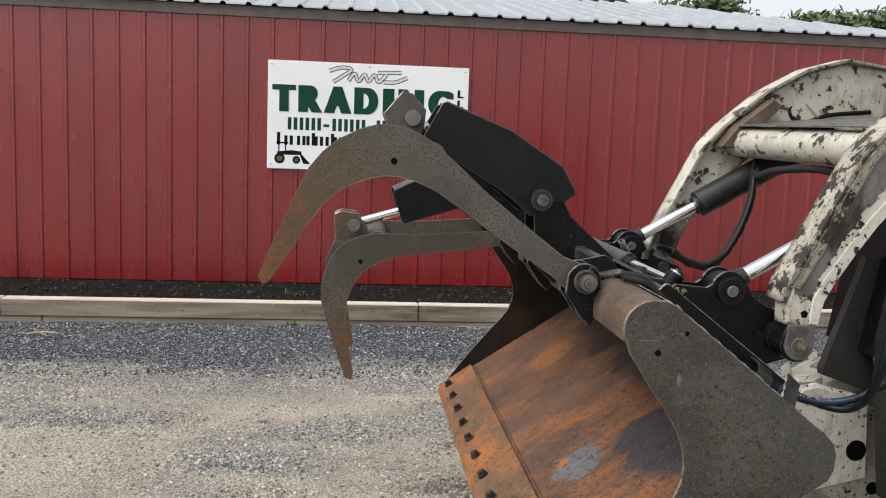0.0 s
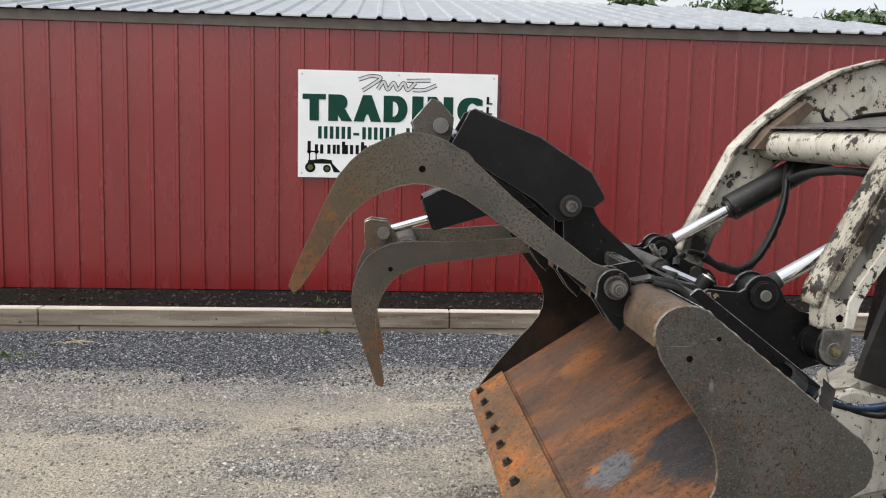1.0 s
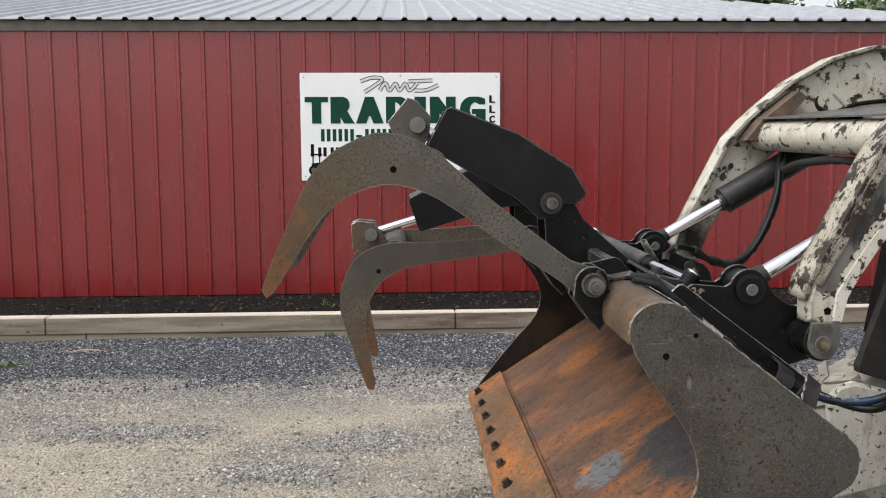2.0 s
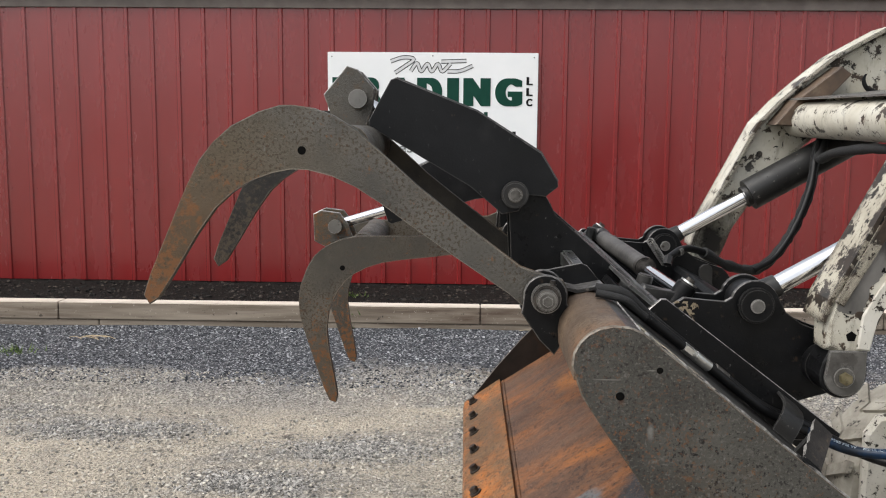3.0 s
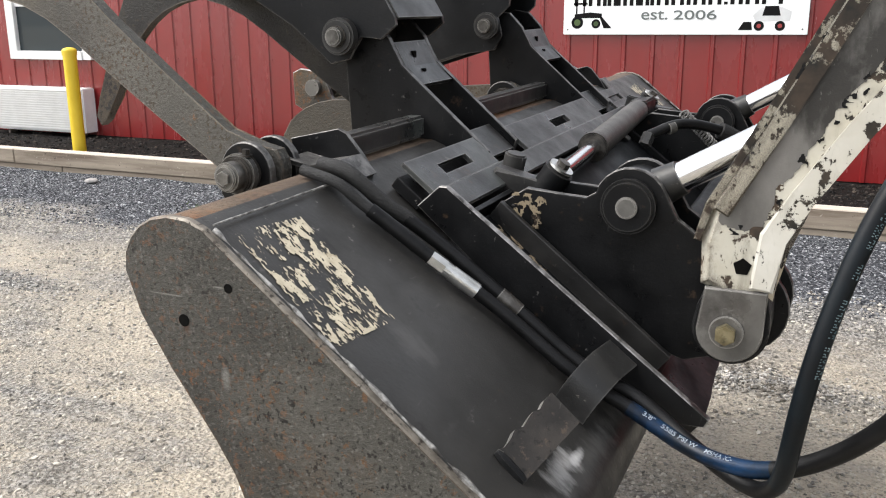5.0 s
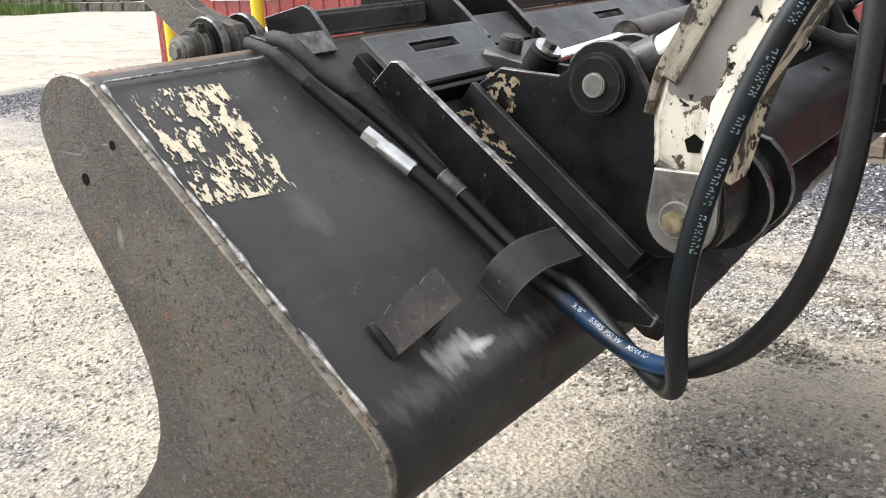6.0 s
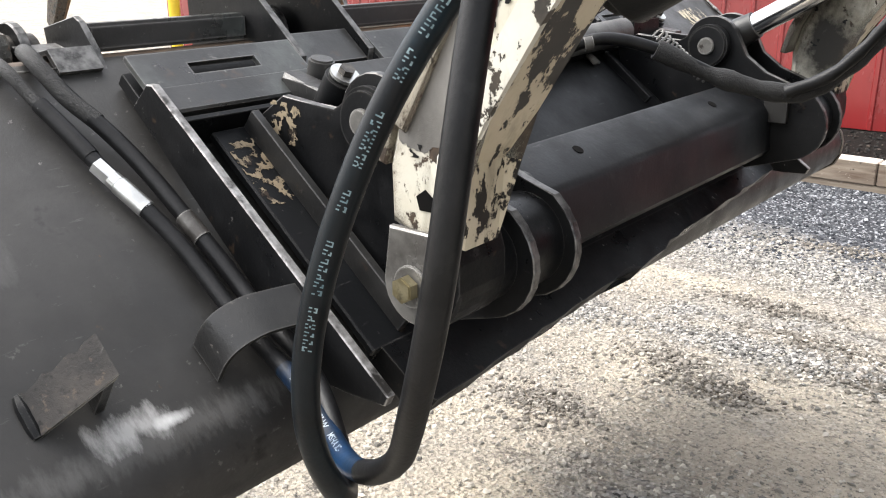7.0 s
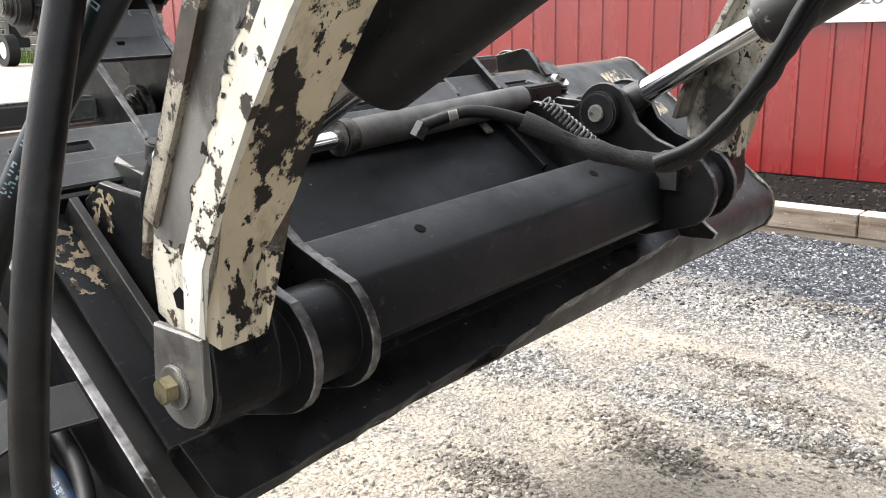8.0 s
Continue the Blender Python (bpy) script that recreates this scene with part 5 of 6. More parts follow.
    # bent hose guards beside the hinges
    for side in (-1, 1):
        at = lambda y0, y1: (y0, y1) if side < 0 else (2 * MID - y1, 2 * MID - y0)
        shelf = [(0.385, 1.126), (0.418, 1.146), (0.456, 1.136), (0.505, 1.148), (0.530, 1.124), (0.536, 1.128), (0.509, 1.155), (0.456, 1.143), (0.416, 1.153), (0.383, 1.133)]
        part("hose_guard", plate(shelf, *at(2.392, 2.452), 0.001, True), [BLACK_DUSTY, EDGE_DULL], g, "bent black hose guard plate")
        rib = [(0.400, 1.100), (0.385, 1.172), (0.470, 1.190), (0.484, 1.184), (0.512, 1.150), (0.536, 1.112), (0.50, 1.125), (0.44, 1.12)]
        part("guard_rib", plate(rib, *at(2.4522, 2.461), 0.001, True), [BLACK, EDGE_DULL], g)
    tagged(g, "grapple bucket of worn black and rusty steel, raised and tipped forward", "loader bucket")
    return g


TAB_BROWN = plain("brown_black_steel", (0.014, 0.0125, 0.0112), (0.032, 0.028, 0.025), 14, 0.5, 0, 0.3, (0.050, 0.043, 0.037), 8, 0.55, 0.75, spec=0.3, scratch=(0.08, 0.075, 0.07), speck=(((0.006, 0.005, 0.0045), 60, 0.56, 0.66), ((0.065, 0.048, 0.036), 110, 0.58, 0.66)))
# steel darkened in its colour to stand for deep shade inside the bucket
INNER_SHADE = plain("shaded_inner_steel", (0.012, 0.010, 0.009), (0.030, 0.023, 0.019), 7, 0.6, 0, 0.3, (0.05, 0.028, 0.017), 4, 0.55, 0.72, spec=0.15)
STICKER = plain("cream_sticker", (0.42, 0.365, 0.26), (0.60, 0.535, 0.40), 60, 0.6, 0, 0.3, (0.30, 0.24, 0.15), 40, 0.60, 0.7)
build_bucket()

TINE = [(-0.437, 1.128), (-0.425, 1.108), (-0.405, 1.122), (-0.370, 1.178), (-0.325, 1.252), (-0.287, 1.308), (-0.250, 1.340), (-0.212, 1.364), (-0.170, 1.382), (-0.130, 1.390), (-0.095, 1.389), (-0.047, 1.377),
        (0.000, 1.354), (0.050, 1.322), (0.128, 1.266), (0.207, 1.211), (0.316, 1.138), (0.345, 1.112)] + arc(0.385, 1.139, 0.048, 215, 400, 10) + [(0.392, 1.176), (0.336, 1.193), (0.230, 1.275), (0.126, 1.357), (0.050, 1.425),
        (0.000, 1.470), (-0.045, 1.497), (-0.085, 1.511), (-0.122, 1.516), (-0.150, 1.516), (-0.193, 1.503), (-0.250, 1.474), (-0.285, 1.443), (-0.316, 1.405), (-0.340, 1.357), (-0.359, 1.315), (-0.385, 1.255), (-0.420, 1.175)]


def build_claw(name, ya, swing, label):
    """One claw: two tines on a cross tube, pushed by a guarded cylinder from the tower at ya."""
    g = bare(name, 0.1, ya + 0.07, 1.11)
    px, pz = PIVOT
    spin = lambda prof: turned(prof, px, pz, swing)
    near, far = (2.360, 2.868) if ya < MID else (3.408, 3.918)
    steel = TINE_MAT if ya < MID else TINE_LOW_MAT
    for y in (near, far):
        # the raised claw's far tine takes the darker steel
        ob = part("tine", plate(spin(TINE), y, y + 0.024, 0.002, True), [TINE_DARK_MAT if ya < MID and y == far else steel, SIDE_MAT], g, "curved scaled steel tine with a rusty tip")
        hx, hz = spin([(-0.107, 1.426)])[0]
        bm = rod((hx, y - 0.0006, hz), (hx, y + 0.0246, hz), 0.0085, seg=18)
        part("bore", bm, BORE, ob, "dark drilled hole")
        tipline = [(-0.434, 1.130), (-0.424, 1.112), (-0.38, 1.17), (-0.335, 1.245), (-0.352, 1.27), (-0.40, 1.20)]
        part("wear_tip", plate(spin(tipline), y + 0.0242, y + 0.034, 0.002), RUST_EDGE, ob, "rusty wear bar on the tip")
    tx, tz = spin([(-0.018, 1.432)])[0]
    part("cross_tube", rod((tx, near + 0.0242, tz), (tx, far - 0.0002, tz), 0.046, seg=28), TINE_MAT, g, "round steel cross tube", smooth=True)
    lug = [(-0.067, 1.620), (-0.040, 1.612), (0.000, 1.566), (-0.004, 1.520), (-0.021, 1.482), (-0.018, 1.432), (-0.070, 1.440), (-0.102, 1.494), (-0.124, 1.552)]
    for y in (ya + 0.022, ya + 0.120):
        part("rod_lug", plate(spin(lug), y, y + 0.014, 0.002, True), [TINE_MAT, EDGE], g)
    back_l = [(-0.067, 1.620), (-0.124, 1.552), (-0.116, 1.546), (-0.060, 1.613)]
    part("lug_back", plate(spin(back_l), ya + 0.0362, ya + 0.1198, 0.001), TINE_MAT, g)
    bx, bz = spin([(-0.039, 1.542)])[0]
    bm = rod((bx, ya + 0.004, bz), (bx, ya + 0.152, bz), 0.016, seg=20)
    tube((bx, ya + 0.004, bz), (bx, ya + 0.0215, bz), 0.0225, 0.016, 20, bm)
    part("rod_pin", bm, GREY_WORN, g, "round nut and pin", smooth=True)
    # cylinder along the line from tower pin to lug pin
    cx, cz = CYLPIN
    y = ya + 0.077
    a, b = Vector((cx, y, cz)), Vector((bx, y, bz))
    d = (b - a).normalized()
    part("cylinder_barrel", rod(a + d * 0.02, a + d * 0.345, 0.036, seg=28, bevel=0.003), BLACK, g, smooth=True)
    part("cylinder_rod", rod(a + d * 0.3455, b - d * 0.025, 0.0165, seg=24), CHROME, g, "polished chrome rod", smooth=True)
    part("rod_eye", tube((bx, y - 0.024, bz), (bx, y + 0.024, bz), 0.028, 0.0162, 24), BLACK_DUSTY, g, smooth=True)
    # guard box
    ang = math.degrees(math.atan2(b.z - a.z, b.x - a.x) - math.atan2(1.542 - CYLPIN[1], -0.039 - CYLPIN[0]))
    gp = turned([(0.055, 1.590), (0.043, 1.586), (-0.010, 1.488), (-0.006, 1.476), (0.235, 1.336), (0.311, 1.270), (0.350, 1.278), (0.374, 1.318), (0.414, 1.313), (0.444, 1.337), (0.442, 1.350), (0.402, 1.416), (0.250, 1.513)], cx, cz, ang)
    guard = None
    for yy in (ya - 0.024, ya + 0.170):
        guard = part("guard_side", plate(gp, yy, yy + 0.008, 0.001, True), [COUPLER_BLACK, EDGE_DULL], g, "black guard plate, scuffed")
    roof = turned([(0.057, 1.593), (0.250, 1.5165), (0.404, 1.4195), (0.4455, 1.350), (0.436, 1.346), (0.398, 1.411), (0.2465, 1.506), (0.054, 1.583)], cx, cz, ang)
    part("guard_top", plate(roof, ya - 0.0158, ya + 0.1698, 0.001), RUBBED_BLACK, g, "bent black guard top")
    tagged(g, label, "grapple claw", "grapple claws")
    return g


build_claw("grapple_claw", 2.723, 0.0, "raised claw with two curved rust-tipped steel tines and a black guard")
build_claw("grapple_claw", 3.423, FAR_SWING, "half-closed claw with two curved steel tines and a chrome cylinder rod")


# ---- loader ----
LMID = 3.09


def build_loader():
    g = bare("skid_loader", 1.6, MID, -0.05)
    PIN = (1.046, 0.942)
    TILT = (0.885, 1.076)

    def both(y0, y1):
        return ((y0, y1, -1), (2 * LMID - y1, 2 * LMID - y0, 1))

    def pair(y0, y1):
        return ((y0, y1, -1), (2 * LMID + 0.025 - y1, 2 * LMID + 0.025 - y0, 1))

    # coupler: two cheek pairs, face plate, cross tube
    cheek = ([(0.690, 1.028), (0.680, 1.062), (0.724, 1.090), (0.780, 1.084), (0.819, 1.080), (0.835, 1.090)] + arc(TILT[0], TILT[1], 0.055, 150, 20, 8) +
             [(0.955, 1.058), (0.994, 1.030), (1.045, 1.012), (1.085, 1.000)] + arc(1.052, 0.938, 0.066, 45, -80, 8) + [(0.975, 0.846), (0.900, 0.872)])
    for yy in (2.585, 2.668):
        for y0, y1, s in pair(yy, yy + 0.013):
            part("coupler_cheek", plate(cheek, y0, y1, 0.0015, True), [BLACK, EDGE_DULL], g, "black coupler cheek plate")
    bm = flakes(lambda u, v: Vector((0.700 + 0.065 * u, 2.5842, 1.084 - 0.055 * v - 0.004 * u)), 44, 36, lambda u, v: ragged(u, v, 4, 3.5, 5) > -0.05 + 1.0 * max(abs(u - 0.45), abs(v - 0.4)) - 0.2)
    part("paint_chip", bm, TAN_CHIP, g, "patch of old cream paint")
    part("coupler_face", slab(0.172, 0.53, 2.512, 3.690, 0.012, 0.024, 0.002), COUPLER_BLACK, g, "flat black coupler face plate")
    for y in (2.560, 3.620):
        part("coupler_rib", slab(0.175, 0.52, y, y + 0.012, 0.0241, 0.055, 0.001), BLACK_DUSTY, g)
    bm = flakes(lambda u, v: back(0.195 + 0.11 * v, 2.515 + 0.068 * u, 0.0248), 40, 64, lambda u, v: ragged(u, v, 5, 8, 2) > -0.16 + 0.7 * abs(v - 0.4))
    part("old_paint", bm, TAN_CHIP, g, "remains of cream paint")
    tube_prof = [(0.918, 0.995), (0.930, 1.007), (0.938, 1.007), (1.005, 0.972), (1.014, 0.960), (1.020, 0.888), (1.010, 0.876), (0.936, 0.841), (0.915, 0.862)]
    tb = part("cross_beam", plate(tube_prof, 2.6815, 3.5235, 0.003), COUPLER_BLACK, g, "folded black cross beam with drain holes", smooth=True)
    for y in (2.911, 3.36):
        nrm = Vector((0.46, 0, 0.89)).normalized()
        c = Vector((0.967, y, 0.9922))
        part("drain_hole", rod(c - nrm * 0.004, c + nrm * 0.0008, 0.0085, seg=18), BORE, tb)
    # lower plate: flush with the face, its bottom edge burnt ragged
    edge_rng = random.Random(31)
    low = [(0.528, 2.525), (0.600, 2.530)]
    for k in range(41):
        y = 2.545 + 1.15 * k / 40
        low.append((0.620 - 0.052 * (y - 2.5) + edge_rng.uniform(-0.0018, 0.0018) + (0.008 if 3.05 < y < 3.15 else 0.0), y))
    low += [(0.545, 3.702), (0.528, 3.702)]
    bm = bmesh.new()
    rows = [[bm.verts.new(back(s_, y_, h_)) for s_, y_ in low] for h_ in (-0.010, 0.024)]
    bm.faces.new(rows[0]), bm.faces.new(rows[1])
    for k in range(len(low)):
        j = (k + 1) % len(low)
        bm.faces.new((rows[0][k], rows[0][j], rows[1][j], rows[1][k]))
    bmesh.ops.triangulate(bm, faces=[f for f in bm.faces if len(f.verts) > 4])
    part("lower_plate", bm, BLACK, g, "black lower coupler plate with a ragged edge")
    part("face_rib", slab(0.178, 0.313, 3.470, 3.482, 0.0242, 0.040, 0.001), BLACK, g)
    part("face_tab", slab(0.150, 0.200, 3.405, 3.428, 0.030, 0.036, 0.002), GREY_WORN, g, "short bare steel tab")
    # pins
    for y0, y1, s in pair(2.566, 2.5848):
        bm = rod((TILT[0], y0, TILT[1]), (TILT[0], y1, TILT[1]), 0.041, seg=28, bevel=0.005)
        part("pin_boss", bm, BLACK, g, smooth=True)
    for y0, y1, s in pair(2.6812, 2.705):
        part("pin_boss", rod((TILT[0], y0, TILT[1]), (TILT[0], y1, TILT[1]), 0.040, seg=28, bevel=0.004), BLACK, g, smooth=True)
    for y0, y1, s in pair(2.560, 2.711):
        part("tilt_pin", rod((TILT[0], y0, TILT[1]), (TILT[0], y1, TILT[1]), 0.0162, seg=24, bevel=0.002), GREY_WORN, g, "bare pin end", smooth=True)
    for y0, y1, s in pair(2.5582, 2.5848):
        part("spacer", rod((PIN[0], y0, PIN[1]), (PIN[0], y1, PIN[1]), 0.050, seg=32), BLACK, g, smooth=True)
    for y0, y1, s in pair(2.5982, 2.6678):
        part("pivot_boss", rod((PIN[0], y0, PIN[1]), (PIN[0], y1, PIN[1]), 0.056, seg=32), BLACK, g, smooth=True)
    for y0, y1, s in pair(2.6812, 2.694):
        part("keeper_plate", plate(arc(PIN[0] - 0.02, PIN[1] + 0.05, 0.022, 0, 180, 8) + [(PIN[0] - 0.042, PIN[1]), (PIN[0] + 0.002, PIN[1])], y0, y1, 0.001), BLACK_DUSTY, g)
    # arms
    arm = [(1.006, 1.000), (1.004, 1.060), (1.016, 1.108), (1.078, 1.224), (1.117, 1.300), (1.155, 1.375), (1.205, 1.475), (1.270, 1.545), (1.345, 1.612), (1.444, 1.695), (1.606, 1.785), (1.772, 1.832), (1.970, 1.805), (2.60, 1.70),
           (2.60, 1.45), (2.0, 1.52), (1.70, 1.545), (1.52, 1.51), (1.40, 1.435), (1.310, 1.355), (1.250, 1.285), (1.192, 1.205), (1.136, 1.118), (1.106, 1.070), (1.099, 0.985), (1.060, 0.990)]
    panel = [(1.018, 1.085), (1.034, 1.122), (1.092, 1.230), (1.130, 1.308), (1.180, 1.402), (1.230, 1.486), (1.286, 1.541), (1.400, 1.628), (1.415, 1.575), (1.326, 1.469), (1.261, 1.389), (1.201, 1.304), (1.141, 1.219), (1.094, 1.130), (1.080, 1.082)]
    spot_of = lambda u, v: Vector((1.00 + 0.46 * u, 0, 1.05 + 0.60 * v))
    rim_of = lambda u, v: inside(panel, 1.00 + 0.46 * u, 1.05 + 0.60 * v)
    panel_film = flakes(spot_of, 210, 270, lambda u, v: rim_of(u, v) > 0.010 * ragged(u, v, 14, 17, 4) - 0.001)
    scar_film = flakes(spot_of, 210, 270, lambda u, v: abs(rim_of(u, v) + 0.004) < 0.008 and ragged(u, v, 24, 30, 6) > 0.36)
    for y0, y1, s in both(2.478, 2.556):
        a = part("lift_arm", plate(arm, y0, y1, 0.012), WHITE_CHIP if s < 0 else WHITE_FAR, g, "white lift arm with paint worn to bare metal")
        for vertex_face in a.data.polygons:
            if vertex_face.normal.x > 0.5 and abs(vertex_face.normal.y) < 0.3:
                vertex_face.material_index = 1
        a.data.materials.append(CREAM_CHIP)
        yo0, yo1 = (y0 - 0.0025, y0 + 0.001) if s < 0 else (y1 - 0.001, y1 + 0.0025)
        yo = yo0 + 0.0018 if s < 0 else yo1 - 0.0018
        bm = panel_film.copy()
        for v in bm.verts:
            v.co.y = yo
        part("worn_panel", bm, PANEL_GREY, a, "grey panel rubbed bare")
        for side in ((yo + 0.0005 * s,) if s < 0 else (yo + 0.0005 * s, y0 - 0.0006)):
            for bm in pieces(scar_film):
                for v in bm.verts:
                    v.co.y = side
                part("paint_scar", bm, BLACK, a)
        if s > 0:
            bm = flakes(lambda u, v: Vector((1.150 + 0.07 * u, y0 - 0.0009, 1.315 + 0.06 * v)), 36, 32, lambda u, v: ragged(u, v, 3, 3, 9) > -0.45 + 1.5 * max(abs(u - 0.5), abs(v - 0.5)))
            part("bare_patch", bm, GREY_WORN, a, "grey patch where paint is gone")
            part("arm_bolt", hexhead((1.219, y0, 1.376), (0, -1, 0), 0.007, 0.008), BOLT, a)
        foot = arc(PIN[0] + 0.003, PIN[1], 0.050, 180, 360, 14) + [(1.098, 0.970), (1.092, 1.000), (1.018, 1.000), (1.004, 0.970)]
        yp0, yp1 = (y0 - 0.006, y0 + 0.004) if s < 0 else (y1 - 0.004, y1 + 0.006)
        part("pivot_plate", plate(arc(PIN[0] + 0.003, PIN[1], 0.043, 180, 360, 14) + [(1.094, 1.000), (1.014, 1.000)], yp0, yp1, 0.002), GREY_WORN, a, "rounded bare steel pivot plate")
        part("arm_foot", plate(foot, y0 + 0.0045 if s < 0 else y0 - 0.002, y1 + 0.002 if s < 0 else y1 - 0.0045, 0.003), BLACK, a, "black pivot foot")
        yb = yp0 if s < 0 else yp1
        part("pivot_washer", rod((PIN[0], yb, PIN[1]), (PIN[0], yb + 0.0045 * s, PIN[1]), 0.0225, seg=28, bevel=0.0012), GREY_WORN, a, "worn grey washer", smooth=True)
        part("pivot_bolt", rod((PIN[0], yb + 0.0047 * s, PIN[1]), (PIN[0], yb + 0.018 * s, PIN[1]), 0.0142, seg=6, bevel=0.0015), ZINC, a, "yellow zinc hex bolt")
        hx, hz = 1.059, 1.031
        yh = y0 - 0.001 if s < 0 else y1 + 0.001
        part("bore", rod((hx, yh, hz), (hx, yh - 0.006 * s, hz), 0.0120, seg=5), BORE, a)
    # cross tube between the arms
    part("arm_cross_tube", rod((1.345, 2.5562, 1.492), (1.345, 3.6238, 1.492), 0.058, seg=32), WHITE_CHIP, g, "white round cross tube with chipped paint", smooth=True)
    part("tube_shelf", plate([(1.30, 1.556), (1.75, 1.60), (1.75, 1.606), (1.30, 1.562)], 2.5562, 3.6238, 0), GREY_WORN, g)
    # arm flanges along the front edge, gussets, small lines on the arm
    front = arm[1:13]
    for y0, y1, s in both(2.4785, 2.590):
        strip = front + [(x, z) for x, z in inset_line(front, -0.010)][::-1]
        part("arm_flange", plate(strip, y0, y1, 0.002), WHITE_GRIMY if s < 0 else WHITE_FAR, g, "chipped flange along the arm's front edge")
        gy = (y1 - 0.034, y1 + 0.06) if s < 0 else (y0 - 0.06, y0 + 0.034)
        part("gusset", plate([(1.235, 1.475), (1.300, 1.555), (1.440, 1.665), (1.475, 1.640), (1.400, 1.560), (1.300, 1.470)], *gy, 0.003), GUSSET_BROWN, g, "brown stained gusset")
    rear = [(1.099, 1.000), (1.106, 1.070), (1.136, 1.118), (1.192, 1.205), (1.250, 1.285), (1.310, 1.355), (1.400, 1.435), (1.520, 1.510)]
    for y0, y1, s in both(2.478, 2.556):
        ridge = rear + inset_line(rear, -0.030)[::-1]
        ry = (y0 - 0.008, y0 - 0.0001) if s < 0 else (y1 + 0.0001, y1 + 0.008)
        part("arm_rim", plate(ridge, *ry, 0.004), WHITE_RIM if s < 0 else WHITE_GRIMY, g, "raised white rim with chipped paint")
        lead = arm[2:10]
        ridge = inset_line(lead, 0.002) + inset_line(lead, 0.024)[::-1]
        part("arm_rim", plate(ridge, *ry, 0.003), WHITE_GRIMY, g, "raised front rim with cracked paint")
    yl = 2 * LMID - 2.545
    part("line_loop", hose([(1.95, yl, 1.665), (1.75, yl, 1.672), (1.60, yl, 1.660), (1.555, yl - 0.004, 1.635), (1.570, yl - 0.008, 1.595), (1.63, yl - 0.01, 1.585), (1.72, yl - 0.01, 1.615), (1.9, yl - 0.01, 1.635)], 0.009, 10, 8), RUBBER, g, smooth=True)
    part("steel_line", hose([(1.62, yl - 0.012, 1.66), (1.68, yl - 0.012, 1.60), (1.70, yl - 0.012, 1.585)], 0.006, 8, 6), FITTING, g, smooth=True)
    # tilt cylinders
    cd = Vector((0.868, 0, 0.497)).normalized()
    for yc in (2.633, 2 * LMID + 0.025 - 2.633):
        p = Vector((TILT[0], yc, TILT[1]))
        cyl = part("tilt_cylinder", rod(p + cd * 0.315, p + cd * 0.95, 0.053, seg=32, bevel=0.016), BLACK if yc < LMID else BLACK_DUSTY, g, "black tilt cylinder barrel", smooth=True)
        part("chrome_rod", rod(p + cd * 0.05, p + cd * 0.3148, 0.0225, seg=28), CHROME, cyl, "polished chrome rod", smooth=True)
        part("rod_eye", tube(p - Vector((0, 0.033, 0)), p + Vector((0, 0.033, 0)), 0.046, 0.0192, 28), BLACK, cyl, smooth=True)
        part("rod_neck", rod(p + cd * 0.04, p + cd * 0.075, 0.030, 0.026, seg=24), BLACK_DUSTY, cyl, smooth=True)
        side = Vector((0, -1, 0)) * 0.0522
        up = cd.cross(Vector((0, -1, 0))) * 0.006
        strip = bmesh.new()
        for u0, u1 in ((0.45, 0.475), (0.48, 0.52)):
            strip.faces.new([strip.verts.new(p + cd * u + side + up * v) for u, v in ((u0, -1), (u1, -1), (u1, 1), (u0, 1))])
        if yc < LMID:
            strip.free()
            continue
        part("label_strip", strip, FITTING, cyl, "small bright label strip")
    # coupler lock cylinder and levers
    near_eye, far_eye = Vector((0.738, 2.667, 1.084)), Vector((0.680, 3.660, 1.094))
    way = (far_eye - near_eye).normalized()
    lock = part("lock_cylinder", rod(near_eye + way * 0.34, near_eye + way * 0.865, 0.027, seg=28, bevel=0.004), LOCK_GREY, g, "dull grey lock cylinder", smooth=True)
    part("chrome_rod", rod(near_eye + way * 0.024, near_eye + way * 0.3398, 0.0145, seg=24), CHROME, lock, "polished chrome rod", smooth=True)
    part("gland", rod(near_eye + way * 0.325, near_eye + way * 0.355, 0.0295, seg=28, bevel=0.003), BOLT, lock, smooth=True)
    q = near_eye + way * 0.866
    part("clevis", box(q.x - 0.022, q.x + 0.022, q.y + 0.0005, far_eye.y - 0.01, q.z - 0.016, q.z + 0.024, 0.004), BLACK, lock, "flat black clevis")
    dr = Vector((0.040, 0, 0.060)).normalized()
    for c, s in ((near_eye, 1), (far_eye, -1)):
        eye = part("lever_eye", rod(c - dr * 0.04, c + dr * 0.028, 0.025, seg=28, bevel=0.004), BLACK, lock, "black lever eye", smooth=True)
        top = c + dr * 0.0282
        part("washer", rod(top, top + dr * 0.004, 0.021, seg=24), FITTING, eye)
        part("bolt_head", rod(top + dr * 0.0041, top + dr * 0.013, 0.011, seg=6), BOLT, eye)
        lever = [(0.640, 1.058), (0.630, 1.088), (0.648, 1.106), (0.690, 1.094), (0.750, 1.086), (0.755, 1.056), (0.700, 1.050)]
        part("lever", plate(lever, c.y - 0.018, c.y + 0.018, 0.006), BLACK_DUSTY, lock, "black lock lever")
        part("lever_pivot", rod((0.650, c.y + 0.045 * s, 1.07), (0.662, c.y + 0.045 * s, 1.120), 0.019, seg=20, bevel=0.003), BLACK_DUSTY, lock, smooth=True)
    # spring on the far lever
    pts = []
    ax = Vector((0.07, 0.075, -0.09)).normalized()
    e1 = ax.orthogonal().normalized()
    for k in range(150):
        u = k / 150
        a = 2 * math.pi * 14 * u
        c = Vector((0.818, 3.425, 1.105)).lerp(Vector((0.888, 3.50, 1.015)), u)
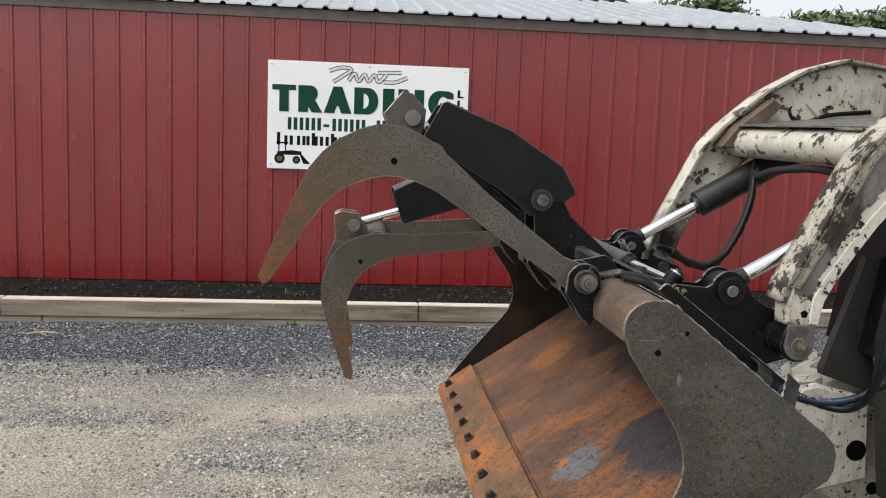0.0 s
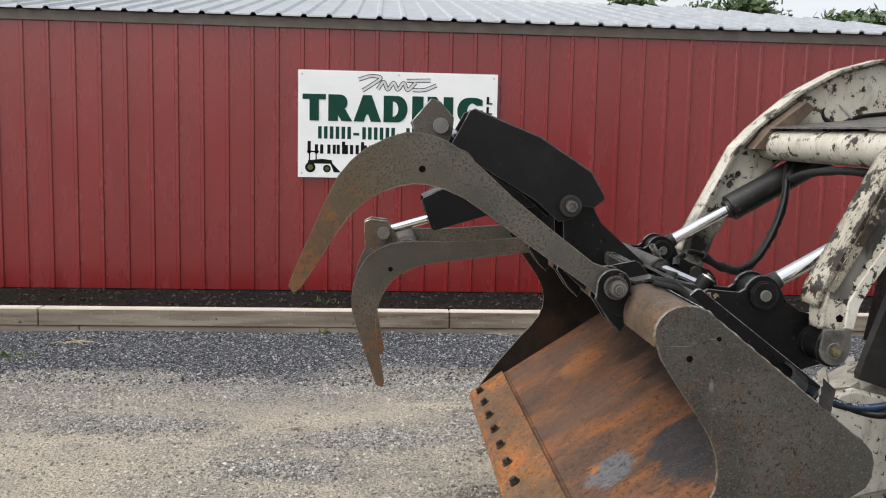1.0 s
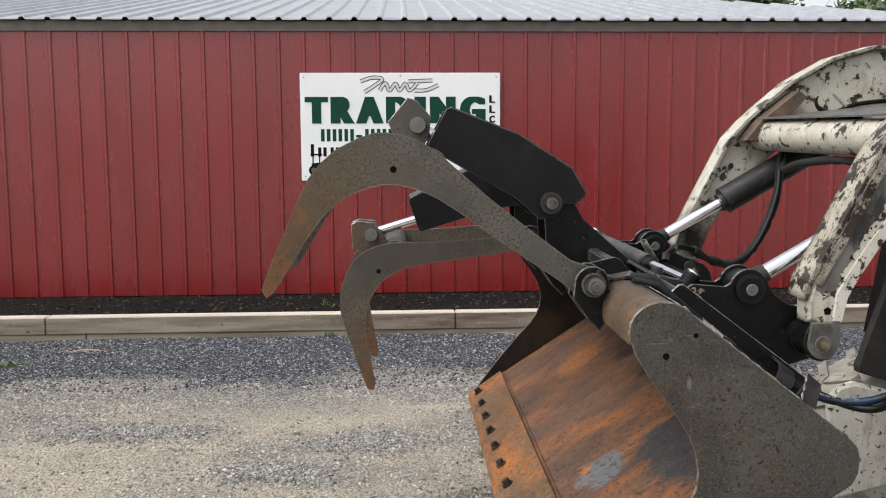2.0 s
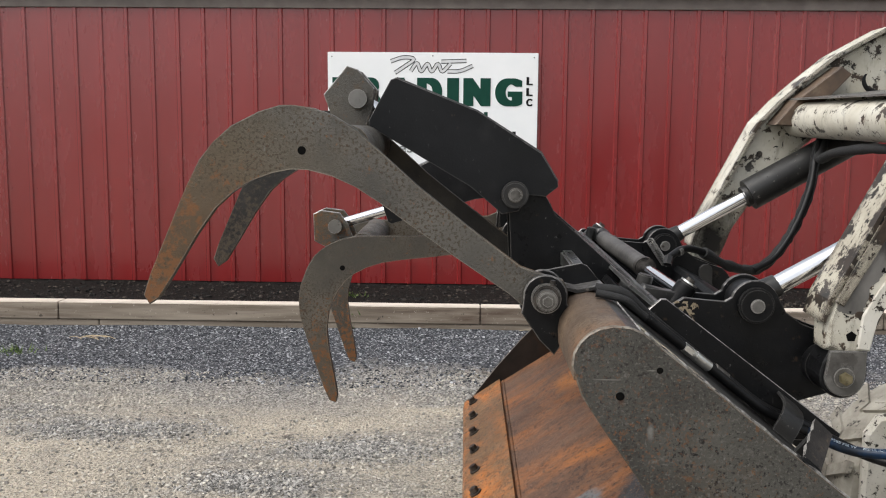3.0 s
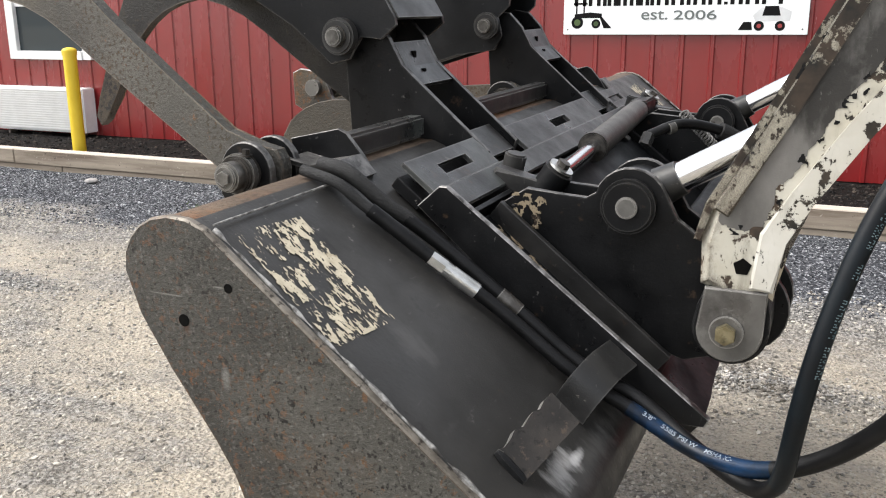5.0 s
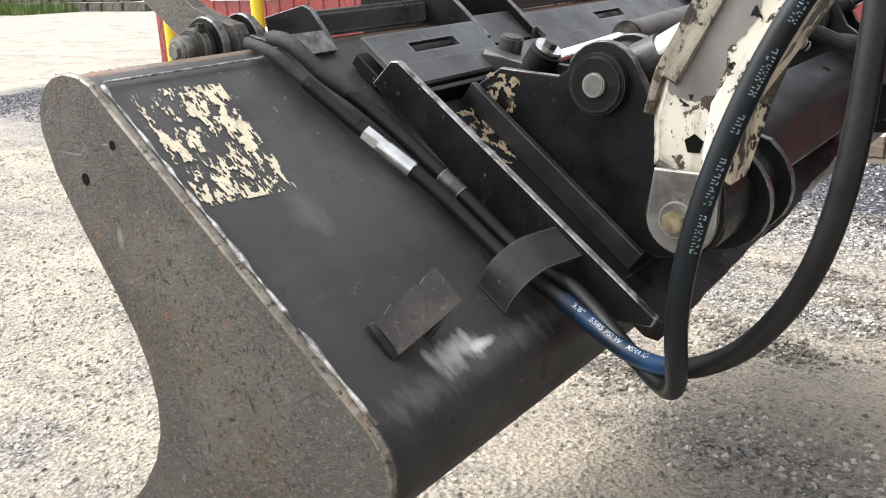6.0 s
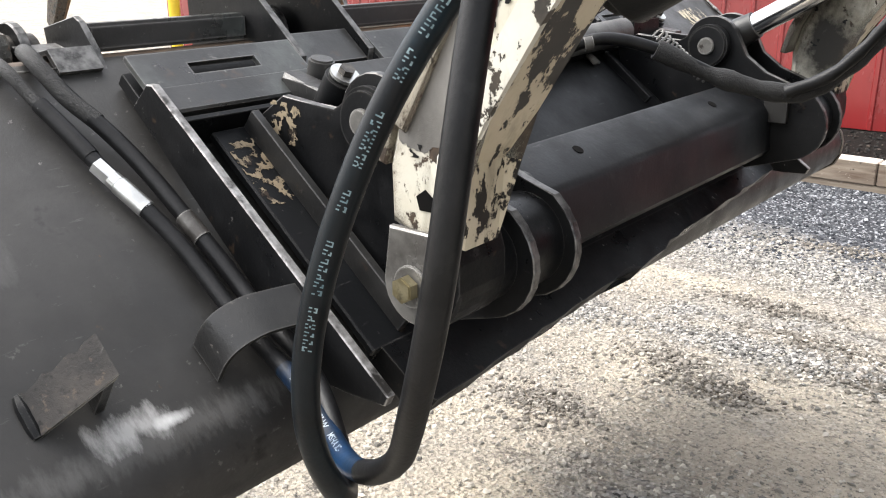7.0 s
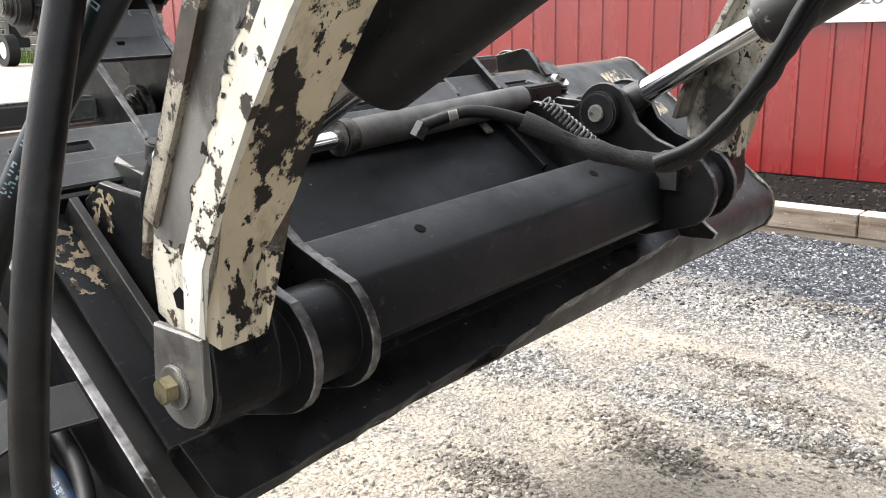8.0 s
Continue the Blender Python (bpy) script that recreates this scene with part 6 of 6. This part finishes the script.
        pts.append(c + 0.0105 * (math.cos(a) * e1 + math.sin(a) * ax.cross(e1)))
    part("spring", hose(pts, 0.0023, 6, 1), GREY_WORN, lock, "bare coil spring")
    # machine behind the arms: body, lower front, tyres
    cab = [(1.78, 0.20), (1.74, 0.62), (1.72, 0.80), (1.82, 1.36), (1.92, 1.75), (3.2, 1.75), (3.4, 1.2), (3.4, 0.2)]
    part("machine_body", plate(cab, 3.0, 3.19, 0.02), BLACK_DUSTY, g, "dark lower cab front")
    upper = [(1.74, 0.72), (1.86, 1.36), (1.95, 1.75), (3.2, 1.75), (3.4, 1.2), (3.4, 0.72)]
    part("cab_side", plate(upper, 2.62, 2.998, 0.02), BLACK, g, "dark cab side above the wheels")
    part("cab_side", plate(upper, 3.192, 3.56, 0.02), BLACK, g, "dark cab side above the wheels")
    flap = [(1.740, 1.082), (1.709, 0.926), (1.672, 0.840), (1.633, 0.728), (1.600, 0.645), (1.604, 0.620), (1.677, 0.598), (1.810, 0.553), (1.830, 1.082)]
    part("front_flap", plate(flap, 3.310, 3.350, 0.008), FLAP_BLACK, g, "dusty black rubber flap before the cab")
    step = [(1.494, 0.12), (1.496, 0.512), (1.532, 0.566), (1.592, 0.582), (1.814, 0.527), (1.830, 0.20)]
    front = part("front_panel", plate(step, 3.310, 3.349, 0.012), RIM_WHITE, g, "speckled white lower front panel")
    part("tow_hole", rod((1.772, 3.3094, 0.318), (1.772, 3.325, 0.318), 0.042, seg=24), BORE, front, "dark round hole")
    for wx in (1.82, 2.72):
        tyre_part(g, wx, 0.31, 3.36, 3.62, 0.37, -1)
    for wx in (2.42, 3.22):
        tyre_part(g, wx, 0.31, 2.70, 2.98, 0.37, -1)
    tagged(g, "compact wheeled loader with chipped white arms and black coupler", "skid loader")
    return g


def tyre_part(g, cx, cz, y0, y1, r, s):
    bm = bmesh.new()
    prof = [(y0 + 0.03, r * 0.55), (y0, r * 0.72), (y0 + 0.012, r * 0.90), (y0 + 0.04, r * 0.965), (y1 - 0.04, r * 0.965), (y1 - 0.012, r * 0.90), (y1, r * 0.72), (y1 - 0.03, r * 0.55)]
    seg, rings = 40, []
    for k in range(seg):
        a = 2 * math.pi * k / seg
        rings.append([bm.verts.new((cx + rr * math.cos(a), y, cz + rr * math.sin(a))) for y, rr in prof])
    for k in range(seg):
        p, q = rings[k], rings[(k + 1) % seg]
        for j in range(len(prof) - 1):
            bm.faces.new((p[j], p[j + 1], q[j + 1], q[j]))
    t = part("tyre", bm, TYRE, g, "dusty mud-caked tyre with chevron lugs", smooth=True)
    mid = (y0 + y1) / 2
    for half in (0, 1):
        ya, yb = (y0 + 0.004, mid - 0.005) if half == 0 else (mid + 0.005, y1 - 0.004)
        da = 0.16 if half == 0 else -0.16
        lug = bmesh.new()
        vs = [lug.verts.new((rr * math.cos(ang), y, rr * math.sin(ang))) for rr in (r * 0.95, r) for ang, y in ((0, ya), (0.11, ya), (0.11 + da, yb), (da, yb))]
        for f in ((0, 1, 2, 3), (4, 5, 6, 7), (0, 1, 5, 4), (1, 2, 6, 5), (2, 3, 7, 6), (3, 0, 4, 7)):
            lug.faces.new([vs[i] for i in f])
        first = part("lug", lug, TYRE, t)
        first.matrix_parent_inverse = Matrix()
        for k in range(18):
            ob = first if k == 0 else new("lug", first.data)
            ob.parent = t
            ob.matrix_parent_inverse = Matrix()
            ob.location = (cx, 0, cz)
            ob.rotation_euler = (0, -2 * math.pi * (k + 0.5 * half) / 18, 0)
    rim = part("rim", rod((cx, y0 + 0.03, cz), (cx, y1 - 0.03, cz), r * 0.76, seg=40, bevel=0.012), RIM_WHITE, t, "speckled white wheel rim", smooth=True)
    ys = (y0 + 0.0285, y0 + 0.04) if s < 0 else (y1 - 0.04, y1 - 0.0285)
    for k in range(4):
        a = radians(120 + 90 * k)
        hx, hz = cx + 0.17 * math.cos(a), cz + 0.17 * math.sin(a)
        part("hand_hole", rod((hx, ys[0], hz), (hx, ys[1], hz), 0.027, seg=20), BORE, rim, "dark round hole in the rim")


build_loader()


# ---- hoses ----
PRINT = plain("faded_print", (0.07, 0.12, 0.14), (0.20, 0.27, 0.29), 60, 0.5)
PRINT_PALE = plain("pale_print", (0.30, 0.36, 0.42), (0.55, 0.60, 0.64), 60, 0.5)


def hose_text(text, points, start, end, face, parent, material):
    """Readable print bent round a hose, running along it."""
    flat = lettering(text, 0.0, end - start, -0.0034, 0.0034, material, parent, "print_line", 0.012)
    path = smooth_path(points, 24)
    along = [0.0]
    for p, q in zip(path, path[1:]):
        along.append(along[-1] + (q - p).length)
    for v in flat.data.vertices:
        u = min(start + v.co.x, along[-1] - 0.001)
        i = max(k for k in range(len(path) - 1) if along[k] <= u)
        d = (path[i + 1] - path[i]).normalized()
        out = (face - d * face.dot(d)).normalized()
        w = out.cross(d)
        a = v.co.z / 0.0109
        v.co = path[i] + d * (u - along[i]) + (out * math.cos(a) + w * math.sin(a)) * 0.0112


def print_row(points, start, end, face, parent, material, seed):
    """Worn print along a hose: short bars of letter size in broken groups, on the side that looks towards face."""
    rng = random.Random(seed)
    path = smooth_path(points, 16)
    along = [0.0]
    for p, q in zip(path, path[1:]):
        along.append(along[-1] + (q - p).length)

    def at(u):
        i = max(k for k in range(len(path) - 1) if along[k] <= u)
        d = (path[i + 1] - path[i]).normalized()
        return path[i] + d * (u - along[i]), d

    u = start
    while u < end:
        for _ in range(rng.randint(3, 7)):
            if u + 0.005 > min(end, along[-1] - 0.001):
                break
            p, d = at(u)
            out = (face - d * face.dot(d)).normalized()
            w = d.cross(out)
            tall = rng.choice((0.0026, 0.0032, 0.0036))
            bm = bmesh.new()
            for f0, f1, lo, hi in ((0, 0.0011, -1, 1), (0.0011, 0.0030, *rng.choice(((0.6, 1), (-1, -0.6), (-0.2, 0.2)))), (0.0030, 0.0040, *rng.choice(((-1, 1), (-1, 0), (0, 1))))):
                bm.faces.new([bm.verts.new(p + d * f + w * tall * k + out * (math.sqrt(0.0109 ** 2 - (tall * k) ** 2) + 0.0003)) for f, k in ((f0, lo), (f1, lo), (f1, hi), (f0, hi))])
            part("print_bar", bm, material, parent)
            u += rng.uniform(0.0056, 0.0066)
        u += rng.uniform(0.006, 0.022)


def build_hoses():
    h = bare("hydraulic_hose", 0.9, 2.39, 0.9)
    lead = [(0.485, 2.330, 1.150), back(0.017, 2.324, 0.014), back(0.058, 2.332, 0.013), back(0.117, 2.345, 0.013), back(0.20, 2.360, 0.014), back(0.256, 2.376, 0.014), back(0.33, 2.390, 0.014), back(0.43, 2.390, 0.016)]
    tail = [(0.939, 2.390, 0.854), (1.008, 2.378, 0.820), (1.066, 2.347, 0.819), (1.126, 2.315, 0.836), (1.186, 2.295, 0.878), (1.224, 2.266, 0.928), (1.258, 2.240, 0.985), (1.280, 2.238, 1.070), (1.283, 2.258, 1.195), (1.277, 2.311, 1.360), (1.290, 2.360, 1.536), (1.36, 2.440, 1.66)]
    run = eased(smooth_path(lead[3:] + tail, 8))
    cut, blue_end = 8 * len(lead[3:]), 8 * (len(lead[3:]) + 3)
    part("hose", hose(run[:cut + 1], 0.0097, 14, 1), RUBBER, h, smooth=True)
    part("hose", hose(run[cut:blue_end + 1], 0.0109, 14, 1), BLUE_HOSE, h, "dark hose with a blue printed band", smooth=True)
    part("hose", hose(run[blue_end:], 0.0109, 14, 1), RUBBER, h, smooth=True)
    hose_text('3/8"   5585 PSI W', run[cut:blue_end + 9:4], 0.020, 0.105, Vector((0.30, -0.55, 0.80)), h, PRINT_PALE)
    hose_text("MSHA IC-", run[cut:blue_end + 9:4], 0.118, 0.160, Vector((0.30, -0.55, 0.80)), h, PRINT_PALE)
    part("hard_line", hose(lead[:4], 0.0078, 12, 8), SLEEVE, h, "thin black line", smooth=True)
    part("sleeve", hose([back(0.075, 2.336, 0.0135), back(0.12, 2.346, 0.0135), back(0.165, 2.354, 0.014)], 0.0104, 14, 8), RUBBER, h, smooth=True)
    c, d = back(0.222, 2.3665, 0.014), (back(0.256, 2.376, 0.014) - back(0.20, 2.360, 0.014)).normalized()
    part("fitting", rod(c - d * 0.012, c + d * 0.034, 0.0113, seg=20, bevel=0.0015), FITTING, h, "bright plated hose fitting", smooth=True)
    part("fitting_nut", rod(c - d * 0.046, c - d * 0.022, 0.0110, seg=6), FITTING, h)
    part("fitting_neck", rod(c - d * 0.022, c - d * 0.012, 0.0104, seg=16), FITTING, h)
    tagged(h, "black and blue hydraulic hose looping from bucket to arm", "hydraulic hose", "grapple hoses")

    h2 = bare("hydraulic_hose", 0.9, 2.42, 0.9)
    lead = [(0.490, 2.372, 1.152), back(0.011, 2.358, 0.020), back(0.069, 2.368, 0.018), back(0.117, 2.386, 0.017), back(0.196, 2.404, 0.017), back(0.285, 2.411, 0.017), back(0.351, 2.418, 0.017), back(0.43, 2.418, 0.018)]
    tail = [(0.938, 2.412, 0.864), (0.990, 2.397, 0.835), (1.050, 2.362, 0.812), (1.106, 2.318, 0.806), (1.136, 2.278, 0.840), (1.144, 2.238, 0.918), (1.160, 2.238, 1.029), (1.200, 2.269, 1.165), (1.256, 2.308, 1.268), (1.341, 2.345, 1.384), (1.41, 2.40, 1.52), (1.46, 2.45, 1.66)]
    run = eased(smooth_path(lead + tail, 8))
    cut = 8 * (len(lead) + 4)
    part("hose", hose(run[:cut + 1], 0.0102, 14, 1), RUBBER, h2, smooth=True)
    part("hose", hose(run[cut:], 0.0109, 14, 1), NAVY_HOSE, h2, "dark navy hose with faded print", smooth=True)
    print_row(run[cut::4], 0.16, 0.50, Vector((0.62, -0.62, 0.35)), h2, PRINT, 9)
    part("sleeve", hose(lead[:4], 0.0108, 14, 8), SLEEVE, h2, "black braided sleeve", smooth=True)
    part("crimp", rod(back(0.275, 2.4102, 0.017), back(0.315, 2.414, 0.017), 0.0114, seg=18, bevel=0.002), GREY_WORN, h2, "scuffed crimp collar", smooth=True)
    tagged(h2, "black and navy hydraulic hose turning up tightly beside the arm", "hydraulic hose", "grapple hoses")

    bundle = [(0.805, 3.10, 1.103), (0.86, 3.15, 1.122), (0.93, 3.20, 1.105), (1.02, 3.26, 1.058), (1.12, 3.317, 1.035), (1.189, 3.338, 1.077), (1.255, 3.365, 1.165), (1.31, 3.40, 1.28), (1.345, 3.46, 1.38), (1.38, 3.52, 1.43)]
    h3 = bare("hose_bundle", 1.0, 3.3, 1.0)
    part("hose_end", hose(bundle[:4], 0.0105, 12, 8), RUBBER, h3, smooth=True)
    part("sleeve", hose(bundle[2:], 0.0150, 12, 8, wobble=0.35), SLEEVE, h3, smooth=True)
    part("sleeve", hose([(x - 0.006, y - 0.016, z + 0.008 + 0.01 * math.sin(9 * x)) for x, y, z in bundle[4:]], 0.011, 12, 8, wobble=0.3), RUBBER, h3, smooth=True)
    part("elbow", rod((0.800, 3.09, 1.085), (0.806, 3.102, 1.106), 0.013, seg=6), BLACK_DUSTY, h3)
    part("ferrule", rod((0.838, 3.127, 1.114), (0.848, 3.137, 1.117), 0.0118, seg=18), GREY_WORN, h3, "bright ferrule", smooth=True)
    part("hose", hose([(1.385, 3.50, 1.425), (1.335, 3.40, 1.375), (1.315, 3.24, 1.400), (1.325, 3.02, 1.420), (1.36, 2.85, 1.415), (1.42, 2.66, 1.40)], 0.0145, 12, 8, wobble=0.25), SLEEVE, h3, smooth=True)
    tagged(h3, "black braided sleeve bundling hoses under the arm tube", "hose bundle")


build_hoses()


# ---- trees behind the roof ----
def build_tree(x, y, h, seed):
    rng = random.Random(seed)
    t = bare("tree", x, y, -0.05)
    bm = rod((x, y, -0.1), (x, y, h * 0.45), 0.22, 0.12, seg=10)
    tops = []
    for k in range(9):
        a, r = rng.uniform(0, 6.28), rng.uniform(0.2, h * 0.14)
        z = rng.uniform(h * 0.6, h * 0.93)
        e = Vector((x + r * math.cos(a), y + r * math.sin(a), z))
        rod((x, y, h * rng.uniform(0.3, 0.45)), e, 0.07, 0.02, seg=6, bm=bm)
        tops.append(e)
    part("trunk", bm, BARK, t)
    verts, faces = [], []
    for e in tops:
        for _ in range(650):
            v = Vector((rng.gauss(0, 1), rng.gauss(0, 1), rng.gauss(0, 0.7)))
            p = e + v * h * 0.055
            s = rng.uniform(0.12, 0.26)
            u = Vector((rng.uniform(-1, 1), rng.uniform(-1, 1), rng.uniform(-1, 1))).normalized()
            w = u.orthogonal().normalized()
            k = len(verts)
            verts += [p + u * s, p + w * s * 0.6, p - u * s, p - w * s * 0.6]
            faces.append((k, k + 1, k + 2, k + 3))
    me = bpy.data.meshes.new("crown")
    me.from_pydata([v[:] for v in verts], [], faces)
    me.materials.append(LEAF)
    c = new("crown", me)
    c.parent = t
    c.matrix_parent_inverse = Matrix.Translation((-x, -y, 0.05))
    tagged(t, "leafy green tree behind the shed", "tree")


for i, (x, y, h) in enumerate(((10.0, 38, 8.7), (13.2, 38, 8.5), (15.0, 38, 8.6), (20.0, 38, 8.5), (22.6, 38, 8.2), (24.4, 38, 8.6))):
    build_tree(x, y, h, 40 + i)


# ---- the machine leans a little on the uneven yard ----
LEAN = {"grapple_bucket": 0.020, "grapple_claw": 0.014, "skid_loader": 0.030, "hydraulic_hose": 0.014, "hose_bundle": 0.026}
moved = set()
for ob in scene.objects:
    root = ob
    while root.parent:
        root = root.parent
    if ob.type != "MESH" or ob.data.name in moved or root.name.split(".")[0] not in LEAN:
        continue
    if ob.name.split(".")[0] in ("tyre", "lug", "rim", "hand_hole"):
        continue
    moved.add(ob.data.name)
    for v in ob.data.vertices:
        v.co.z += LEAN[root.name.split(".")[0]] * (v.co.y - 2.30)
